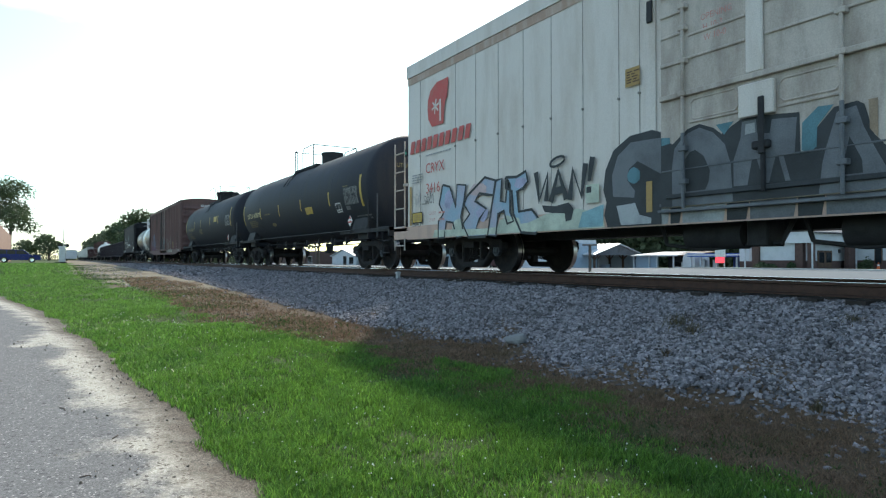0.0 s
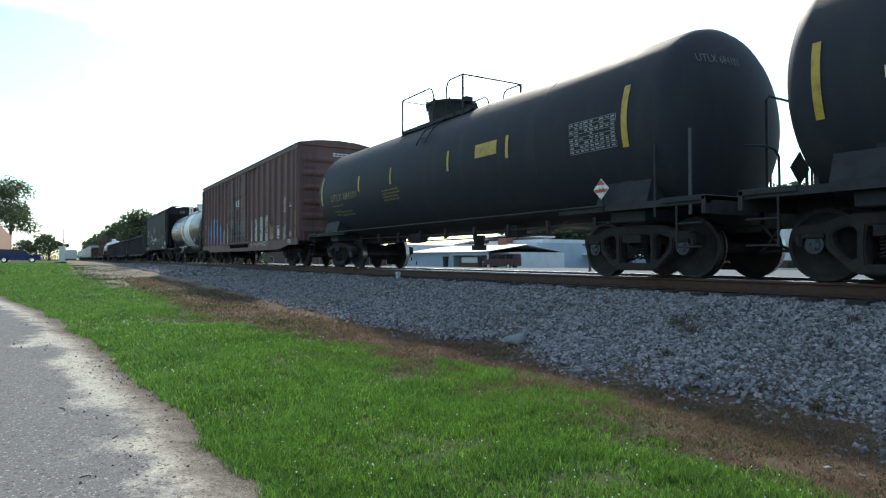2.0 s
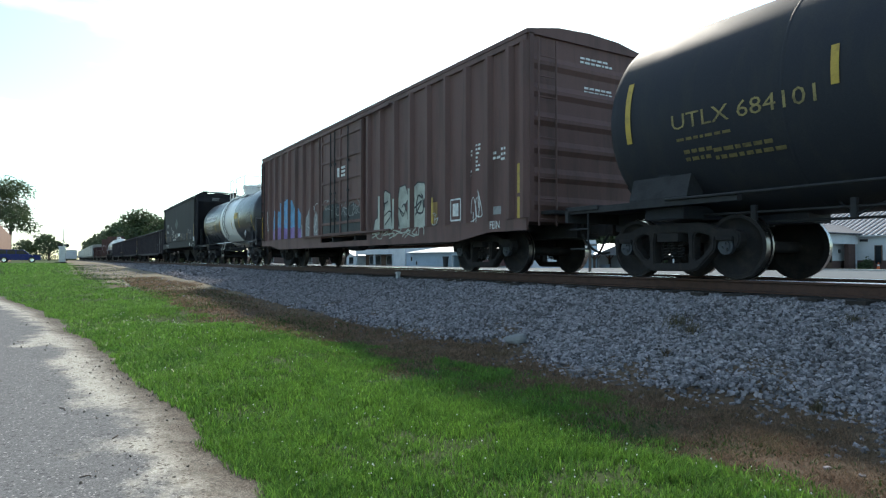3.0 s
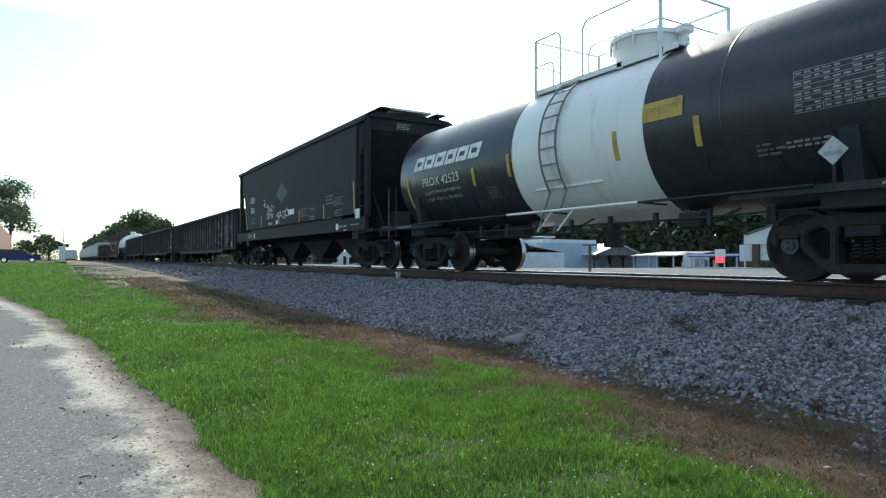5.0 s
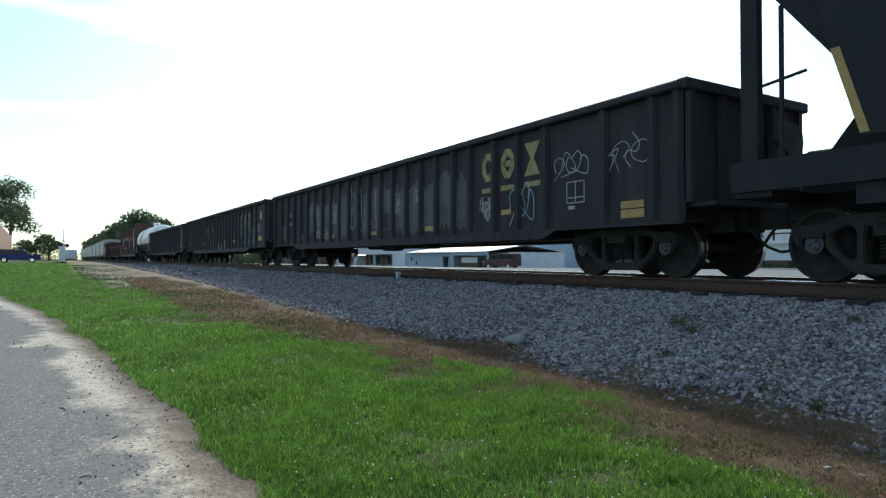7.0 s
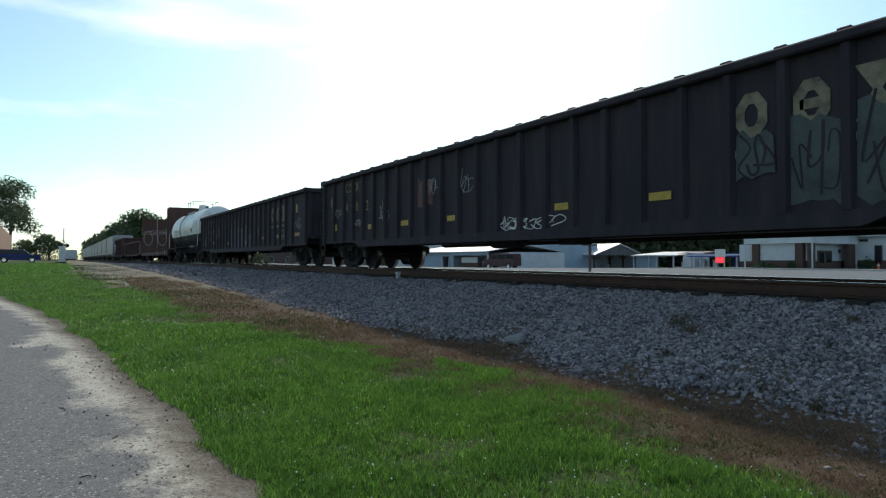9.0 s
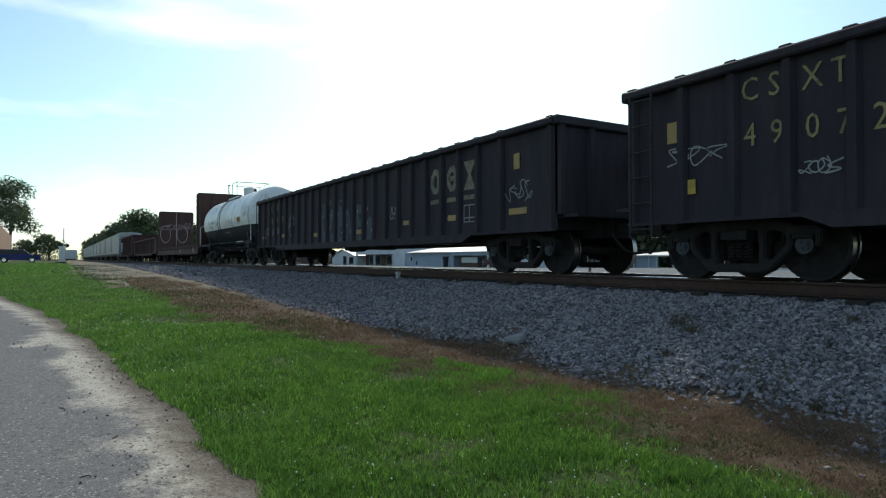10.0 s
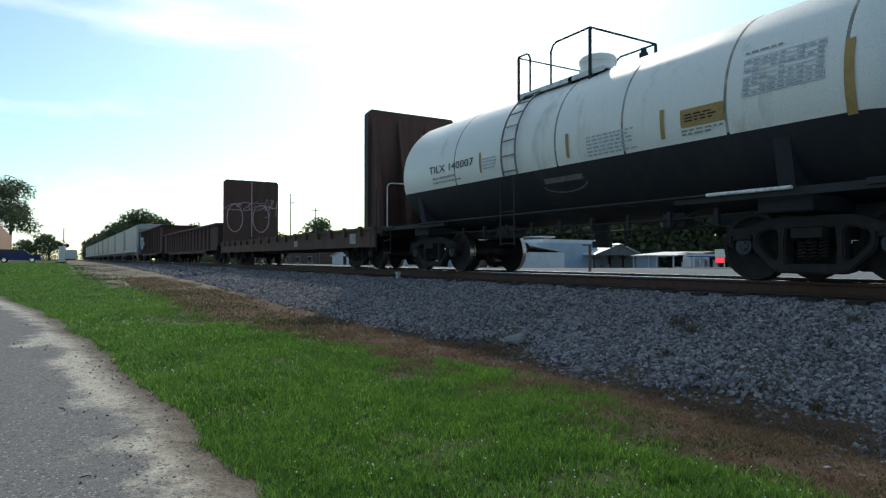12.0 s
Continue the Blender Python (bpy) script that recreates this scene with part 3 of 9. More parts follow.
def start_car(name, label, centre, truck_x, category="freight car", ahead=(0.0, 0.0)):
    car = thing(name, label, category, "cars of the freight train")
    car.location = (centre, TRACK_Y, 0)
    TRAIN.append((car, centre))
    for x, shift in ((-truck_x, ahead[0]), (truck_x, ahead[1])):
        add_truck(car, x + shift)
    return car


def add_coupler(car, x, reach):
    """A draft gear box, coupler and air hose at one end; x is the striker, reach the length of the shank."""
    s = 1 if x > 0 else -1
    bm = bmesh.new()
    box(bm, min(x - 0.6 * s, x), max(x - 0.6 * s, x), -0.2, 0.2, 0.68, 1.02)
    box(bm, min(x, x + reach * s), max(x, x + reach * s), -0.08, 0.08, 0.78, 0.94)
    tip = x + reach * s
    prism(bm, [(tip - 0.3 * s, -0.16), (tip - 0.05 * s, -0.2), (tip + 0.04 * s, -0.1), (tip - 0.02 * s, 0.0), (tip + 0.06 * s, 0.12), (tip - 0.1 * s, 0.2), (tip - 0.3 * s, 0.14)], "z", 0.72, 1.0)
    part("coupler", bm, M["running_gear"], car, "dark cast knuckle coupler")
    bm = bmesh.new()
    pts = [(x + 0.1 * s, -0.35, 0.75), (x + 0.22 * s, -0.35, 0.6), (x + 0.36 * s, -0.3, 0.45), (x + 0.5 * s, -0.22, 0.38), (x + reach * s, -0.15, 0.4)]
    pipe(bm, pts, 0.022, 6)
    part("air_hose", bm, M["rubber"], car, "black rubber air hose")


def ladder(car, x, y, z0, z1, width=0.42, along="x", mat=None, step=0.38, r=0.014, out=0.07):
    """A ladder of bars on a side (along x) or on an end (along y)."""
    def pt(a, z):
        return (x + a, y, z) if along == "x" else (x, y + a, z)
    stiles = None
    for a in (-width / 2, width / 2):
        bm = bmesh.new()
        rod(bm, pt(a, z0), pt(a, z1), r * 1.25, 6)
        made = part("stile" if stiles else "ladder", bm, mat or M["steel_dark"], stiles or car)
        stiles = stiles or made
    z = z0 + 0.12
    while z < z1:
        bm = bmesh.new()
        rod(bm, pt(-width / 2, z), pt(width / 2, z), r, 6)
        part("rung", bm, mat or M["steel_dark"], stiles)
        z += step


def hand_rail(car, pts, mat=None, r=0.016, name="handrail"):
    bm = bmesh.new()
    pipe(bm, pts, r, 6)
    return part(name, bm, mat or M["steel_dark"], car)


def text_mesh(body, size, mat, name="lettering"):
    cu = bpy.data.curves.new(name, "FONT")
    cu.body, cu.size, cu.align_x, cu.align_y = body, size, "CENTER", "CENTER"
    cu.resolution_u = 2
    ob = bpy.data.objects.new(name, cu)
    scene.collection.objects.link(ob)
    bpy.context.view_layer.update()
    me = bpy.data.meshes.new_from_object(ob.evaluated_get(bpy.context.evaluated_depsgraph_get()))
    bpy.data.objects.remove(ob)
    me.materials.clear()
    me.materials.append(mat)
    return me


def side_text(car, body, x, y, z, size, mat, narrow=1.0, label=""):
    """Lettering on the flat side that faces -y."""
    me = text_mesh(body, size, mat)
    for v in me.vertices:
        v.co = Vector((x + v.co.x * narrow, y, z + v.co.y))
    return part("lettering", me, None, car, label)


def end_marks(car, shapes, x, y, z, mat, name="marking"):
    """Flat paint on the end that faces +x."""
    me = flat_shapes(shapes, mat, name)
    for v in me.vertices:
        v.co = Vector((x + v.co.z, y + v.co.x, z + v.co.y))
    return part(name, me, None, car)


def curved(car, outline_mesh, x, angle, radius, axis_z, name, label=""):
    """Bends a flat mesh (x along, y up) round the barrel of a tank; angle 0 is level on the -y side, positive above."""
    for v in outline_mesh.vertices:
        a = angle + v.co.y / radius
        r = radius + v.co.z
        v.co = Vector((x + v.co.x, -r * math.cos(a), axis_z + r * math.sin(a)))
    return part(name, outline_mesh, None, car, label)


def flat_shapes(shapes, mat, name="marking", fine=0.12):
    """Flat polygons and bars in the xy plane as one mesh; each shape is a list of (x, y)."""
    bm = bmesh.new()
    for k, s in enumerate(shapes):
        bm.faces.new([bm.verts.new((p[0], p[1], p[2] if len(p) > 2 else 0.0004 * (k % 5))) for p in s])
    bmesh.ops.remove_doubles(bm, verts=bm.verts[:], dist=1e-5)
    bmesh.ops.triangulate(bm, faces=bm.faces[:])
    return mesh_of(name, bm, mat)


def bar(x, y, w, h, lean=0.0):
    return [(x - w / 2 - lean * h / 2, y - h / 2), (x + w / 2 - lean * h / 2, y - h / 2), (x + w / 2 + lean * h / 2, y + h / 2), (x - w / 2 + lean * h / 2, y + h / 2)]


def stroke(pts, w):
    """A painted ribbon of width w through points; it rises a hair along its way, so that it can cross itself."""
    ring = []
    n = len(pts)
    for i, (x, y) in enumerate(pts):
        ax, ay = pts[max(i - 1, 0)]
        bx, by = pts[min(i + 1, n - 1)]
        d = math.hypot(bx - ax, by - ay) or 1
        nx, ny = -(by - ay) / d * w / 2, (bx - ax) / d * w / 2
        z = 0.0016 * i / n
        ring.append(((x - nx, y - ny, z), (x + nx, y + ny, z)))
    return [[a[0], b[0], b[1], a[1]] for a, b in zip(ring, ring[1:])]


def tall_stripe(h, w=0.1, n=8):
    """A vertical stripe cut in short steps, so that it bends round a barrel."""
    return [[(x, y, 0.0) for x, y in bar(0, -h / 2 + h * (i + 0.5) / n, w, h / n)] for i in range(n)]


def side_marks(car, shapes, x, y, z, mat, name="marking", label=""):
    me = flat_shapes(shapes, mat, name)
    for v in me.vertices:
        v.co = Vector((x + v.co.x, y - v.co.z, z + v.co.y))
    return part(name, me, None, car, label)


def small_print(w, h, rows, seed=1):
    """Rows of short bars: lines of stencilled print too small to read."""
    rnd = random.Random(seed)
    out, dy = [], h / rows
    for r in range(rows):
        x = -w / 2
        end = w / 2 - rnd.uniform(0, 0.3) * w
        while x < end:
            d = rnd.uniform(0.05, 0.14)
            out.append(bar(x + d / 2, h / 2 - dy * (r + 0.5), d, dy * 0.5))
            x += d + 0.03
    return out


# ---- tank cars ----
def flat_post(car, x, y, z0, z1, wide=0.06, mat=None):
    bm = bmesh.new()
    box(bm, x - wide / 2, x + wide / 2, y - 0.012, y + 0.012, z0, z1, 0.004)
    part("corner_post", bm, mat or M["steel_dark"], car)


def end_rails(car, kind, s, half, sill_half, axis_z):
    """Grab irons and posts on the platform at one end (s = 1: the leading end)."""
    if kind.startswith("utlx"):
        if s > 0:
            x = half + 0.2
            hand_rail(car, [(x, 0.16, 1.14), (x, 0.16, 2.66), (x, 0.24, 2.74), (x, 1.3, 2.72), (x, 1.38, 2.62), (x, 1.38, 1.14)], None, 0.02)
            x = half + 0.36
            hand_rail(car, [(x - 0.3, -0.2, 1.98), (x, -0.1, 1.93), (x, 0.1, 1.9), (x, 0.2, 1.8), (x, 0.22, 1.14)], None, 0.02)
            for y in (-1.45, 1.45):
                flat_post(car, half + 0.08, y, 0.9, 2.1, 0.05, M["ladder_dull"])
                flat_post(car, half - 0.53, y, 0.9, 1.97, 0.035)
        else:
            for y in (-0.87, 0.87):
                flat_post(car, -half + 0.4, y, 1.1, 2.35, 0.07)
            hand_rail(car, [(-half - 0.16, 0.5, 1.14), (-half - 0.16, 0.5, 2.1), (-half - 0.16, 0.58, 2.18), (-half - 0.16, 1.36, 2.18), (-half - 0.16, 1.44, 1.14)], None, 0.02)
            # placard holder seen edge-on to the side, set across the car's end
            x, y, z = -half - 0.18, -0.21, 1.53
            bm = bmesh.new()
            prism(bm, [(y - 0.23, z), (y, z - 0.23), (y + 0.23, z), (y, z + 0.23)], "x", x - 0.008, x + 0.008)
            holder = part("placard", bm, M["steel_dark"], car, "dark diamond placard holder")
            bm = bmesh.new()
            rod(bm, (x, y, 1.12), (x, y, z - 0.2), 0.016, 6)
            part("post", bm, M["steel_dark"], holder)
        return
    if kind == "procor":
        if s < 0:
            for y in (-1.45, 1.45):
                flat_post(car, -half, y, 0.85, 2.15, 0.05, M["ladder_dull"])
                flat_post(car, -half + 0.43, y, 0.85, 2.15, 0.03)
            return
        x = s * (half + 0.37)
        for y in (-1.45, 1.45):
            flat_post(car, s * (half + 0.33), y, 0.9, 2.13, 0.035, M["ladder_dull"])
            flat_post(car, s * (half + 0.42), y, 0.9, 2.13, 0.08, M["ladder_dull"])
            flat_post(car, s * (half - 0.19), y, 0.55, 2.1, 0.04, M["ladder_dull"])
        hand_rail(car, [(x, -1.45, 2.12), (x, 0.52, 2.14), (x, 0.6, 2.06), (x, 0.63, 1.12)], M["ladder_grey"], 0.02)
        hand_rail(car, [(x, 0.15, 1.92), (x, 0.5, 1.93), (x, 0.58, 1.99), (x, 0.62, 2.06)], M["ladder_grey"], 0.014)
        return
    zt = axis_z - 0.05
    x = s * max(sill_half - 0.3, half + (0.35 if s > 0 else 0.0))
    for y in (-1.45, 1.45):
        hand_rail(car, [(x, y, 1.1), (x, y, zt - 0.12), (x, y * 0.97, zt - 0.03), (x, y * 0.9, zt), (x, 0, zt)], M["white_mark"])


def tank_car(name, label, centre, truck_x, half, radius, axis_z, sill_half, kind, nose=0.35):
    """kind: 'utlx_a', 'utlx_b', 'procor' or 'tilx'; nose: how much farther the barrel reaches at the leading end."""
    car = start_car(name, label, centre, truck_x, "tank car", {"tilx": (0.22, 0.22), "procor": (0.38, 0.07)}.get(kind, (0.0, 0.0)))
    head = 0.6
    rear_sill, front_sill = sill_half
    utlx = kind.startswith("utlx")
    shell = M[{"tilx": "tank_white", "procor": "tank_gloss"}.get(kind, "tank_black")]
    prof = [(-half, 0.0)]
    steps = 8
    for i in range(1, steps + 1):
        a = 1.5708 * i / steps
        prof.append((-half + head * (1 - math.cos(a)), radius * math.sin(a)))
    cyl = half - head
    seams = [-2.79, 0.56, 2.13, 3.92, 5.42] if kind == "tilx" else [-cyl * 0.62, -cyl * 0.2, cyl * 0.2, cyl * 0.62]
    body_prof = prof + [(x, radius) for x in seams] + [(nose - a, r) for a, r in prof[::-1]]
    bm = bmesh.new()
    lathe(bm, body_prof, 64, "x", (0, 0, axis_z))
    if kind == "tilx":
        bmesh.ops.bisect_plane(bm, geom=bm.verts[:] + bm.edges[:] + bm.faces[:], plane_co=(0, 0, axis_z - 0.44), plane_no=(0, 0, 1))
    body = part("tank_shell", bm, shell, car)
    if kind == "tilx":
        # the lower half of the barrel is black
        body.data.materials.append(M["tank_black"])
        for p in body.data.polygons:
            if p.center.z < axis_z - 0.44:
                p.material_index = 1
    for x in seams:
        bm = bmesh.new()
        lathe(bm, [(x - 0.025, radius - 0.002), (x - 0.018, radius + 0.0025), (x + 0.018, radius + 0.0025), (x + 0.025, radius - 0.002)], 64, "x", (0, 0, axis_z))
        seam_ob = part("weld_seam", bm, M["seam_grime"] if kind == "tilx" else shell, car)
        if kind == "tilx":
            seam_ob.data.materials.append(M["tank_black"])
            for p in seam_ob.data.polygons:
                if p.center.z < axis_z - 0.44:
                    p.material_index = 1
    if kind == "procor":
        bm = bmesh.new()
        lathe(bm, [(-1.02, radius), (-1.02, radius + 0.008), (2.22, radius + 0.008), (2.22, radius)], 64, "x", (0, 0, axis_z), sharp=(1, 2))
        part("white_band", bm, M["tank_white"], car, "broad white band round the black tank")
    # stub sills, end platforms, saddles
    for s in (-1, 1):
        bm = bmesh.new()
        sill_half = front_sill if s > 0 else rear_sill
        x_in = s * (truck_x - 1.6)
        a, b = sorted((x_in, s * sill_half))
        box(bm, a, b, -0.28, 0.28, 0.78, 1.12)
        box(bm, *sorted((s * (truck_x - 0.35), s * (truck_x + 0.35))), -1.25, 1.25, 0.86, 1.06, 0.02)
        prism(bm, [(-1.15, 1.05), (1.15, 1.05), (1.3, axis_z - 0.55), (1.1, axis_z - 0.7), (0.6, axis_z - radius + 0.06), (-0.6, axis_z - radius + 0.06), (-1.1, axis_z - 0.7), (-1.3, axis_z - 0.55)], "x", s * truck_x - 0.11, s * truck_x + 0.11)
        part("saddle", bm, M["tank_black"], car)
        if utlx:
            for y in (-1, 1):
                bm = bmesh.new()
                prism(bm, [(y * 1.0, 1.1), (y * 1.36, 1.13), (y * 1.36, 1.18), (y * 1.26, 1.5), (y * 1.0, 1.5)], "x", s * truck_x - 0.55, s * truck_x + 0.5)
                part("saddle_pad", bm, M["steel_dark"], car, "boxed steel saddle pad")
        bm = bmesh.new()
        box(bm, *sorted((s * (sill_half - 0.75), s * sill_half)), -1.5, 1.5, 1.08, 1.16, 0.01)
        box(bm, *sorted((s * (sill_half - 0.06), s * sill_half)), -1.5, 1.5, 0.9, 1.14)
        for y in (-1.42, 1.42):
            box(bm, *sorted((s * (half - 2.6), s * sill_half)), y - 0.05, y + 0.05, 1.04, 1.14)
        part("end_platform", bm, M["steel_dark"], car)
        end_rails(car, kind, s, half, sill_half, axis_z)
        for y in (-1.45, 1.45):
            bm = bmesh.new()
            for z in (0.45, 0.78):
                rod(bm, (s * (sill_half - 0.08), y, z), (s * (sill_half - 0.5), y, z), 0.016, 6)
            rod(bm, (s * (sill_half - 0.5), y, 0.43), (s * (sill_half - 0.5), y, 1.1), 0.016, 6)
            part("step", bm, M["steel_dark"], car)
        add_coupler(car, s * sill_half, 0.26 if utlx and sill_half < 8.0 else 0.5)
    # long side rail under the barrel, with its brackets
    rail_mat = M["steel_dark"]
    for y in (-1.5, 1.5):
        hand_rail(car, [(-half + 1.5, y, 1.13), (half - 1.5, y, 1.13)], rail_mat, 0.02, "side_rail")
        if kind == "tilx":
            hand_rail(car, [(3.7, y * 1.004, 1.133), (half - 0.9, y * 1.004, 1.133)], M["white_mark"], 0.026, "side_rail")
            bm = bmesh.new()
            for a in (-0.22, 0.22):
                rod(bm, (-0.73 + a, y, 0.55), (-0.73 + a, math.copysign(radius + 0.07, y), axis_z - 0.5), 0.018, 6)
            for z in (0.58, 0.9, 1.2):
                rod(bm, (-0.95, y, z), (-0.51, y, z), 0.014, 6)
            part("lower_ladder", bm, M["steel_dark"], car, "black lower ladder")
        if kind == "procor":
            hand_rail(car, [(-1.02, y * 1.004, 1.133), (2.22, y * 1.004, 1.133)], M["tank_white"], 0.025, "side_rail")
            bm = bmesh.new()
            for e in (0.32, -0.22):
                rod(bm, (0.1 + e, y, 0.78), (0.1 + e + 0.42, y, 1.13), 0.018, 6)
            part("ladder_brace", bm, M["tank_white"], car)
            bm = bmesh.new()
            a = radians(-32)
            ya, za = math.copysign((radius + 0.02) * math.cos(a), y), axis_z + (radius + 0.02) * math.sin(a)
            box(bm, -0.6, 1.2, *sorted((ya, ya - math.copysign(0.05, y))), za - 0.03, za + 0.03)
            part("shell_angle", bm, M["galvanised"], car, "grey angle bar along the barrel")
        for i in range(5):
            x = -half + 1.8 + (2 * half - 3.6) * i / 4
            bm = bmesh.new()
            rod(bm, (x, y, 1.13), (x, y * 0.6, 1.12), 0.018, 6)
            part("rail_bracket", bm, M["steel_dark"], car)
    # bottom outlet, skid, brake gear
    bm = bmesh.new()
    rod(bm, (0.3, 0, axis_z - radius - 0.02), (0.3, 0, 0.62), 0.16, 14, 0.12)
    rod(bm, (0.3, 0, 0.62), (0.3, 0, 0.5), 0.19, 14)
    part("bottom_outlet", bm, M["steel_dark"], car)
    bm = bmesh.new()
    rod(bm, (-2.3, -0.5, 0.86), (-1.6, -0.5, 0.86), 0.14, 14)
    box(bm, 2.3, 2.7, -0.7, -0.4, 0.76, 1.0, 0.02)
    for y, z in ((-0.78, 0.93), (-0.6, 0.8)):
        pipe(bm, [(-half + 1.6, y, z), (-2, y, z - 0.03), (2.5, y, z - 0.04), (half - 1.6, y, z)], 0.018)
    for i in range(9):
        x = -half + 2.4 + i * (2 * half - 4.8) / 8
        box(bm, x - 0.035, x + 0.035, -0.82, -0.76, 0.78, 1.02)
        if i % 3 == 1:
            rod(bm, (x, -0.8, 0.8), (x + 0.35, -0.55, 1.02), 0.018, 6)
            rod(bm, (x, -0.8, 0.8), (x - 0.3, -0.55, 1.02), 0.018, 6)
    part("brake_rigging", bm, M["steel_dark"], car)
    # top platform with railing, manway
    top = axis_z + radius
    trim = M["tank_white"] if kind == "procor" else M["steel_dark"]
    # first post, end of the first loop, start of the second, last post, rail height, mid rail; manway place, radius, height
    p0, loop_end, gap, p1, high, mid, mx, mr, mh = {
        "utlx_a": (-1.28, -1.0, -0.36, 0.86, 0.62, 0.0, 0.57, 0.4, 0.42),
        "utlx_b": (-2.17, -0.49, 0.15, 0.88, 0.7, 0.0, -1.0, 0.58, 0.5),
        "procor": (-0.93, -0.21, 0.38, 2.12, 0.84, 0.34, 1.15, 0.54, 0.44),
        "tilx": (-1.18, -0.81, -0.18, 0.87, 0.63, 0.0, 0.2, 0.34, 0.38)}[kind]
    ladder_x = {"utlx_a": -0.7, "utlx_b": -0.12, "procor": 0.1, "tilx": -0.73}[kind]
    high += top

    def hoop(x0, x1, y, z, r, turn=0.1, square=0):
        """An upright at x0, a rail to x1 and back down, with bent corners; the corner with a welded post stays square."""
        foot = top - 0.14
        first = [(x0, y, foot), (x0, y, z)] if square == 0 else [(x0, y, foot), (x0, y, z - turn), (x0 + turn * 0.35, y, z - turn * 0.3), (x0 + turn, y, z)]
        last = [(x1, y, z), (x1, y, foot)] if square == 1 else [(x1 - turn, y, z), (x1 - turn * 0.35, y, z - turn * 0.3), (x1, y, z - turn), (x1, y, foot)]
        hand_rail(car, first + last, trim, r)

    for y in (-0.86, 0.86):
        bm = bmesh.new()
        a0, a1 = sorted((y * 0.955, y * 0.5))
        end = p1 + 0.32
        box(bm, p0 - 0.05, end, a0, a1, top - 0.17, top - 0.14)
        box(bm, p0 - 0.05, end, *sorted((y, y - math.copysign(0.03, y))), top - 0.22, top - 0.13)
        n = int((end - p0) / 0.11)
        for i in range(n):
            x = p0 + i * 0.11
            box(bm, x, x + 0.012, a0, a1, top - 0.145, top - 0.125)
        part("walkway", bm, M["galvanised"] if kind == "tilx" else trim, car, "steel grating walkway on the tank top")
        hoop(p0, loop_end, y, high + 0.02, 0.019, 0.12 if kind != "utlx_b" else 0.2, 0)
        hoop(gap, p1, y, high, 0.019, 0.16, 1)
        for x in (p0, p1):
            bm = bmesh.new()
            box(bm, x - 0.03, x + 0.03, y - 0.012, y + 0.012, top - 0.35, high)
            part("railing_post", bm, trim, car)
        if mid:
            hoop(p0, loop_end - 0.2, y, top + mid, 0.013, 0.1, 0)
            hoop(gap + 0.16, p1, y, top + mid, 0.013, 0.14, 1)
    for x, z, r in ((p0, high, 0.015), (p1, high, 0.019)) + (((p0, top + mid, 0.012), (p1, top + mid, 0.012)) if mid else ()):
        hand_rail(car, [(x, -0.86, z), (x, 0.86, z)], trim, r)
    for x in (p0, (gap + p1) / 2, p1):
        bm = bmesh.new()
        box(bm, x - 0.05, x + 0.05, -0.86, 0.86, top - 0.24, top - 0.13)
        part("walkway_beam", bm, trim, car)
    bm = bmesh.new()
    flare = {"procor": 1.18, "utlx_b": 1.12}.get(kind, 1.0)
    rod(bm, (mx, 0, top - 0.1), (mx, 0, top + mh - 0.1), mr, 32, mr * flare)
    rod(bm, (mx, 0, top + mh - 0.1), (mx, 0, top + mh - 0.03), mr * flare * 1.06, 32)
    if flare > 1.0:
        # hinged lid and eye bolts of the wide manway
        lathe(bm, [(top + mh - 0.03, mr * flare * 0.98), (top + mh + 0.02, mr * 0.9), (top + mh + 0.05, mr * 0.4), (top + mh + 0.06, 0.0)], 28, "z", (mx, 0, 0))
        box(bm, mx + mr * flare, mx + mr * flare + 0.22, -0.12, 0.12, top + mh - 0.12, top + mh + 0.02, 0.02)
        box(bm, mx - mr * flare - 0.16, mx - mr * flare, -0.08, 0.08, top + mh - 0.14, top + mh - 0.02, 0.02)
    if kind == "tilx":
        lathe(bm, [(top + mh - 0.03, mr * 1.05), (top + mh + 0.02, mr * 0.97), (top + mh + 0.05, mr * 0.75), (top + mh + 0.06, 0.0)], 24, "z", (mx, 0, 0))
    for i in range(10 if flare > 1.0 else 0):
        a = 0.6283 * i
        rod(bm, (mx + mr * flare * 1.03 * math.cos(a), mr * flare * 1.03 * math.sin(a), top + mh - 0.24), (mx + mr * flare * 1.03 * math.cos(a), mr * flare * 1.03 * math.sin(a), top + mh + 0.02), 0.022, 6)
    part("manway", bm, M["tank_white"] if kind in ("procor", "tilx") else M["steel_dark"], car, "round bolted manway on the tank top")
    bm = bmesh.new()
    vx = {"tilx": 1.33, "procor": 1.9}.get(kind, mx + mr * 1.2 + 0.45)
    rod(bm, (vx, 0, top - 0.05), (vx, 0, top + 0.18), 0.08, 12)
    rod(bm, (vx, 0, top + 0.18), (vx, 0, top + 0.27), 0.05, 10)
    rod(bm, (vx - 0.08, 0, top + 0.12), (vx + 0.08, 0, top + 0.12), 0.03, 8)
    part("safety_valve", bm, trim, car)
    # side ladder
    for sgn in (-1, 1):
        stiles, bars = None, M["ladder_grey"] if kind in ("procor", "tilx") else shell
        for a in (-0.22, 0.22):
            bm = bmesh.new()
            pts = []
            for i in range(13):
                t = radians(70 - {"procor": 105, "tilx": 88}.get(kind, 45) * i / 12)
                pts.append((ladder_x + a, sgn * (radius + 0.07) * math.cos(t), axis_z + (radius + 0.07) * math.sin(t)))
            if kind == "procor":
                pts.append((ladder_x + a, sgn * 1.5, 0.75))
            pipe(bm, pts, 0.018)
            made = part("stile" if stiles else "ladder", bm, bars, stiles or car)
            stiles = stiles or made
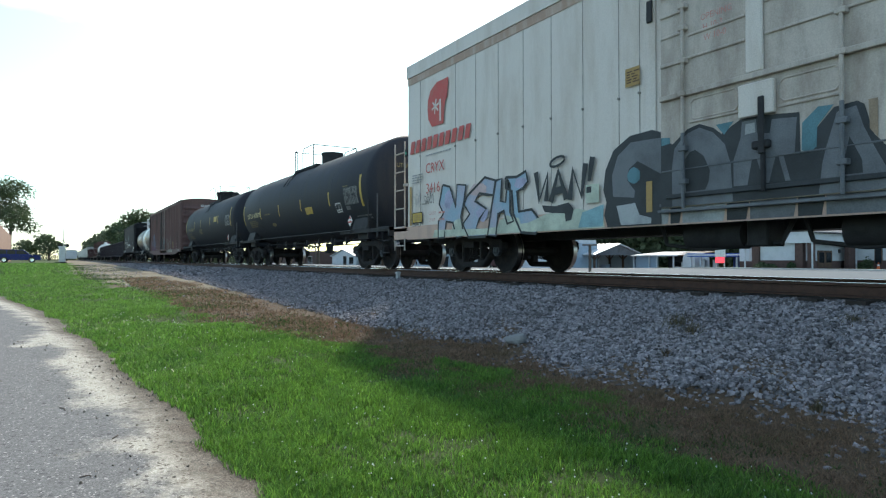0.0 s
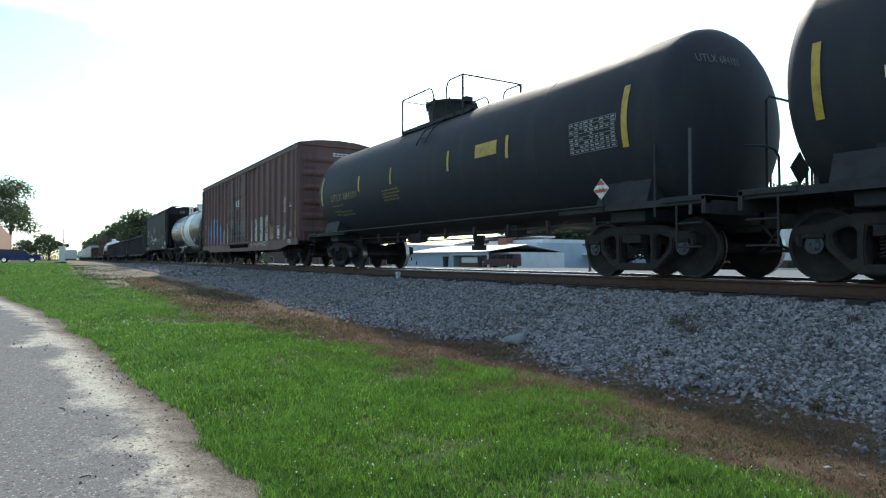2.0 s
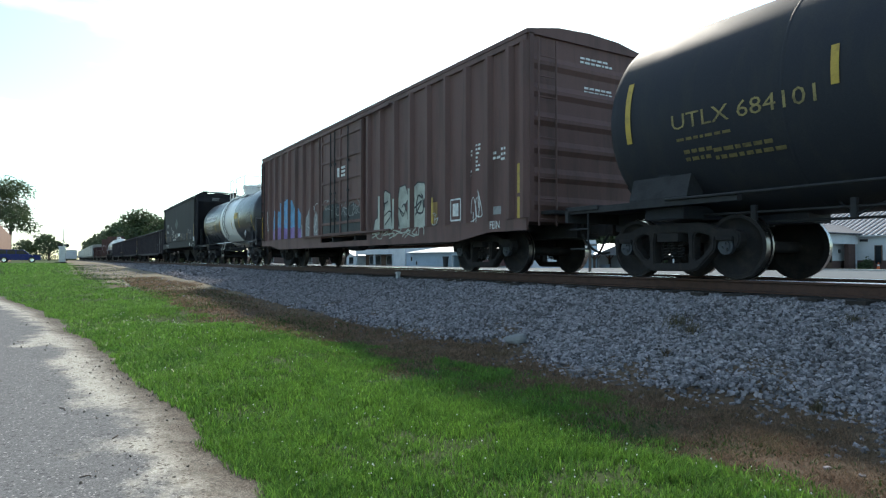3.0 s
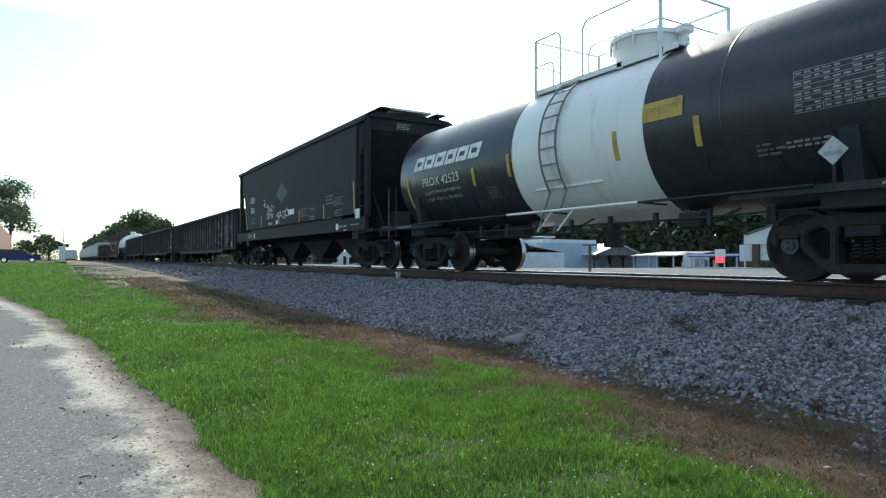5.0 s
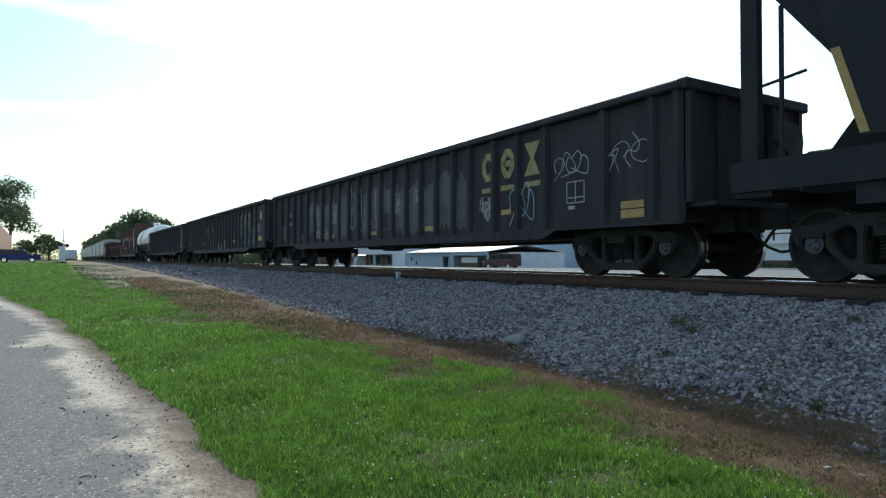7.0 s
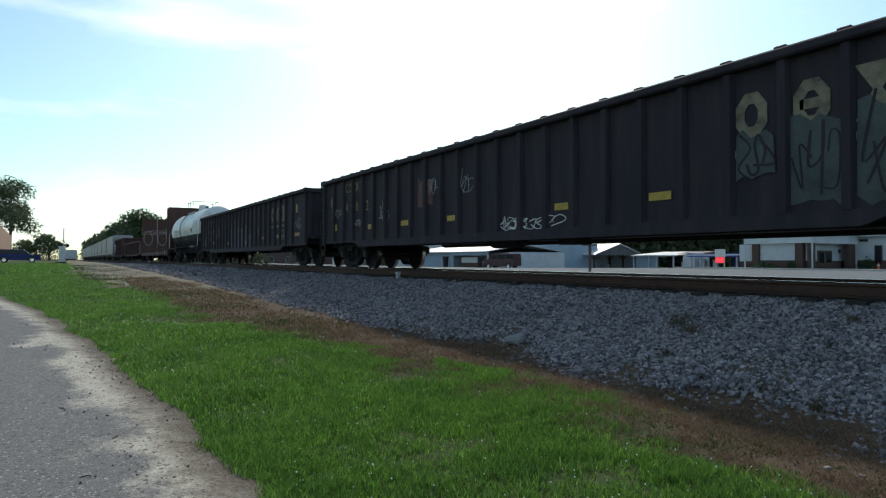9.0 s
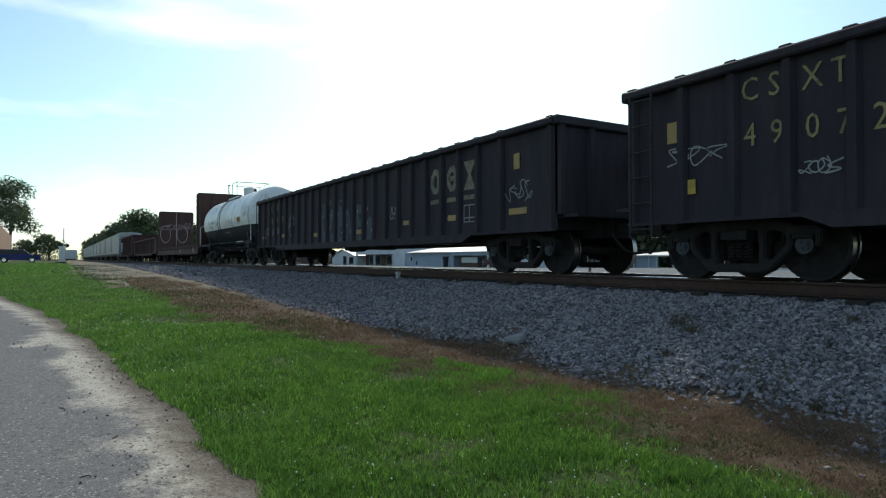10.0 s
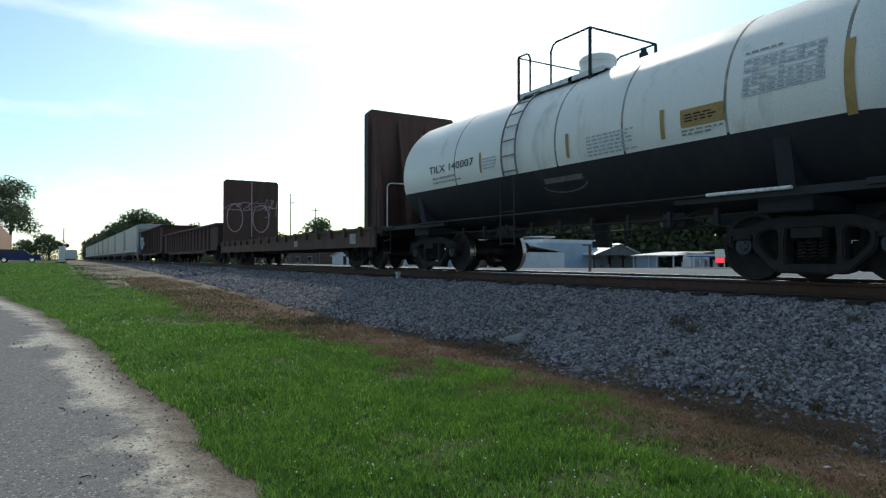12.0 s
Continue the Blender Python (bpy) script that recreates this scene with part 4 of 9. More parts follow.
        for i in range({"procor": 9, "tilx": 8}.get(kind, 4)):
            t = radians(66 - 11.5 * i)
            y, z = sgn * (radius + 0.07) * math.cos(t), axis_z + (radius + 0.07) * math.sin(t)
            bm = bmesh.new()
            rod(bm, (ladder_x - 0.22, y, z), (ladder_x + 0.22, y, z), 0.014, 6)
            part("rung", bm, bars, stiles)
    return car


# ---- house cars ----
def boxcar(centre):
    car = start_car("boxcar", "weathered brown ribbed boxcar with graffiti along its lower side", centre, 6.8, "boxcar")
    L, W, z0, z1 = 8.97, 1.5, 0.98, 4.5
    m = M["box_brown"]
    bm = bmesh.new()
    box(bm, -L, L, -W, W, z0, z1)
    part("body", bm, m, car)
    bm = bmesh.new()
    prism(bm, [(-W - 0.06, z1 - 0.02), (-W - 0.06, z1 + 0.06), (-0.8, z1 + 0.2), (0, z1 + 0.24), (0.8, z1 + 0.2), (W + 0.06, z1 + 0.06), (W + 0.06, z1 - 0.02)], "x", -L - 0.05, L + 0.05)
    for i in range(14):
        x = -L + 0.6 + i * (2 * L - 1.2) / 13
        prism(bm, [(-W - 0.05, z1 + 0.07), (-0.8, z1 + 0.215), (0, z1 + 0.26), (0.8, z1 + 0.215), (W + 0.05, z1 + 0.07), (0, z1 + 0.1)], "x", x - 0.03, x + 0.03)
    part("roof", bm, m, car, "brown steel roof with cross seams")
    for s in (-1, 1):
        bm = bmesh.new()
        y0, y1 = sorted((s * W, s * (W + 0.05)))
        box(bm, -L, L, y0, y1, z1 - 0.14, z1 - 0.03)
        box(bm, -L, -1.85, y0, y1, 0.82, 1.05)
        box(bm, 1.85, L, y0, y1, 0.82, 1.05)
        prism(bm, [(-L + 1.2, 0.82), (L - 1.2, 0.82), (L - 2.4, 0.66), (-L + 2.4, 0.66)], "y", y0, y1)
        part("side_sill", bm, m, car)
        xs = [k * v for k in (-1, 1) for v in (1.95, 2.75, 3.6, 4.45, 5.3, 6.12, 6.95, 7.75, 8.45, L - 0.08)]
        for x in xs:
            if -1.75 < x < 1.75:
                continue
            b2 = bmesh.new()
            prism(b2, [(x - 0.11, y0 if s > 0 else y1), (x - 0.05, s * (W + 0.1)), (x + 0.05, s * (W + 0.1)), (x + 0.11, y0 if s > 0 else y1)], "z", 1.05, z1 - 0.14)
            part("side_post", b2, m, car)
        b2 = bmesh.new()
        yd0, yd1 = sorted((s * (W + 0.004), s * (W + 0.09)))
        box(b2, -1.65, 1.65, yd0, yd1, 1.06, z1 - 0.2)
        for i in range(5):
            z = 1.35 + i * 0.66
            box(b2, -1.55, 1.55, *sorted((s * (W + 0.09), s * (W + 0.12))), z, z + 0.09, 0.01)
        for x in (-1.62, -0.02, 1.55):
            box(b2, x, x + 0.08, *sorted((s * (W + 0.09), s * (W + 0.125))), 1.08, z1 - 0.22)
        door = part("door", b2, m, car, "closed brown sliding door with lock rods")
        b2 = bmesh.new()
        for x in (-0.7, -0.35, 0.7):
            rod(b2, (x, s * (W + 0.15), 1.1), (x, s * (W + 0.15), z1 - 0.25), 0.022, 6)
            for z in (1.5, 2.3, 3.2):
                box(b2, x - 0.05, x + 0.05, *sorted((s * (W + 0.12), s * (W + 0.17))), z, z + 0.06)
        part("lock_rod", b2, M["steel_dark"], door)
        b2 = bmesh.new()
        for z in (1.02, z1 - 0.2):
            box(b2, -3.4, 3.4, *sorted((s * (W + 0.075), s * (W + 0.14))), z, z + 0.05)
        part("door_track", b2, m, car)
        if s > 0:
            ladder(car, L - 0.35, s * (W + 0.11), 1.0, 2.2)
        ladder(car, -(L - 0.35), s * (W + 0.11), 1.0, 4.3)
    for s in (-1, 1):
        for i in range(6):
            z = 1.2 + i * 0.53
            xa = s * L
            bm = bmesh.new()
            prism(bm, [(xa, z), (xa + s * 0.055, z + 0.09), (xa + s * 0.055, z + 0.16), (xa, z + 0.27)], "y", -W + 0.1, W - 0.1)
            part("end_rib", bm, m, car)
        for y in (-W + 0.05, W - 0.05):
            bm = bmesh.new()
            box(bm, *sorted((s * L, s * (L + 0.05))), y - 0.05, y + 0.05, z0, z1)
            part("corner_post", bm, m, car)
        ladder(car, s * (L + 0.14), -W + 0.35, 0.9, 4.4, along="y", mat=m)
        bm = bmesh.new()
        box(bm, *sorted((s * L, s * (L + 0.35))), -1.2, 1.2, 1.12, 1.18)
        if s < 0:
            rod(bm, (s * (L + 0.3), 0.6, 2.6), (s * (L + 0.34), 0.6, 2.6), 0.28, 20)
            rod(bm, (s * (L + 0.05), 0.6, 2.6), (s * (L + 0.3), 0.6, 2.6), 0.05, 8)
        part("brake_wheel_platform", bm, M["steel_dark"], car)
        add_coupler(car, s * (L + 0.1), 0.62)
    bm = bmesh.new()
    box(bm, -L, L, -0.3, 0.3, 0.7, 0.98)
    for i in range(10):
        x = -L + 1 + i * (2 * L - 2) / 9
        box(bm, x - 0.05, x + 0.05, -W, W, 0.84, 0.98)
    rod(bm, (-1.2, -0.7, 0.75), (-0.3, -0.7, 0.75), 0.2, 14)
    box(bm, 0.6, 1.1, -0.95, -0.5, 0.6, 0.95, 0.02)
    pipe(bm, [(-5, -0.5, 0.72), (5, -0.5, 0.72)], 0.02)
    part("underframe", bm, M["steel_dark"], car)
    return car


def reefer(centre):
    car = start_car("refrigerator_car", "weathered white insulated boxcar covered in blue graffiti", centre, 7.2, "boxcar")
    L, W, z0, z1 = 9.38, 1.52, 0.95, 4.78
    m = M["reefer_white"]
    bm = bmesh.new()
    box(bm, -L, L, -W, W, z0, z1)
    part("body", bm, m, car)
    bm = bmesh.new()
    prism(bm, [(-W - 0.03, z1 - 0.02), (-W - 0.03, z1 + 0.29), (-W + 0.1, z1 + 0.36), (0, z1 + 0.46), (W - 0.1, z1 + 0.36), (W + 0.03, z1 + 0.29), (W + 0.03, z1 - 0.02)], "x", -L - 0.03, L + 0.03)
    part("roof", bm, m, car, "white steel roof")
    for s in (-1, 1):
        bm = bmesh.new()
        side_y = s * (W + 0.005)
        box(bm, -L, L, *sorted((s * W, s * (W + 0.012))), z1 - 0.2, z1 - 0.03)
        part("eave_band", bm, M["reefer_tan"], car, "tan painted band along the eave")
        bm = bmesh.new()
        box(bm, -L, L, *sorted((s * W, s * (W + 0.03))), 0.76, 1.08)
        part("side_sill", bm, M["reefer_sill"], car, "dull orange side sill")
        for x in [k * (2.43 + 0.79 * i) for k in (-1, 1) for i in range(9)] + [-2.02, 2.02]:
            b2 = bmesh.new()
            if abs(abs(x) - 7.96) < 0.02:
                continue
            box(b2, x - 0.005, x + 0.005, *sorted((s * W, s * (W + 0.006))), 1.08, z1 - 0.2)
            rod(b2, (x, s * W, 2.76), (x, s * (W + 0.03), 2.76), 0.022, 8)
            part("panel_seam", b2, M["seam_grime"], car, "thin grimy joint between panels")
        grime, steel, dark = M["reefer_grime"], M["paint_steel"], M["paint_dark"]
        b2 = bmesh.new()
        box(b2, -1.57, 1.75, *sorted((s * W, s * (W + 0.09))), 1.0, z1 - 0.25, 0.015)
        door = part("door", b2, grime, car, "closed grimy off-white plug door")
        b2 = bmesh.new()
        box(b2, -1.89, -1.71, *sorted((s * W, s * (W + 0.022))), 1.1, z1 - 0.2, 0.008)
        part("door_post", b2, m, car)
        b2 = bmesh.new()
        box(b2, -1.85, -1.75, *sorted((s * (W + 0.022), s * (W + 0.06))), 3.74, 4.06, 0.01)
        part("stop_block", b2, M["steel_dark"], car, "black stop block beside the door")
        yo = s * (W + 0.09)
        # ribs: left end, right end, height, thickness, how far proud; the last, dark bar paints a shadow gap
        for xa, xb, z, t, out, mat in ((-1.55, -1.2, 3.68, 0.05, 0.03, grime), (-1.55, -1.2, 3.38, 0.04, 0.02, grime), (-1.1, -0.25, 3.31, 0.035, 0.02, grime), (-1.1, -0.25, 3.0, 0.035, 0.025, grime),
                                       (-1.55, -1.2, 2.98, 0.05, 0.03, grime), (-1.55, 1.6, 2.5, 0.07, 0.06, grime), (-1.08, -0.34, 2.12, 0.035, 0.02, grime), (0.16, 0.9, 2.08, 0.035, 0.02, grime),
                                       (0.0, 1.6, 3.0, 0.035, 0.025, grime), (0.0, 1.6, 3.4, 0.035, 0.025, grime), (-1.55, 1.6, 3.95, 0.05, 0.03, grime), (-1.55, 1.6, 1.5, 0.022, 0.012, steel), (-1.45, 1.6, 1.12, 0.06, 0.045, dark)):
            b2 = bmesh.new()
            box(b2, xa, xb, *sorted((yo, yo + s * out)), z, z + t, 0.008)
            part("door_rib_or_gap_shade", b2, mat, door)
        for xa, xb, za, zb in ((-1.06, -0.36, 2.17, 2.44), (0.18, 0.86, 2.15, 2.42)):
            b2 = bmesh.new()
            pipe(b2, [(xa, yo, za + 0.05), (xa + 0.05, yo, za), (xb - 0.05, yo, za), (xb, yo, za + 0.05), (xb, yo, zb - 0.05), (xb - 0.05, yo, zb), (xa + 0.05, yo, zb), (xa, yo, zb - 0.05), (xa, yo, za + 0.05)], 0.014)
            part("pressed_panel", b2, grime, door, "raised oval rim of a pressed panel")
        for x in (-1.15, 0.9):
            for z0_, z1_, mat in ((0.98, 2.0, steel), (2.0, z1 - 0.1, grime)):
                b2 = bmesh.new()
                rod(b2, (x, yo + s * 0.06, z0_), (x, yo + s * 0.06, z1_), 0.026, 8)
                for z in (1.3, 1.75, 2.5, 2.95, 3.4, 3.7, 4.2):
                    if z0_ < z < z1_:
                        box(b2, x - 0.06, x + 0.06, *sorted((yo, yo + s * 0.09)), z, z + 0.07, 0.01)
                part("lock_rod", b2, mat, door)
        b2 = bmesh.new()
        box(b2, -0.32, 0.14, *sorted((yo, yo + s * 0.075)), 2.03, 2.44, 0.012)
        part("latch_plate", b2, M["reefer_white"], door, "white latch plate with rust stains")
        b2 = bmesh.new()
        box(b2, -0.23, -0.01, *sorted((yo, yo + s * 0.055)), 2.57, 4.3, 0.015)
        part("cover_plate", b2, M["reefer_white"], door)
        b2 = bmesh.new()
        box(b2, -0.05, 0.03, *sorted((yo + s * 0.07, yo + s * 0.1)), 1.55, 2.25, 0.012)
        box(b2, -0.15, 0.08, *sorted((yo, yo + s * 0.08)), 1.62, 1.72, 0.02)
        rod(b2, (-0.01, yo + s * 0.05, 1.1), (-0.01, yo + s * 0.05, 1.6), 0.03, 8)
        part("latch_bar", b2, M["steel_dark"], door, "dark grimy latch handle")
        b2 = bmesh.new()
        for z, out in ((0.93, 0.1), (1.02, 0.06)):
            box(b2, -1.6, 4.4, *sorted((s * (W + 0.012), s * (W + 0.03 + out))), z, z + 0.04, 0.006)
        part("door_track", b2, steel, car)
        b2 = bmesh.new()
        box(b2, -1.7, 4.4, *sorted((s * W, s * (W + 0.07))), z1 - 0.3, z1 - 0.22)
        part("upper_door_track", b2, M["reefer_grime"], car)
    for s in (-1, 1):
        bm = bmesh.new()
        for i in range(7):
            z = 1.3 + i * 0.45
            prism(bm, [(s * L, z), (s * (L + 0.06), z + 0.06), (s * (L + 0.06), z + 0.12), (s * L, z + 0.18)], "y", -W + 0.1, W - 0.1)
        part("end_panel", bm, m, car)
        for y in (-W + 0.02, W - 0.02):
            ladder(car, s * (L + 0.49), y, 0.5, 3.25, mat=M["reefer_grime"], width=0.54, r=0.016, step=0.47)
        ladder(car, s * (L + 0.3), -0.2, 1.1, 3.6, along="y", mat=M["reefer_grime"], width=0.5, r=0.015)
        bm = bmesh.new()
        box(bm, *sorted((s * L, s * (L + 0.78))), -W, W, 0.98, 1.06)
        for y in (-W, W - 0.03):
            box(bm, *sorted((s * L, s * (L + 0.78))), y, y + 0.03, 0.78, 1.08)
        part("end_platform", bm, M["reefer_sill"], car, "dull orange end platform")
        for xa, y, top in ((0.6, -0.9, 3.3), (0.4, -0.9, 3.3), (0.6, 0.9, 3.3)):
            bm = bmesh.new()
            rod(bm, (s * (L + xa), y, 1.05), (s * (L + xa), y, top), 0.02, 6)
            part("railing_post", bm, M["reefer_grime"], car)
        hand_rail(car, [(s * (L + 0.6), -0.9, 2.75), (s * (L + 0.6), 0.9, 2.75)], M["reefer_grime"], 0.016)
        bm = bmesh.new()
        box(bm, *sorted((s * (L + 0.02), s * (L + 0.15))), -W - 0.02, -W + 0.12, 2.84, 3.03, 0.01)
        unit = part("monitor_unit", bm, M["steel_dark"], car, "small black monitoring unit")
        bm = bmesh.new()
        box(bm, *sorted((s * (L + 0.06), s * (L + 0.11))), -W - 0.026, -W - 0.018, 2.9, 2.95)
        part("lens", bm, M["green_lens"], unit, "green indicator lens")
        bm = bmesh.new()
        box(bm, *sorted((s * (L - 0.04), s * (L + 0.22))), -W - 0.03, -W + 0.02, 2.1, 2.17, 0.006)
        part("bracket", bm, M["reefer_grime"], car)
        add_coupler(car, s * (L + 0.72), 0.35)
    bm = bmesh.new()
    box(bm, -L, L, -0.3, 0.3, 0.68, 0.95)
    part("centre_sill", bm, M["steel_dark"], car)
    for i in range(12):
        x = -L + 1 + i * (2 * L - 2) / 11
        bm = bmesh.new()
        box(bm, x - 0.05, x + 0.05, -W, W, 0.8, 0.95)
        part("crossbearer", bm, M["steel_dark"], car)
    for x in (-1.6, 0.6, 2.6):
        bm = bmesh.new()
        rod(bm, (x, -0.9, 0.62), (x + 0.9, -0.9, 0.62), 0.2, 14)
        part("air_reservoir", bm, M["steel_dark"], car)
        bm = bmesh.new()
        box(bm, x + 1.0, x + 1.3, -1.1, -0.7, 0.45, 0.8, 0.02)
        part("valve_box", bm, M["steel_dark"], car)
        bm = bmesh.new()
        pipe(bm, [(x - 0.5, -0.95, 0.8), (x - 0.4, -0.95, 0.5), (x + 0.2, -0.95, 0.42), (x + 1.4, -0.95, 0.5), (x + 1.6, -0.95, 0.85)], 0.03)
        part("brake_pipe", bm, M["steel_dark"], car)
    return car


# ---- open cars ----
def gondola(centre, half, top, label, mat, posts, name="gondola", style=0):
    car = start_car(name, label, centre, half - 1.55, "gondola")
    W, z0 = 1.42, 1.05
    bm = bmesh.new()
    box(bm, -half + 0.05, half - 0.05, -W, W, 1.0, 1.1)
    part("floor", bm, mat, car)
    for s in (-1, 1):
        bm = bmesh.new()
        box(bm, -half, half, *sorted((s * (W - 0.03), s * W)), z0, top - 0.08)
        part("side_sheet", bm, mat, car)
        bm = bmesh.new()
        box(bm, -half, half, *sorted((s * (W - 0.06), s * (W + 0.145))), top - 0.13, top, 0.025)
        part("top_chord", bm, mat, car)
        bm = bmesh.new()
        box(bm, -half, half, *sorted((s * W, s * (W + 0.01))), 0.8, 1.12)
        part("side_sill", bm, mat, car)
        bm = bmesh.new()
        box(bm, -half, half, *sorted((s * (W + 0.01), s * (W + 0.07))), 0.78, 0.83)
        part("sill_flange", bm, mat, car)
        bm = bmesh.new()
        prism(bm, [(-half + 2.6, 0.8), (half - 2.6, 0.8), (half - 3.0, 0.64), (-half + 3.0, 0.64)], "y", *sorted((s * (W + 0.0), s * (W + 0.08))))
        part("drop_sill", bm, mat, car)
        for x in posts:
            b2 = bmesh.new()
            yb, yt = s * (W + 0.01), s * (W + (0.08 if style else 0.09))
            prism(b2, [(x - 0.085, yb), (x - 0.05, yt), (x + 0.05, yt), (x + 0.085, yb)], "z", 0.83, top - 0.13)
            part("side_post", b2, mat, car)
            if style:
                b3 = bmesh.new()
                box(b3, x - 0.08, x + 0.08, *sorted((s * (W - 0.03), s * (W + 0.1))), top - 0.002, top + 0.035, 0.012)
                part("post_cap", b3, mat, car)
        if s > 0:
            ladder(car, half - 0.35, s * (W + 0.17), 0.6, top - 0.1, 0.4)
        ladder(car, -(half - 0.35), s * (W + 0.17), 0.6, top - 0.1, 0.4)
    for s in (-1, 1):
        bm = bmesh.new()
        box(bm, *sorted((s * (half - 0.05), s * half)), -W, W, z0, top - 0.06)
        part("end_wall", bm, mat, car)
        for y in (-1.34, -0.62, 0.62, 1.34):
            bm = bmesh.new()
            prism(bm, [(s * half, y - 0.08), (s * (half + 0.07), y - 0.05), (s * (half + 0.07), y + 0.05), (s * half, y + 0.08)], "z", 1.08, top - 0.14)
            part("end_post", bm, mat, car)
        bm = bmesh.new()
        box(bm, *sorted((s * (half - 0.08), s * (half + 0.1))), -W - 0.1, W + 0.1, top - 0.14, top + 0.02, 0.02)
        part("end_chord", bm, mat, car)
        bm = bmesh.new()
        box(bm, *sorted((s * half, s * (half + 0.4))), -1.3, 1.3, 1.02, 1.08)
        rod(bm, (s * (half + 0.28), 0.7, 2.1), (s * (half + 0.32), 0.7, 2.1), 0.27, 20)
        rod(bm, (s * half, 0.7, 2.1), (s * (half + 0.3), 0.7, 2.1), 0.04, 8)
        part("brake_wheel", bm, M["steel_dark"], car)
        add_coupler(car, s * (half + 0.15), 0.62)
    bm = bmesh.new()
    box(bm, -half, half, -0.35, 0.35, 0.68, 1.0)
    n = 14
    for i in range(n):
        x = -half + 0.3 + i * (2 * half - 0.6) / (n - 1)
        box(bm, x - 0.06, x + 0.06, -W, W, 0.82, 1.0)
    rod(bm, (-1.0, -0.75, 0.7), (-0.1, -0.75, 0.7), 0.19, 14)
    box(bm, 1.2, 1.7, -0.9, -0.5, 0.55, 0.9, 0.02)
    pipe(bm, [(-half + 2, -0.55, 0.68), (half - 2, -0.55, 0.68)], 0.02)
    part("underframe", bm, M["steel_dark"], car)
    return car


def bulkhead_flat(centre, half, label, mat, b_top=4.56):
    car = start_car("bulkhead_flatcar", label, centre, half - 2.2, "flatcar")
    W = 1.46
    bm = bmesh.new()
    box(bm, -half, half, -W, W, 0.98, 1.14)
    for i in range(int(half * 2 / 0.26)):
        x = -half + 0.4 + i * 0.26
        if x < half - 0.5:
            box(bm, x, x + 0.22, -W + 0.02, W - 0.02, 1.14, 1.17)
    part("deck", bm, M["timber"], car, "worn timber deck")
    for s in (-1, 1):
        bm = bmesh.new()
        box(bm, -half, half, *sorted((s * W, s * (W + 0.05))), 0.62, 1.18)
        box(bm, -half, half, *sorted((s * (W + 0.05), s * (W + 0.09))), 1.1, 1.18)
        part("side_sill", bm, mat, car)
        for i in range(16):
            x = -half + 0.9 + i * (2 * half - 1.8) / 15
            b2 = bmesh.new()
            box(b2, x - 0.09, x + 0.09, *sorted((s * (W + 0.05), s * (W + 0.14))), 0.95, 1.22, 0.01)
            part("stake_pocket", b2, mat, car)
    for s in (-1, 1):
        bm = bmesh.new()
        x0, x1 = (half - 0.83, half - 0.58) if s > 0 else (-half + 0.2, -half + 0.42)
        prism(bm, [(-W, 1.14), (W, 1.14), (W, b_top - 0.12), (W - 0.12, b_top), (-W + 0.12, b_top), (-W, b_top - 0.12)], "x", x0, x1)
        part("bulkhead", bm, mat, car, "tall dark brown steel bulkhead")
        bm = bmesh.new()
        for y in (-1.3, -0.45, 0.45, 1.3):
            back = x1 if s > 0 else x0
            prism(bm, [(back, 1.1), (s * (half + 0.02), 1.1), (s * (half - 0.1), 2.2), (back, b_top - 0.2)], "y", y - 0.07, y + 0.07)
        part("bulkhead_brace", bm, mat, car)
        add_coupler(car, s * (half + 0.1), 0.6)
        ladder(car, s * (half - 0.1), -W - 0.04, 0.5, 2.2, 0.36)
    bm = bmesh.new()
    prism(bm, [(-half + 1.0, 0.98), (half - 1.0, 0.98), (half - 3.4, 0.55), (-half + 3.4, 0.55)], "y", -0.4, 0.4)
    rod(bm, (-1.0, -0.75, 0.75), (-0.1, -0.75, 0.75), 0.19, 14)
    part("underframe", bm, M["steel_dark"], car)
    return car


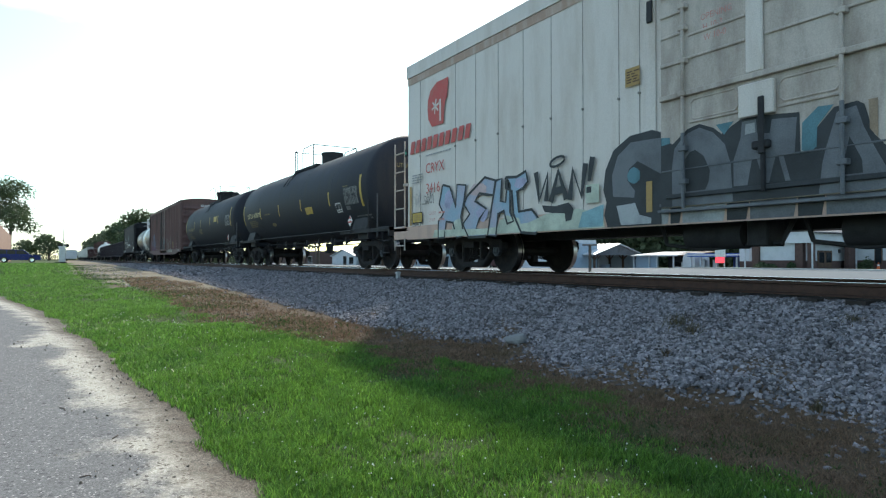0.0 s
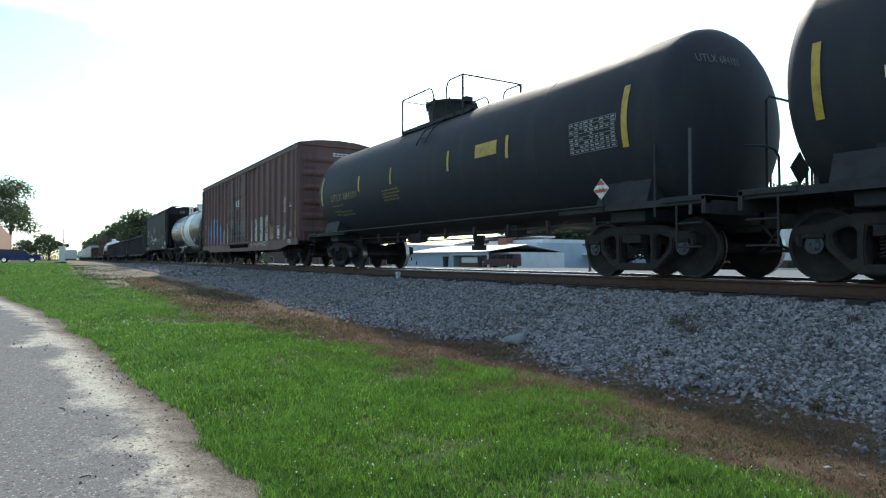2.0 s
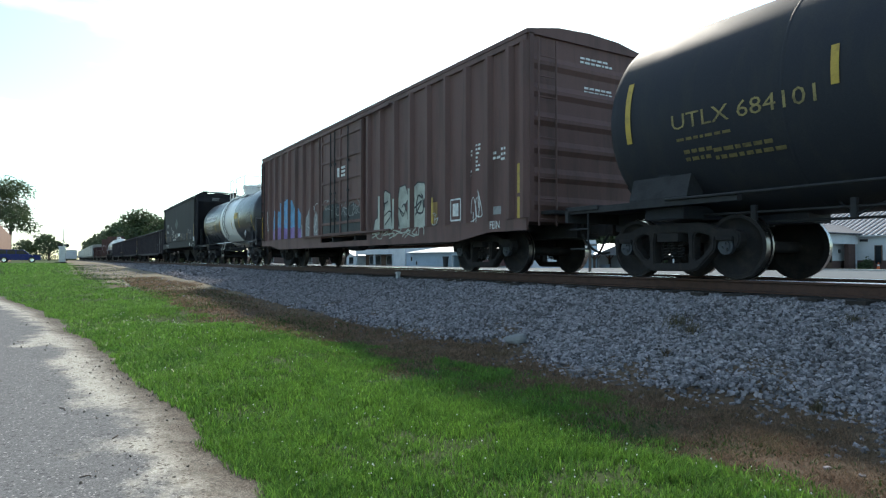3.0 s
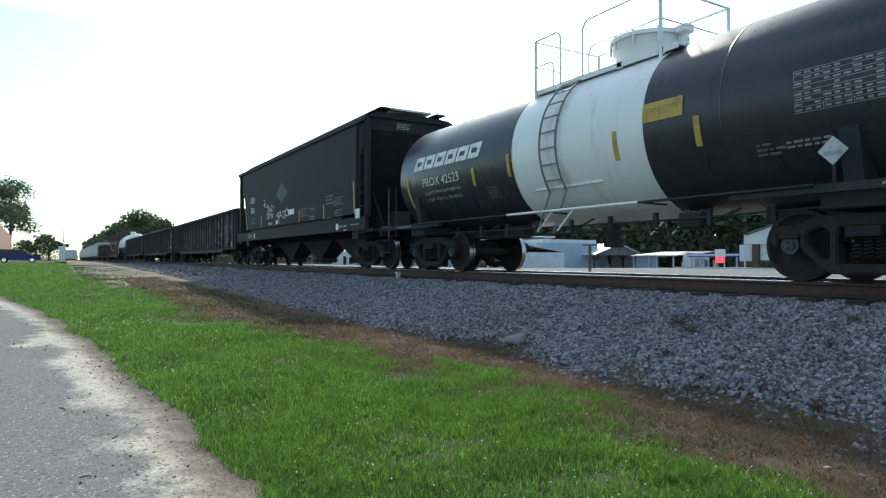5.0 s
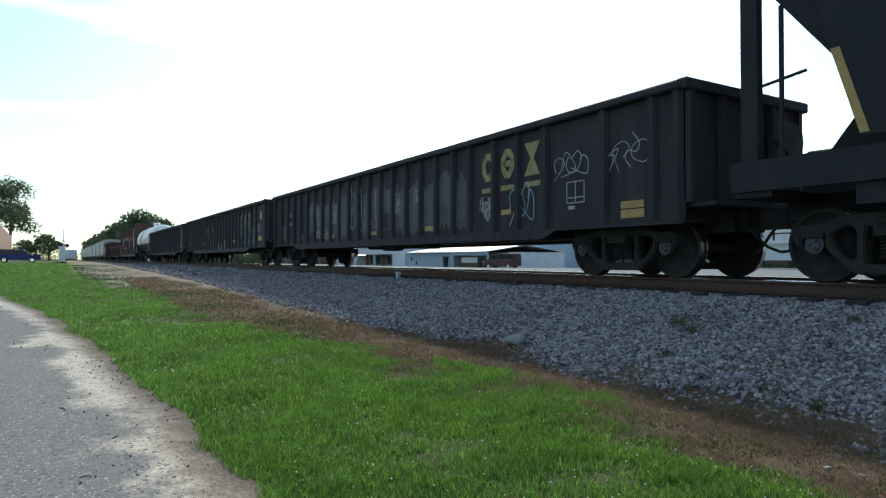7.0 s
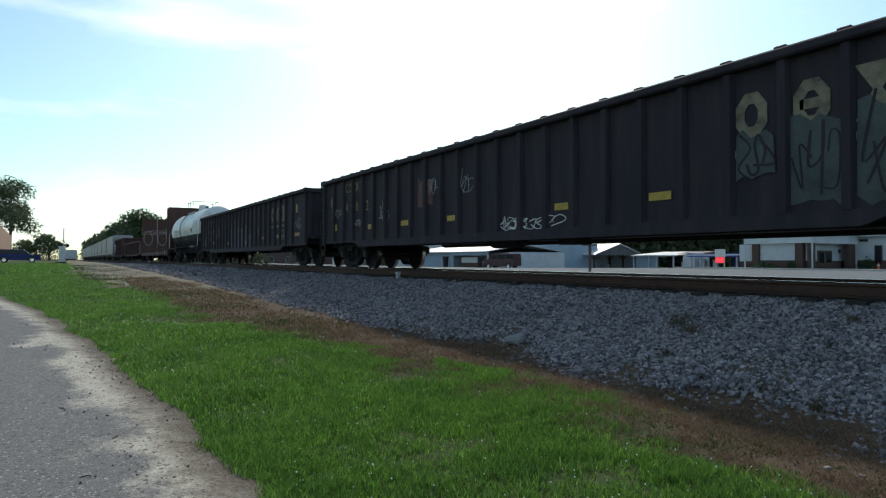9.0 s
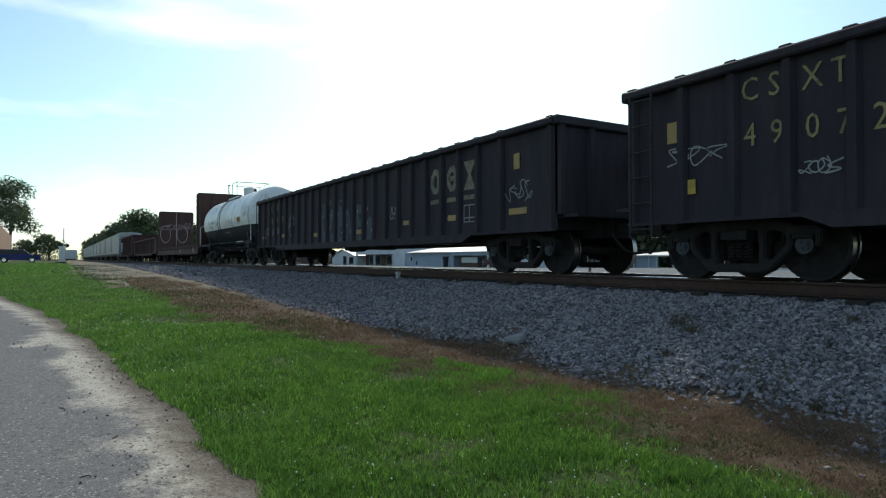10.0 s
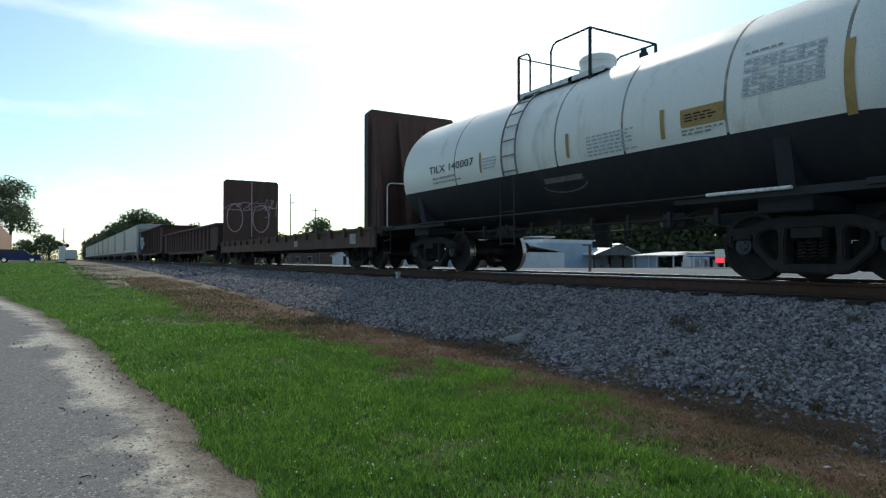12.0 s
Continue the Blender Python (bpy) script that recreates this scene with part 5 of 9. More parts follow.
# ---- covered hoppers ----
def covered_hopper(centre, half, truck_x, eave, mat, label, bays=(-3.2, 0.0, 3.2), roof=True, lead=0.0):
    car = start_car("covered_hopper", label, centre, truck_x, "hopper car", (0.0, lead))
    W = 1.5
    slope_in = 1.6
    # the bin: upright side sheets between the sloped end sheets
    bm = bmesh.new()
    side = [(-half + 0.1, eave - 0.35), (-half + 0.1, eave), (half - 0.1, eave), (half - 0.1, eave - 0.35), (half - slope_in - 0.4, 1.55), (half - slope_in - 0.6, 1.3), (-half + slope_in + 0.6, 1.3), (-half + slope_in + 0.4, 1.55)]
    prism(bm, side, "y", -W + 0.06, W - 0.06)
    part("bin", bm, mat, car)
    for s in (-1, 1):
        bm = bmesh.new()
        y0, y1 = sorted((s * (W - 0.06), s * W))
        prism(bm, [(-half + 0.75, eave - 0.1), (half - 0.75, eave - 0.1), (half - 0.78, 1.62), (-half + 1.5, 1.62)], "y", y0, y1)
        part("side_sheet", bm, mat, car)
        bm = bmesh.new()
        y0, y1 = sorted((s * (W - 0.08), s * (W + 0.05)))
        box(bm, -half, half, y0, y1, eave - 0.12, eave + 0.02, 0.02)
        part("top_chord", bm, mat, car)
        bm = bmesh.new()
        box(bm, -half, half, *sorted((s * (W - 0.05), s * (W + 0.06))), 1.12, 1.5)
        box(bm, -half + 1.6, half - 1.6, *sorted((s * (W + 0.06), s * (W + 0.1))), 1.12, 1.18)
        part("side_sill", bm, mat, car)
        for x in (-half + 0.16, half - 0.06):
            b2 = bmesh.new()
            box(b2, x - 0.06 - (0.1 if x > 0 else 0), x + 0.06 + (0.1 if x < 0 else 0), *sorted((s * (W - 0.12), s * W)), 1.5, eave - 0.1)
            part("corner_post", b2, mat, car)
        for k in (-1, 1):
            b2 = bmesh.new()
            rod(b2, (k * (half - 0.6), s * (W - 0.06), 1.5), (k * (half - 0.6), s * (W - 0.06), eave - 1.0), 0.03, 6)
            rod(b2, (k * (half - 0.06), s * (W - 0.06), 2.4), (k * (half - 0.9), s * (W - 0.06), 2.5), 0.02, 6)
            part("end_strut", b2, mat, car)
            if k * s < 0:
                ladder(car, k * (half - 0.3), s * (W + 0.04), 0.55, eave, 0.4, mat=mat)
    bm = bmesh.new()
    prism(bm, [(-W - 0.04, eave), (-W + 0.3, eave + 0.14), (0, eave + 0.2), (W - 0.3, eave + 0.14), (W + 0.04, eave)], "x", -half + 0.02, half - 0.02)
    part("roof", bm, mat, car)
    if roof:
        bm = bmesh.new()
        box(bm, -half + 0.6, half - 0.6, -0.28, 0.28, eave + 0.18, eave + 0.26, 0.02)
        part("hatch_trough", bm, mat, car)
        for s in (-1, 1):
            bm = bmesh.new()
            box(bm, -half - 0.05, half + 0.05, *sorted((s * 0.75, s * 1.1)), eave + 0.27, eave + 0.3)
            for x in np.linspace(-half + 0.3, half - 0.3, 9):
                box(bm, x - 0.02, x + 0.02, *sorted((s * 0.78, s * 1.06)), eave + 0.08, eave + 0.27)
            part("running_board", bm, M["steel_dark"], car)
            bm = bmesh.new()
            box(bm, *sorted((s * (half - 0.45), s * (half + 0.12))), -0.75, 0.55, eave + 0.24, eave + 0.29)
            part("end_board", bm, M["galvanised"], car, "bright steel grating platform")
    # the chutes below
    for c in bays:
        h = 0.48 * (bays[1] - bays[0])
        bm = bmesh.new()
        vs = []
        for (hx, hy, z) in ((h, 0.42, 1.0), (0.31, 0.3, 0.32)):
            vs.append([bm.verts.new((c + sx * hx, sy * hy, z)) for sx, sy in ((-1, -1), (1, -1), (1, 1), (-1, 1))])
        for k in range(4):
            bm.faces.new((vs[0][k], vs[0][(k + 1) % 4], vs[1][(k + 1) % 4], vs[1][k]))
        bm.faces.new(vs[1])
        bm.faces.new(vs[0][::-1])
        bmesh.ops.recalc_face_normals(bm, faces=bm.faces[:])
        box(bm, c - 0.3, c + 0.3, -0.3, 0.3, 0.14, 0.32, 0.015)
        prism(bm, [(-0.42, 1.0), (0.42, 1.0), (1.4, 1.32), (-1.4, 1.32)], "x", c - h, c + h)
        rod(bm, (c - 0.12, -0.5, 0.24), (c - 0.12, 0.5, 0.24), 0.03, 8)
        part("chute", bm, mat, car, "sloped discharge chute")
    for s in (-1, 1):
        bm = bmesh.new()
        tip = s * half if s < 0 else half + 0.5 * lead
        at = s * truck_x + (lead if s > 0 else 0)
        box(bm, *sorted((s * (truck_x - 1.2), tip)), -0.3, 0.3, 0.8, 1.15)
        part("stub_sill", bm, mat, car)
        bm = bmesh.new()
        box(bm, at - 0.2, at + 0.2, -W, W, 0.88, 1.15)
        part("body_bolster", bm, mat, car)
        for y in (-0.7, 0.7):
            bm = bmesh.new()
            prism(bm, [(s * (half - 0.4), 1.12), (s * (half - 1.4), 2.4), (s * (half - 1.6), 1.9), (s * (half - 1.2), 1.12)], "y", y - 0.04, y + 0.04)
            part("end_gusset", bm, mat, car)
        bm = bmesh.new()
        box(bm, *sorted((s * (half - 0.5), tip)), -W, W, 1.05, 1.14)
        part("end_sill", bm, mat, car)
        bm = bmesh.new()
        box(bm, *sorted((s * (half - 0.95), s * (half - 0.35))), -0.5, 0.1, 1.2, 1.7, 0.03)
        if s > 0:
            rod(bm, (s * (half - 0.12), 0.5, 2.2), (s * (half - 0.08), 0.5, 2.2), 0.27, 20)
            rod(bm, (s * (half - 0.6), 0.5, 1.14), (s * (half - 0.1), 0.5, 2.2), 0.03, 6)
        part("brake_gear", bm, M["steel_dark"], car)
        add_coupler(car, tip + 0.02 * s, 0.5 - (0.3 if tip > half else 0))
    return car


M["reefer_grime"] = material("grimy_off_white_door_paint", (0.5, 0.44, 0.39), 0.6, second=(0.27, 0.22, 0.185), scale=1.8, stretch=(1.6, 1.6, 0.5), spread=0.7, bump=0.06)
M["seam_grime"] = material("grimy_weld_seam", (0.22, 0.2, 0.18), 0.8, second=(0.5, 0.48, 0.45), scale=2.5, bump=0.1)
M["reefer_tan"] = material("tan_paint", (0.36, 0.24, 0.18), 0.6, second=(0.5, 0.42, 0.36), scale=2, stretch=STREAK)
M["reefer_sill"] = material("faded_salmon_paint", (0.5, 0.34, 0.27), 0.65, second=(0.35, 0.26, 0.22), scale=2, stretch=STREAK)


# ---- vegetation ----
def scatter_blades(name, pts, h, w, lean, mat, label, category, gain=1.0):
    """Grass: one bent tapering blade at each of the points."""
    n = len(pts)
    rng = np.random.default_rng(5 + n)
    a = rng.uniform(0, 2 * np.pi, n)
    hh = h * gain * rng.uniform(0.5, 1.25, n)
    ww = w * rng.uniform(0.6, 1.3, n)
    side = np.stack([np.cos(a), np.sin(a), 0 * a], -1) * ww[:, None]
    b = rng.uniform(0, 2 * np.pi, n)
    bend = np.stack([np.cos(b), np.sin(b), 0 * b], -1) * (lean * hh * rng.uniform(0.1, 1.3, n))[:, None]
    up = np.array([0, 0, 1.0]) * hh[:, None]
    v = np.stack([pts - side, pts + side, pts + bend * 0.35 + up * 0.6 + side * 0.7, pts + bend * 0.35 + up * 0.6 - side * 0.7, pts + bend + up], 1)
    base = np.arange(n)[:, None] * 5
    tris = np.concatenate([base + np.array([0, 1, 2]), base + np.array([0, 2, 3]), base + np.array([3, 2, 4])], 0)
    me = array_mesh(name, v.reshape(-1, 3), tris, mat)
    return tagged(new(name, me), label, category, kind="stuff")


def build_grass():
    rng = np.random.default_rng(11)

    def sow(x0, x1, y0, y1, density):
        n = int((x1 - x0) * (y1 - y0) * density)
        return rng.uniform(x0, x1, n), rng.uniform(y0, y1, n)

    def on_ground(x, y):
        return np.stack([x, y, height(x, y) - 0.004], -1)

    for x0, x1, d, h, w in ((-1, 9, 1500, 0.055, 0.006), (-5, -1, 16000, 0.058, 0.0026), (-9, -5, 10500, 0.058, 0.0034), (-18, -9, 3800, 0.058, 0.005), (-40, -18, 700, 0.06, 0.01), (-90, -40, 60, 0.1, 0.03)):
        y0 = 0.0 if x0 > -10 else (-1.9 if x0 > -20 else (-6 if x0 > -50 else -12))
        x, y = sow(x0, x1, y0, 4.6, d)
        edge = road_edge(x) + verge_wobble(x)
        tuft = 0.5 * blotch(x, y, 0.55, 1) + 0.3 * blotch(x, y, 0.17, 2) + 0.2 * blotch(x, y, 0.07, 3)
        hollow_ = np.exp(-(((x + 13.2) / 1.2) ** 2 + ((y - 2.0) / 0.6) ** 2))
        inside = lawn_edge(x) - y
        thin = smooth_step(inside + 1.1 * (blotch(x, y, 0.8, 4) - 0.5) + 0.9 * (blotch(x, y, 0.2, 5) - 0.5), -0.55, 0.75)
        chance = np.clip(0.1 + 1.5 * (tuft - 0.18), 0.08, 1) * thin * (1 - 0.75 * hollow_)
        keep = (y > edge + rng.exponential(0.06, len(x)) - 0.06) & (rng.uniform(0, 1, len(x)) < chance)
        if x0 <= -50:
            keep &= x > -88
        x, y, tuft, thin = x[keep], y[keep], tuft[keep], thin[keep]
        scatter_blades("lawn_grass", on_ground(x, y), h, w, 0.8, M["grass"], "bright green mown lawn grass on the verge", "grass", (0.4 + 1.1 * tuft) * (0.4 + 0.6 * thin))
        pick = rng.uniform(0, 1, len(x)) < 0.13 * (0.3 + 1.4 * tuft) * thin
        if x0 > -20:
            scatter_blades("lawn_grass", on_ground(x[pick], y[pick]), h * 1.2, w * 1.25, 0.8, M["grass_tip"], "taller pale grass blades standing out of the lawn", "grass", 0.5 + 0.8 * tuft[pick])
    # low dark leaves and tufts that straggle over the brown strip
    x, y = sow(-14, -1, 2.8, 5.0, 2200)
    keep = (rng.uniform(0, 1, len(x)) < 0.9 * smooth_step(lawn_edge(x) + 0.9 - y, 0, 0.9) * blotch(x, y, 0.22, 7) ** 2) & (y > lawn_edge(x) - 0.5)
    x, y = x[keep], y[keep]
    scatter_blades("stray_grass", on_ground(x, y), 0.03, 0.006, 1.4, M["stray"], "low dark green weeds straggling into the brown strip", "grass")
    xt, yt = sow(-70, -9, 0.8, 5.2, 230)
    kt = (yt > lawn_edge(xt) - 0.2) & (yt < toe_line(xt)) & (rng.uniform(0, 1, len(xt)) < blotch(xt, yt, 1.4, 8) ** 2 * (0.25 + smooth_step(lawn_edge(xt) + 1.6 - yt, 0, 1.6)))
    xt, yt = xt[kt], yt[kt]
    scatter_blades("stray_grass", on_ground(xt, yt), 0.06, 0.012, 1.0, M["stray"], "stray green tufts on the bare strip", "grass")
    # matted dead weeds
    for x0, x1, d, h, w in ((-1, 9, 900, 0.04, 0.006), (-6, -1, 9500, 0.036, 0.0022), (-12, -6, 5000, 0.038, 0.0034), (-34, -12, 900, 0.045, 0.008)):
        x, y = sow(x0, x1, 2.2, 5.6, d)
        keep = (y > lawn_edge(x) - 0.45 + rng.normal(0, 0.2, len(x))) & (y < toe_line(x) + rng.normal(0.1, 0.16, len(x))) & (rng.uniform(0, 1, len(x)) < 0.25 + blotch(x, y, 0.3, 9))
        x, y = x[keep], y[keep]
        scatter_blades("dead_weeds", on_ground(x, y), h, w, 1.9, M["dead_grass"], "matted red-brown dead weeds along the ballast", "weeds", 0.5 + blotch(x, y, 0.25, 10))
    # white specks that stand in for glints on the grass
    x, y = sow(-14, -1.5, 0.6, 3.9, 30)
    keep = (y > road_edge(x) + 0.15) & (y < lawn_edge(x) - 0.2) & (rng.uniform(0, 1, len(x)) < 1.6 * blotch(x, y, 1.1, 12) ** 2)
    x, y = x[keep], y[keep]
    octa = np.array([(1, 0, 0), (-1, 0, 0), (0, 1, 0), (0, -1, 0), (0, 0, 1), (0, 0, -1)], float)
    fo = np.array([(0, 2, 4), (2, 1, 4), (1, 3, 4), (3, 0, 4), (2, 0, 5), (1, 2, 5), (3, 1, 5), (0, 3, 5)])
    v = (np.stack([x, y, height(x, y) + rng.uniform(0.03, 0.055, len(x))], -1)[:, None] + octa[None] * rng.uniform(0.004, 0.008, len(x))[:, None, None])
    me = array_mesh("glint_specks", v.reshape(-1, 3), (np.arange(len(x))[:, None, None] * 6 + fo[None]).reshape(-1, 3), M["grass_glint"])
    tagged(new("glint_specks", me), "tiny white specks painted as glints in the lawn", "flowers", kind="stuff")


def build_ballast():
    """Loose stones of the bank and the track bed."""
    rng = np.random.default_rng(3)
    octa = np.array([(1, 0, 0), (-1, 0, 0), (0, 1, 0), (0, -1, 0), (0, 0, 1), (0, 0, -1)], float)
    fo = np.array([(0, 2, 4), (2, 1, 4), (1, 3, 4), (3, 0, 4), (2, 0, 5), (1, 2, 5), (3, 1, 5), (0, 3, 5)])

    cube = np.array([(sx, sy, sz) for sx in (-1, 1) for sy in (-1, 1) for sz in (-1, 1)], float) * 0.72
    fc = np.array([(0, 1, 3), (0, 3, 2), (4, 6, 7), (4, 7, 5), (0, 4, 5), (0, 5, 1), (2, 3, 7), (2, 7, 6), (0, 2, 6), (0, 6, 4), (1, 5, 7), (1, 7, 3)])

    def stones(x, y, z, r, base, faces, name):
        n = len(x)
        v = base[None] * (1 + rng.uniform(-0.3, 0.3, (n, len(base), 3)))
        v = v * np.stack([rng.uniform(0.8, 1.6, n), rng.uniform(0.7, 1.15, n), rng.uniform(0.32, 0.85, n)], -1)[:, None]
        q = rng.normal(size=(n, 4))
        q[:, 1:3] *= 0.33
        q /= np.linalg.norm(q, axis=1)[:, None]
        w, i, j, k = q.T
        rot = np.stack([np.stack([1 - 2 * (j * j + k * k), 2 * (i * j - k * w), 2 * (i * k + j * w)], -1),
                        np.stack([2 * (i * j + k * w), 1 - 2 * (i * i + k * k), 2 * (j * k - i * w)], -1),
                        np.stack([2 * (i * k - j * w), 2 * (j * k + i * w), 1 - 2 * (i * i + j * j)], -1)], 1)
        v = np.einsum("nab,nvb->nva", rot, v) * r[:, None, None] + np.stack([x, y, z], -1)[:, None]
        f = (np.arange(n)[:, None, None] * len(base) + faces[None]).reshape(-1, 3)
        me = array_mesh(name, v.reshape(-1, 3), f, M["ballast"])
        return tagged(new(name, me), "grey crushed-stone ballast banked along the track", "ballast", kind="stuff")

    def field(x0, x1, y0, y1, density):
        n = int((x1 - x0) * (y1 - y0) * density)
        return rng.uniform(x0, x1, n), rng.uniform(y0, y1, n)

    for x0, x1, dens, r0, base, faces in ((-0.8, 9, 260, 0.045, octa, fo), (-7, -0.8, 2300, 0.0205, cube, fc), (-12, -7, 1800, 0.0225, cube, fc), (-18, -12, 1100, 0.026, octa, fo), (-30, -18, 600, 0.034, octa, fo), (-80, -30, 110, 0.06, octa, fo)):
        x, y = field(x0, x1, 4.5, 8.0, dens)
        d = y - toe_line(x)
        patch = blotch(x, y, 0.6, 21)
        keep = (d > 0.2 - rng.exponential(0.2, len(x))) & (rng.uniform(0, 1, len(x)) < np.clip(0.2 + d * 1.4 + 0.9 * (patch - 0.35), 0.12, 1))
        x, y = x[keep], y[keep]
        r = r0 * rng.uniform(0.55, 1.35, len(x))
        z = height(x, y) + r * rng.uniform(-0.1, 0.7, len(x)) + 0.02 * np.sin(x * 3) * np.sin(y * 4)
        z = np.where((y > 7.5) & (z > -0.215), -0.225, z)
        stones(x, y, z, r, base, faces, "ballast_stones")
    x, y = field(-75, -9, 1.0, 5.2, 9)
    keep = (rng.uniform(0, 1, len(x)) < np.interp(x, [-30, -14], [1.0, 0.12])) & (y > lawn_edge(x) - 0.1) & (y < toe_line(x) + 0.2)
    x, y = x[keep], y[keep]
    stones(x, y, height(x, y) + 0.01, 0.024 * rng.uniform(0.5, 1.5, len(x)), cube, fc, "ballast_stones")
    x, y = field(-10, -0.5, 4.0, 5.6, 130)
    keep = (y > lawn_edge(x) + 0.25) & (y < toe_line(x) + 0.2) & (rng.uniform(0, 1, len(x)) < smooth_step(y - toe_line(x), -0.9, 0.1) * blotch(x, y, 0.5, 23))
    x, y = x[keep], y[keep]
    stones(x, y, height(x, y) + 0.004, 0.017 * rng.uniform(0.4, 1.5, len(x)), cube, fc, "ballast_stones")
    x, y = field(-40, 6, 8.3, 12.4, 70)
    stones(x, y, height(x, y) + 0.01, 0.05 * rng.uniform(0.6, 1.3, len(x)), octa, fo, "ballast_stones")


def tree(name, x, y, z, tall, wide, seed, label, leaves=2600, leaf=0.28, trunk=0.35, low=0.25):
    """A tapered trunk with limbs, and a crown of many small leaf clumps gathered in uneven masses."""
    rnd, rng = random.Random(seed), np.random.default_rng(seed)
    ob = thing(name, label, "tree", "trees")
    ob.location = (x, y, z)
    bm = bmesh.new()
    top = Vector((rnd.uniform(-0.4, 0.4), rnd.uniform(-0.4, 0.4), tall * 0.6))
    rod(bm, (0, 0, -0.2), top * 0.45, trunk, 10, trunk * 0.75)
    rod(bm, top * 0.45, top, trunk * 0.75, 8, trunk * 0.35)
    centres = []
    for i in range(11):
        a = 6.283 * i / 11 + rnd.uniform(-0.3, 0.3)
        h = rnd.uniform(low + 0.18, 0.86)
        reach = wide * 0.5 * rnd.uniform(0.35, 0.75) * math.sin(math.pi * min(0.95, 0.25 + 0.65 * (h - low) / (1 - low)))
        c = Vector((math.cos(a) * reach, math.sin(a) * reach, tall * h))
        rod(bm, top * rnd.uniform(0.35, 0.95), c, trunk * 0.28, 6, trunk * 0.07)
        centres.append((c, wide * rnd.uniform(0.16, 0.27)))
    centres.append((Vector((0, 0, tall * 0.85)), wide * 0.22))
    part("trunk", bm, M["bark"], ob, "rough brown trunk and limbs")
    w = np.array([r ** 2 for _, r in centres])
    pick = rng.choice(len(centres), leaves, p=w / w.sum())
    d = rng.normal(size=(leaves, 3))
    d /= np.linalg.norm(d, axis=1)[:, None]
    rad = np.array([r for _, r in centres])[pick] * rng.uniform(0.45, 1.12, leaves)
    p = np.array([c[:] for c, _ in centres])[pick] + d * rad[:, None] * np.array([1, 1, 0.75])
    u = rng.normal(size=(leaves, 3))
    u /= np.linalg.norm(u, axis=1)[:, None]
    t = np.cross(u, rng.normal(size=(leaves, 3)))
    t /= np.linalg.norm(t, axis=1)[:, None]
    s = leaf * rng.uniform(0.5, 1.3, leaves)[:, None]
    v = np.stack([p - u * s, p + t * s * 0.5, p + u * s, p - t * s * 0.5], 1)
    me = array_mesh("crown", v.reshape(-1, 3), np.arange(leaves * 4).reshape(-1, 4), M["leaf"])
    part("crown", me, None, ob, "dense dark green crown")
    return ob


def far_woods(name, x0, y0, x1, y1, z, tall, deep, count, seed, label, leaf=0.05):
    """A belt of woodland: leaf clumps heaped along a line."""
    rng = np.random.default_rng(seed)
    t = rng.uniform(0, 1, count)
    n = max(6, int(math.hypot(x1 - x0, y1 - y0) / (tall * 0.7)))
    bump = np.interp(t * n, np.arange(n + 1), rng.uniform(0.65, 1.05, n + 1))
    h = tall * bump * rng.uniform(0.005, 1, count) ** 0.8
    off = rng.normal(0, deep * 0.35, count)
    p = np.stack([x0 + (x1 - x0) * t, y0 + (y1 - y0) * t + off, z + h + rng.normal(0, 0.3, count)], -1)
    u = rng.normal(size=(count, 3))
    u /= np.linalg.norm(u, axis=1)[:, None]
    w = np.cross(u, rng.normal(size=(count, 3)))
    w /= np.linalg.norm(w, axis=1)[:, None]
    s = leaf * tall * rng.uniform(0.5, 1.4, count)[:, None]
    v = np.stack([p - u * s, p + w * s * 0.6, p + u * s, p - w * s * 0.6], 1)
    me = array_mesh(name, v.reshape(-1, 3), np.arange(count * 4).reshape(-1, 4), M["far_leaf"])
    return tagged(new(name, me), label, "woods", kind="stuff")


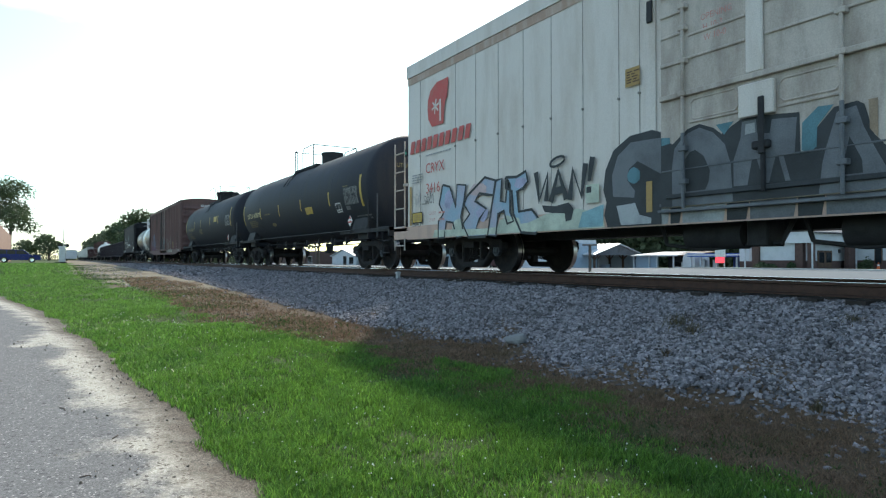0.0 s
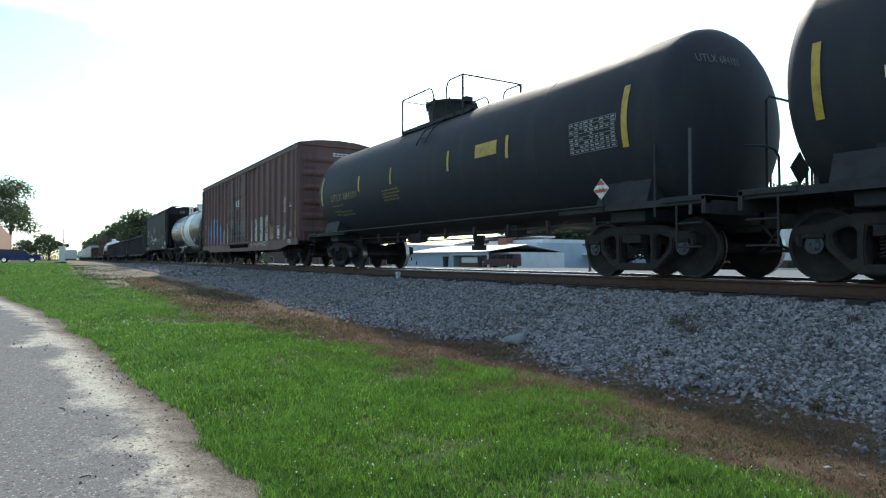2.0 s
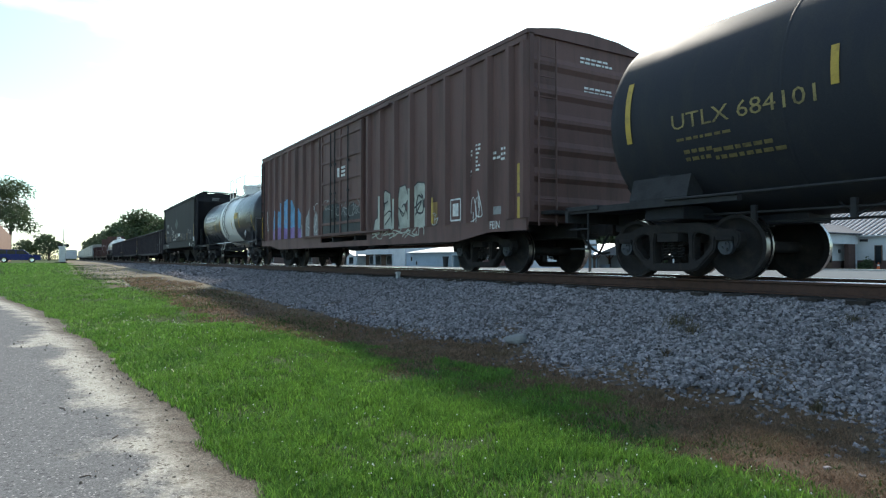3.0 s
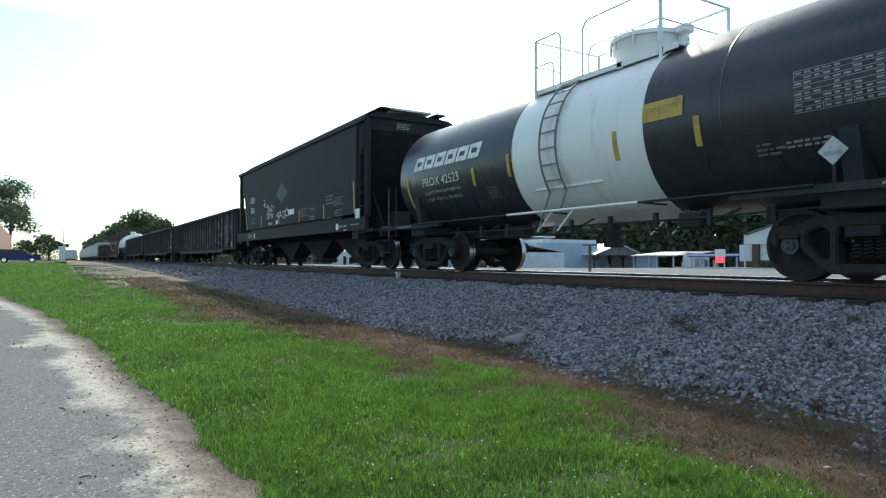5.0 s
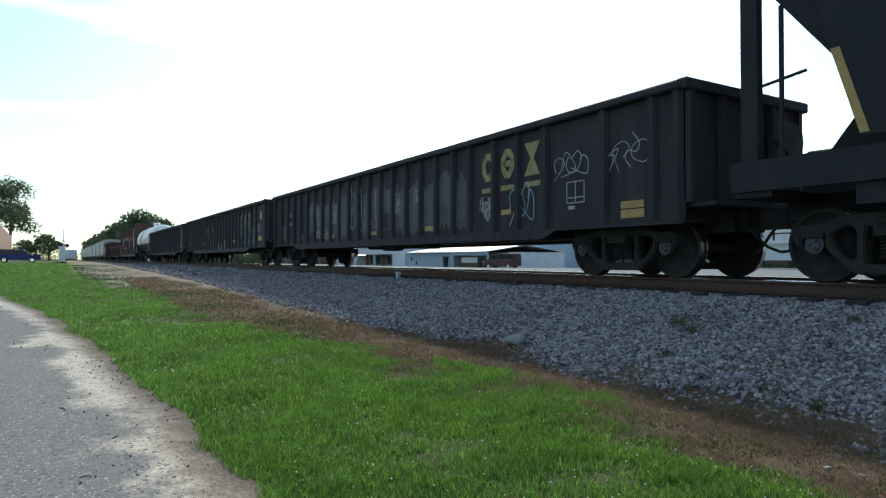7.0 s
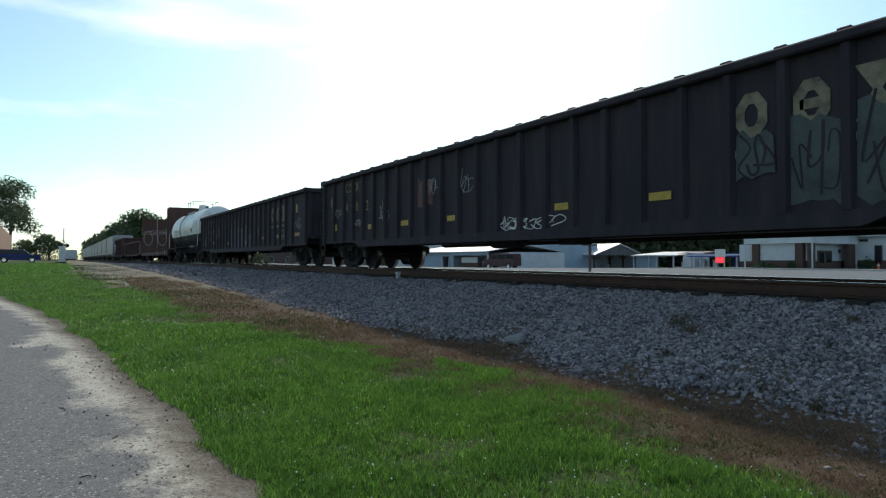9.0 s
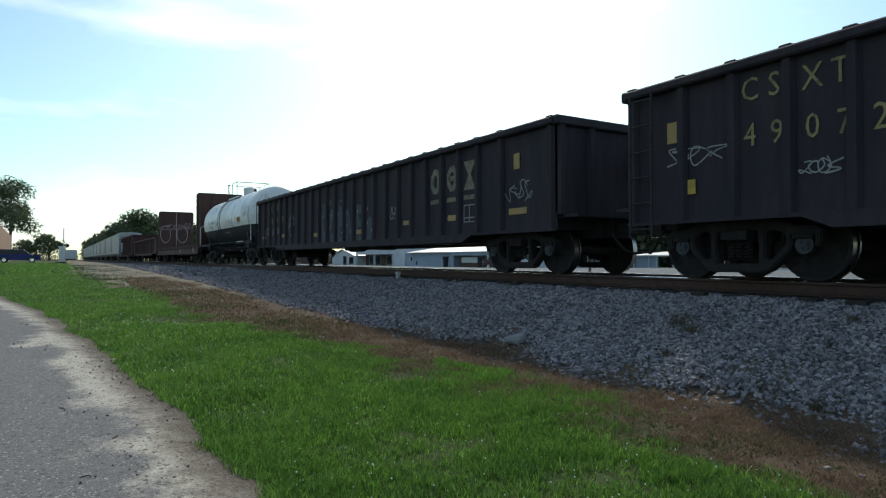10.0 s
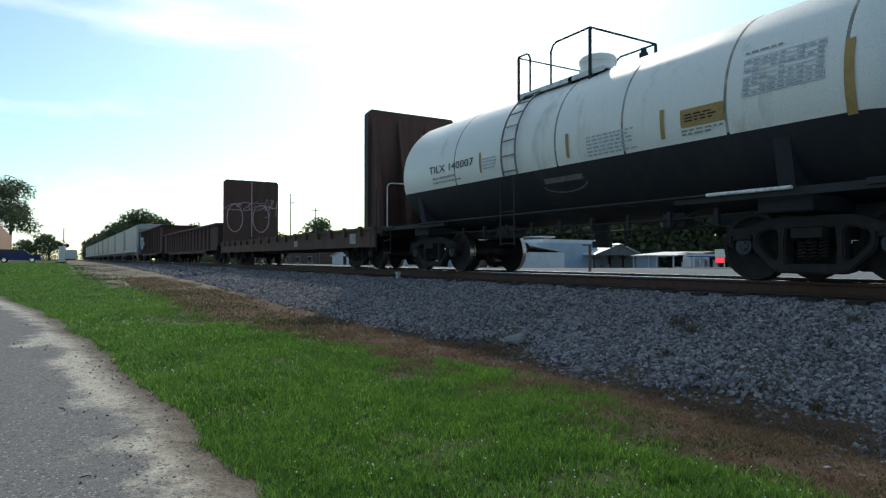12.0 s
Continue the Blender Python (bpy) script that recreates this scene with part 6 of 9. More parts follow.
# ---- painted marks ----
def scribble(w, h, seed, n=9, width=0.03, fold=1.0):
    """A sprayed tag: a row of quick, linked loops and strokes that fill a field w by h; no letters."""
    rnd = random.Random(seed)
    moves = (
        [(-0.5, -0.5), (-0.4, 0.5), (0.1, -0.3), (0.5, 0.5)],
        [(0.45, 0.35), (0.0, 0.5), (-0.45, 0.1), (-0.3, -0.45), (0.2, -0.5), (0.5, -0.1), (0.2, 0.3)],
        [(-0.5, -0.5), (0.0, 0.5), (0.4, -0.5), (0.1, -0.05), (-0.4, -0.1)],
        [(0.45, 0.45), (-0.2, 0.5), (-0.4, 0.15), (0.35, -0.1), (0.3, -0.45), (-0.4, -0.5)],
        [(-0.4, 0.5), (-0.45, -0.5), (0.2, -0.45), (0.45, 0.0), (0.0, 0.2)],
        [(-0.45, 0.4), (0.45, 0.5), (0.0, 0.45), (-0.1, -0.5), (0.35, -0.3)])
    out = []
    k = max(2, round(n * 0.5))
    for i in range(k):
        m = moves[rnd.randrange(len(moves))]
        cw = w / k * rnd.uniform(1.3, 2.0)
        ch = h * rnd.uniform(0.65, 1.0)
        cx = -w / 2 + w * (i + 0.5) / k
        cy = rnd.uniform(-0.08, 0.12) * h
        slant, turn, flip = rnd.uniform(0.0, 0.4), rnd.uniform(0.5, 2.6), rnd.choice((-1, 1))
        spun = [(flip * (a * math.cos(turn) - b * math.sin(turn)), a * math.sin(turn) + b * math.cos(turn)) for a, b in m]
        pts = [(cx + (a + slant * b) * cw * 0.9 + rnd.uniform(-0.12, 0.12) * cw, cy + max(-0.55, min(0.55, b)) * ch + rnd.uniform(-0.1, 0.1) * ch) for a, b in spun]
        curve = []
        for j in range(len(pts) - 1):
            p0, p1, p2, p3 = pts[max(j - 1, 0)], pts[j], pts[j + 1], pts[min(j + 2, len(pts) - 1)]
            for q in range(5):
                t = q / 5
                curve.append(tuple(0.5 * (2 * p1[a] + (p2[a] - p0[a]) * t + (2 * p0[a] - 5 * p1[a] + 4 * p2[a] - p3[a]) * t * t + (3 * p1[a] - p0[a] - 3 * p2[a] + p3[a]) * t ** 3) for a in (0, 1)))
        out += stroke(curve + [pts[-1]], width * rnd.uniform(0.45, 0.75))
    return out


def streaks(w, h, seed, n=7):
    """A sprayed patch with ragged upright edges, as one outline."""
    rnd = random.Random(seed)
    low = [(-w / 2 + w * i / n + rnd.uniform(-0.2, 0.2) * w / n, -h / 2 * rnd.uniform(0.7, 1.0)) for i in range(n + 1)]
    top = [(-w / 2 + w * i / n + rnd.uniform(-0.2, 0.2) * w / n, h / 2 * rnd.uniform(0.55, 1.0)) for i in range(n + 1)]
    return [low + top[::-1]]


def frame_box(w, h, t=0.03, mid=True):
    out = [bar(0, h / 2, w, t), bar(0, -h / 2, w, t), bar(-w / 2, 0, t, h), bar(w / 2, 0, t, h)]
    return out + ([bar(0, 0, t, h), bar(0, -h * 0.25, w, t)] if mid else [])


def hollow(x, w, h, t, lean):
    """A slanting ring with squared corners."""
    def at(px, py):
        return (x + px + lean * py, py)
    o = [(-w / 2, -h / 2), (w / 2, -h / 2), (w / 2, h / 2), (-w / 2, h / 2)]
    i = [(-w / 2 + t, -h / 2 + t), (w / 2 - t, -h / 2 + t), (w / 2 - t, h / 2 - t), (-w / 2 + t, h / 2 - t)]
    return [[at(*o[k]), at(*o[(k + 1) % 4]), at(*i[(k + 1) % 4]), at(*i[k])] for k in range(4)]


def data_panel(w, h, rows=8, cols=9, seed=3):
    """A ruled table of stencilled data, too small to read."""
    rnd = random.Random(seed)
    out = [bar(0, h / 2 - h * k / rows, w, 0.008) for k in range(rows + 1)] + [bar(-w / 2 + w * k / 3, 0, 0.008, h) for k in range(4)]
    for r in range(rows):
        for c in range(cols):
            if rnd.random() < 0.8:
                out.append(bar(-w / 2 + w * (c + 0.5) / cols, h / 2 - h * (r + 0.5) / rows, w / cols * rnd.uniform(0.5, 0.8), h / rows * 0.4))
    return out


def blob(w, h, seed, n=14, rough=0.25):
    rnd = random.Random(seed)
    return [(w / 2 * math.cos(6.283 * i / n) * rnd.uniform(1 - rough, 1 + rough), h / 2 * math.sin(6.283 * i / n) * rnd.uniform(1 - rough, 1 + rough)) for i in range(n)]


def moved(shapes, dx, dy):
    return [[(p[0] + dx, p[1] + dy, *p[2:]) for p in s] for s in shapes]


def head_text(car, body, half, head, radius, axis_z, dy, dz, size, mat, slope=0.0):
    """Lettering on the domed head that faces +x; slope: its rise along the line."""
    me = text_mesh(body, size, mat)
    for v in me.vertices:
        y, z = dy + v.co.x * 0.8, dz + v.co.y + slope * v.co.x * 0.8
        r = min(0.999, math.hypot(y, z) / radius)
        v.co = Vector((half + 0.35 - head * (1 - math.sqrt(1 - r * r)) + 0.012, y, axis_z + z))
    part("lettering", me, None, car)


def placard(car, x, z, y, number=""):
    bm = bmesh.new()
    prism(bm, [(x - 0.165, z), (x, z - 0.165), (x + 0.165, z), (x, z + 0.165)], "y", y - 0.012, y)
    holder = part("placard", bm, M["white_mark"] if number else M["pale_plate"], car, "diamond hazard placard")
    bm = bmesh.new()
    rod(bm, (x, y + 0.02, z - 0.1), (x, y + 0.02, z - 0.36), 0.02, 6)
    part("post", bm, M["steel_dark"], holder)
    if number:
        me = flat_shapes([[(-0.15, 0.005), (-0.09, 0.065), (0.09, 0.065), (0.15, 0.005), (0, 0.155)], [(-0.15, -0.005), (-0.1, -0.055), (0.1, -0.055), (0.15, -0.005), (0.11, 0.0), (-0.11, 0.0)]], M["red_mark"])
    else:
        me = flat_shapes(stroke([(-0.1, -0.03), (0.1, -0.03)], 0.05), M["grey_mark"])
    for v in me.vertices:
        v.co = Vector((x + v.co.x, y - 0.016, z + v.co.y))
    part("symbol", me, None, holder)
    if number:
        me = text_mesh(number, 0.085, M["tank_black"])
        for v in me.vertices:
            v.co = Vector((x + v.co.x * 0.9, y - 0.017, z - 0.01 + v.co.y))
        part("number", me, None, holder)


def tank_marks(car, kind, half, radius, axis_z):
    R = radius + 0.012

    def D(deg):
        return math.radians(deg)

    def on(shapes, x, deg, mat, name="marking", label=""):
        curved(car, flat_shapes(shapes, M[mat], name), x, D(deg), R, axis_z, name, label)

    def words(body, x, deg, size, mat, width):
        me = text_mesh(body, size, M[mat])
        xs = [v.co.x for v in me.vertices]
        k = width / (max(xs) - min(xs))
        for v in me.vertices:
            v.co.x *= k
        curved(car, me, x, D(deg), R, axis_z, "lettering")

    spec = {
        "utlx_a": dict(stripes=[(-1.36, -8.6, 0.46, 0.08), (1.32, -8, 0.43, 0.08), (4.13, -8, 0.46, 0.09), (6.67, -6, 0.93, 0.13), (-6.85, -4, 0.9, 0.1), (-4.02, -7.5, 0.46, 0.09)], label=(2.1, -17.2, 0.72, 0.25), box=(4.82, -20.4, 0.4, 0.28), table=(5.91, -9.4, 1.02, 0.5), placard=(5.9, 1.42, "1993")),
        "utlx_b": dict(stripes=[(-6.67, 3.3, 0.94, 0.1), (-3.66, 2, 0.45, 0.09), (-1.6, 2, 0.44, 0.08), (1.28, 2.3, 0.45, 0.08), (3.47, 2, 0.45, 0.09), (6.45, 3, 0.98, 0.12)], label=(2.75, 4, 0.76, 0.28), table=(5.75, -4, 1.05, 0.52), placard=(5.95, 1.4, "1993")),
        "procor": dict(stripes=[(-5.33, -18, 0.74, 0.09), (-2.4, -12.6, 0.39, 0.1), (-1.15, -9, 0.46, 0.1), (1.65, -11, 0.47, 0.1), (3.16, -12, 0.43, 0.1), (5.62, -18, 0.87, 0.11)], label=(2.58, 5, 0.72, 0.29), table=(5.02, -3, 1.0, 0.5), placard=(5.02, 1.5, "")),
        "tilx": dict(stripes=[(-1.77, -3, 0.42, 0.06), (0.88, -5.2, 0.42, 0.07), (2.9, -5.2, 0.43, 0.07), (5.46, -2, 0.87, 0.11)], label=(3.56, -4.7, 0.68, 0.25), table=(4.68, 9.5, 1.03, 0.5), placard=None),
    }[kind]
    for x, deg, h, w in spec["stripes"]:
        on(tall_stripe(h, w), x, deg, "ochre" if kind == "tilx" else "yellow", "reflector")
    x, deg, w, h = spec["label"]
    on([bar(0, k * h / 3, w, h / 3) for k in (-1, 0, 1)], x, deg, "ochre" if kind == "tilx" else "yellow", "label_plate", "yellow warning label")
    curved(car, flat_shapes(small_print(w * 0.8, h * 0.5, 3, 5), M["ochre"] if kind != "tilx" else M["steel_dark"]), x, D(deg), R + 0.004, axis_z, "marking")
    x, deg, w, h = spec["table"]
    on(data_panel(w, h), x, deg, "blue_grey_mark" if kind == "tilx" else "grey_mark", "data_panel")
    if "box" in spec:
        x, deg, w, h = spec["box"]
        on(frame_box(w, h, 0.028), x, deg, "white_mark")
    if spec["placard"]:
        x, z, num = spec["placard"]
        placard(car, x, z, -1.5, num)
    if kind == "utlx_a":
        words("UTLX 660205", -5.12, -8.5, 0.3, "pale_yellow_mark", 2.05)
        on(small_print(0.85, 0.09, 1, 4), -3.0, -10.4, "dim_yellow")
        on([blob(0.55, 0.16, 61, 14, 0.12)], -2.45, -28.4, "dim_yellow")
        on(small_print(1.4, 0.34, 4, 6), -5.3, -22, "dim_yellow")
        on(small_print(0.4, 0.07, 1, 8), 5.55, 2.6, "dim_yellow")
        on([bar(0, 0, 0.3, 0.12)], 5.56, -22.5, "dim_mark", "label_plate")
        on(small_print(1.0, 0.3, 3, 21), 6.4, -38, "dim_mark")
        head_text(car, "UTLX 660205", half - 0.33, 0.6, radius, axis_z, -0.35, 0.52, 0.18, M["yellow_mark"])
    elif kind == "utlx_b":
        words("UTLX 684101", -4.85, -8.3, 0.3, "yellow_mark", 2.0)
        on(small_print(0.95, 0.08, 1, 6), -5.36, -17.3, "dim_yellow")
        on(small_print(0.42, 0.22, 2, 16), -5.55, -26.2, "dim_yellow")
        on(small_print(0.9, 0.22, 2, 17), -4.85, -27.6, "dim_yellow")
        on(small_print(1.1, 0.35, 4, 9), -1.6, -16, "dim_yellow")
        head_text(car, "UTLX 684101", half - 0.33, 0.6, radius, axis_z, -0.5, 0.85, 0.18, M["dim_mark"])
    elif kind == "procor":
        on([q for k in range(6) for q in hollow(-1.2 + k * 0.48, 0.43, 0.33, 0.11, 0.25)], -3.55, 10.6, "white_mark", "logo", "row of bold white slanted blocks")
        words("PROX 42523", -3.78, -9.5, 0.29, "white_mark", 1.62)
        words("LD LMT", -4.38, -20, 0.11, "pale_plate", 0.38)
        words("218400 LB 99 050 KG", -3.58, -19.6, 0.11, "pale_plate", 1.2)
        words("LT WT", -4.38, -27.4, 0.11, "pale_plate", 0.34)
        words("67600 LB 30 650 KG", -3.56, -27, 0.11, "pale_plate", 1.12)
        on(small_print(0.34, 0.3, 5, 3), -1.83, -29, "dim_mark")
        for x in (-5.35, 5.9):
            side_marks(car, small_print(0.8, 0.05, 1, 51), x, -1.476, 1.09, M["grey_mark"])
        on(small_print(0.3, 0.2, 3, 15), 4.1, -28.6, "dim_mark")
        on(small_print(0.55, 0.12, 2, 7), 4.62, -28, "grey_mark")
        head_text(car, "PROX 42523", half - 0.14, 0.6, radius, axis_z, -0.82, 0.98, 0.12, M["grey_mark"], 0.5)
        head_text(car, "PROX 42523", half - 0.14, 0.6, radius, axis_z, -0.25, 0.66, 0.11, M["grey_mark"])
    else:
        words("TILX 140007", -2.96, -0.6, 0.24, "tank_black", 1.88)
        on(small_print(1.3, 0.09, 1, 2), -3.1, -8.6, "grey_mark")
        on(small_print(1.3, 0.07, 1, 12), -3.1, -12.6, "grey_mark")
        on(small_print(0.5, 0.26, 4, 2), -1.42, -4.6, "blue_grey_mark")
        on(small_print(1.1, 0.36, 6, 3), 1.9, -9, "blue_grey_mark")
        on(small_print(0.66, 0.1, 2, 3), 3.55, -12.6, "grey_mark")
        on(small_print(0.5, 0.06, 1, 31), 4.4, 23.5, "grey_mark")
        on(stroke([(0.58 * math.cos(a), 0.2 * math.sin(a)) for a in np.linspace(-0.25, -2.9, 14)], 0.03) + [bar(0, 0.06, 1.0, 0.1)], 0.6, -30, "dim_mark", "logo", "faded grey badge on the black belly")
        head_text(car, "TILX 140007", half, 0.6, radius, axis_z, -1.02, 0.66, 0.11, M["grey_mark"], 1.5)
        head_text(car, "TILX 140007", half, 0.6, radius, axis_z, 0.35, 0.55, 0.15, M["grey_mark"])


BOX_POSTS = (1.95, 2.75, 3.6, 4.45, 5.3, 6.12, 6.95, 7.75, 8.45)


def boxcar_marks(car):
    y = -1.504

    def sprayed(shape, mat, label="", lift=0.0):
        """Paint on the side sheet, carried on over the ribs that it crosses."""
        side_marks(car, [shape], 0, y - lift, 0, M[mat], "graffiti", label)
        xs = [p[0] for p in shape]
        for x in [k * v for k in (-1, 1) for v in BOX_POSTS]:
            if min(xs) < x - 0.06 and x + 0.06 < max(xs):
                zs = []
                for a, b in zip(shape, shape[1:] + shape[:1]):
                    if (a[0] - x) * (b[0] - x) < 0:
                        zs.append(a[1] + (b[1] - a[1]) * (x - a[0]) / (b[0] - a[0]))
                if len(zs) > 1 and max(zs) > 1.1:
                    z0, z1 = max(1.06, min(zs)), max(zs)
                    side_marks(car, [bar(x, (z0 + z1) / 2, 0.098, z1 - z0)], 0, -1.604 - lift, 0, M[mat], "graffiti")

    def ragged(x0, x1, z0, z1, seed, n):
        rnd = random.Random(seed)
        low = [(x0 + (x1 - x0) * i / n, z0 + rnd.uniform(0, 0.12)) for i in range(n + 1)]
        top = [(x0 + (x1 - x0) * i / n, z1 - rnd.uniform(0, 0.55) * (0.35 if 0 < i < n else 1)) for i in range(n + 1)]
        return low + top[::-1]

    sprayed([(-7.45, 1.3), (-7.4, 1.95), (-7.0, 2.2), (-6.5, 2.15), (-6.25, 2.42), (-5.6, 2.6), (-5.05, 2.48), (-4.75, 2.2), (-4.3, 2.15), (-4.0, 1.9), (-4.05, 1.3)], "paint_blue", "sprayed bright blue cloud shape")
    sprayed([(-7.4, 1.06), (-7.5, 1.4), (-6.6, 1.55), (-5.4, 1.42), (-4.6, 1.5), (-3.95, 1.35), (-3.8, 1.06)], "paint_violet", "sprayed violet patch", 0.002)
    for k, (x, z, w, h) in enumerate(((-6.9, 1.8, 0.7, 0.6), (-5.4, 1.9, 1.0, 0.7))):
        side_marks(car, scribble(w, h, 90 + k, 6, 0.06), x, y - 0.006, z, M["paint_pale_blue"], "graffiti")
    sprayed([(-3.7, 1.06), (-3.55, 1.7), (-3.1, 1.95), (-2.75, 1.6), (-2.4, 1.9), (-2.15, 1.5), (-2.2, 1.06)], "grey_mark", "pale sprayed patch")
    letters = ([(2.2, 1.06), (2.3, 1.35), (2.55, 1.45), (2.72, 1.95), (2.95, 2.12), (3.25, 2.0), (3.3, 1.5), (3.38, 1.06)],
               [(3.42, 1.06), (3.45, 1.8), (3.7, 1.85), (3.78, 2.12), (4.1, 2.15), (4.28, 1.8), (4.05, 1.62), (4.22, 1.42), (4.26, 1.06)],
               [(4.32, 1.06), (4.36, 1.98), (4.75, 2.15), (5.08, 2.1), (5.18, 1.8), (4.98, 1.62), (5.2, 1.4), (5.15, 1.06)])
    for shape in letters:
        sprayed(shape, "paint_grey_green", "pale grey-green sprayed letter shape")
        side_marks(car, stroke(shape, 0.04), 0, y - 0.004, 0, M["paint_dark"], "graffiti", "dark sprayed outline")
    for k, (x, z, w, h) in enumerate(((2.85, 1.5, 0.6, 0.6), (3.85, 1.5, 0.5, 0.6), (4.75, 1.55, 0.5, 0.6))):
        side_marks(car, scribble(w, h, 30 + k, 4, 0.07), x, y - 0.006, z, M["paint_dark"], "graffiti")
    side_marks(car, scribble(2.8, 0.25, 36, 14, 0.05), 3.7, -1.555, 0.93, M["paint_grey_green"], "graffiti")
    side_marks(car, [bar(0, 0, 0.24, 0.5)], 5.55, y, 1.35, M["ochre"], "graffiti")
    for k, (x, z, w, h, mat) in enumerate(((-8.2, 1.7, 0.5, 1.0, "white_mark"), (-2.7, 1.7, 1.1, 0.9, "white_mark"), (5.5, 1.2, 0.35, 0.3, "white_mark"), (7.25, 1.3, 0.42, 0.7, "white_mark"))):
        side_marks(car, scribble(w, h, 50 + k, 6, 0.035), x, y - 0.008, z, M[mat], "graffiti", "sprayed white tag")
    for k, (x, z, w, h) in enumerate(((-0.9, 2.0, 1.0, 0.4), (0.2, 1.8, 0.9, 0.5), (1.1, 1.8, 0.7, 0.5))):
        side_marks(car, scribble(w, h, 80 + k, 7, 0.035), x, -1.598, z, M["grey_mark"], "graffiti")
    side_marks(car, [[(-1.6, 1.1), (1.5, 1.1), (1.5, 1.75), (1.0, 1.95), (0.3, 1.8), (-0.4, 2.05), (-1.1, 2.0), (-1.6, 1.8)]], 0, -1.594, 0, M["paint_dark"], "graffiti", "dark sprayed area on the door")
    side_marks(car, [bar(-0.25, 0.0, 0.2, 0.28), bar(0.1, 0.12, 0.35, 0.07), bar(0.1, 0.0, 0.35, 0.07), bar(0.1, -0.12, 0.35, 0.07)], 0.1, -1.6, 2.95, M["white_mark"])
    side_marks(car, frame_box(0.4, 0.46, 0.035, False) + [bar(0, 0, 0.24, 0.28)], 6.45, y, 1.36, M["white_mark"])
    for x, z, h in ((8.78, 1.8, 0.55), (8.78, 1.25, 0.4), (5.55, 1.4, 0.6), (-8.78, 1.6, 0.9)):
        side_marks(car, [bar(0, 0, 0.08, h)], x, -1.58, z, M["yellow"], "reflector")
    for x, z, w, h, r in ((7.0, 2.3, 0.12, 0.6, 7), (7.3, 2.4, 0.12, 0.6, 7), (7.85, 2.35, 0.3, 0.2, 2), (8.2, 2.35, 0.15, 0.3, 3), (6.3, 0.95, 0.7, 0.06, 1)):
        side_marks(car, small_print(w, h, r, 4), x, y, z, M["white_mark"])
    side_text(car, "FEIN", 7.98, -1.556, 0.95, 0.22, M["white_mark"], 0.8)
    side_marks(car, [bar(0, 0, 0.35, 0.16)], 7.95, y, 1.25, M["grey_mark"])
    for yy, z, w, h, r in ((0.25, 4.2, 0.9, 0.16, 2), (0.3, 3.62, 0.8, 0.16, 2), (0.2, 2.95, 0.9, 0.1, 1)):
        me = flat_shapes(small_print(w, h, r, 5), M["white_mark"])
        for v in me.vertices:
            v.co = Vector((8.975, yy + v.co.x, z + v.co.y))
        part("marking", me, None, car)


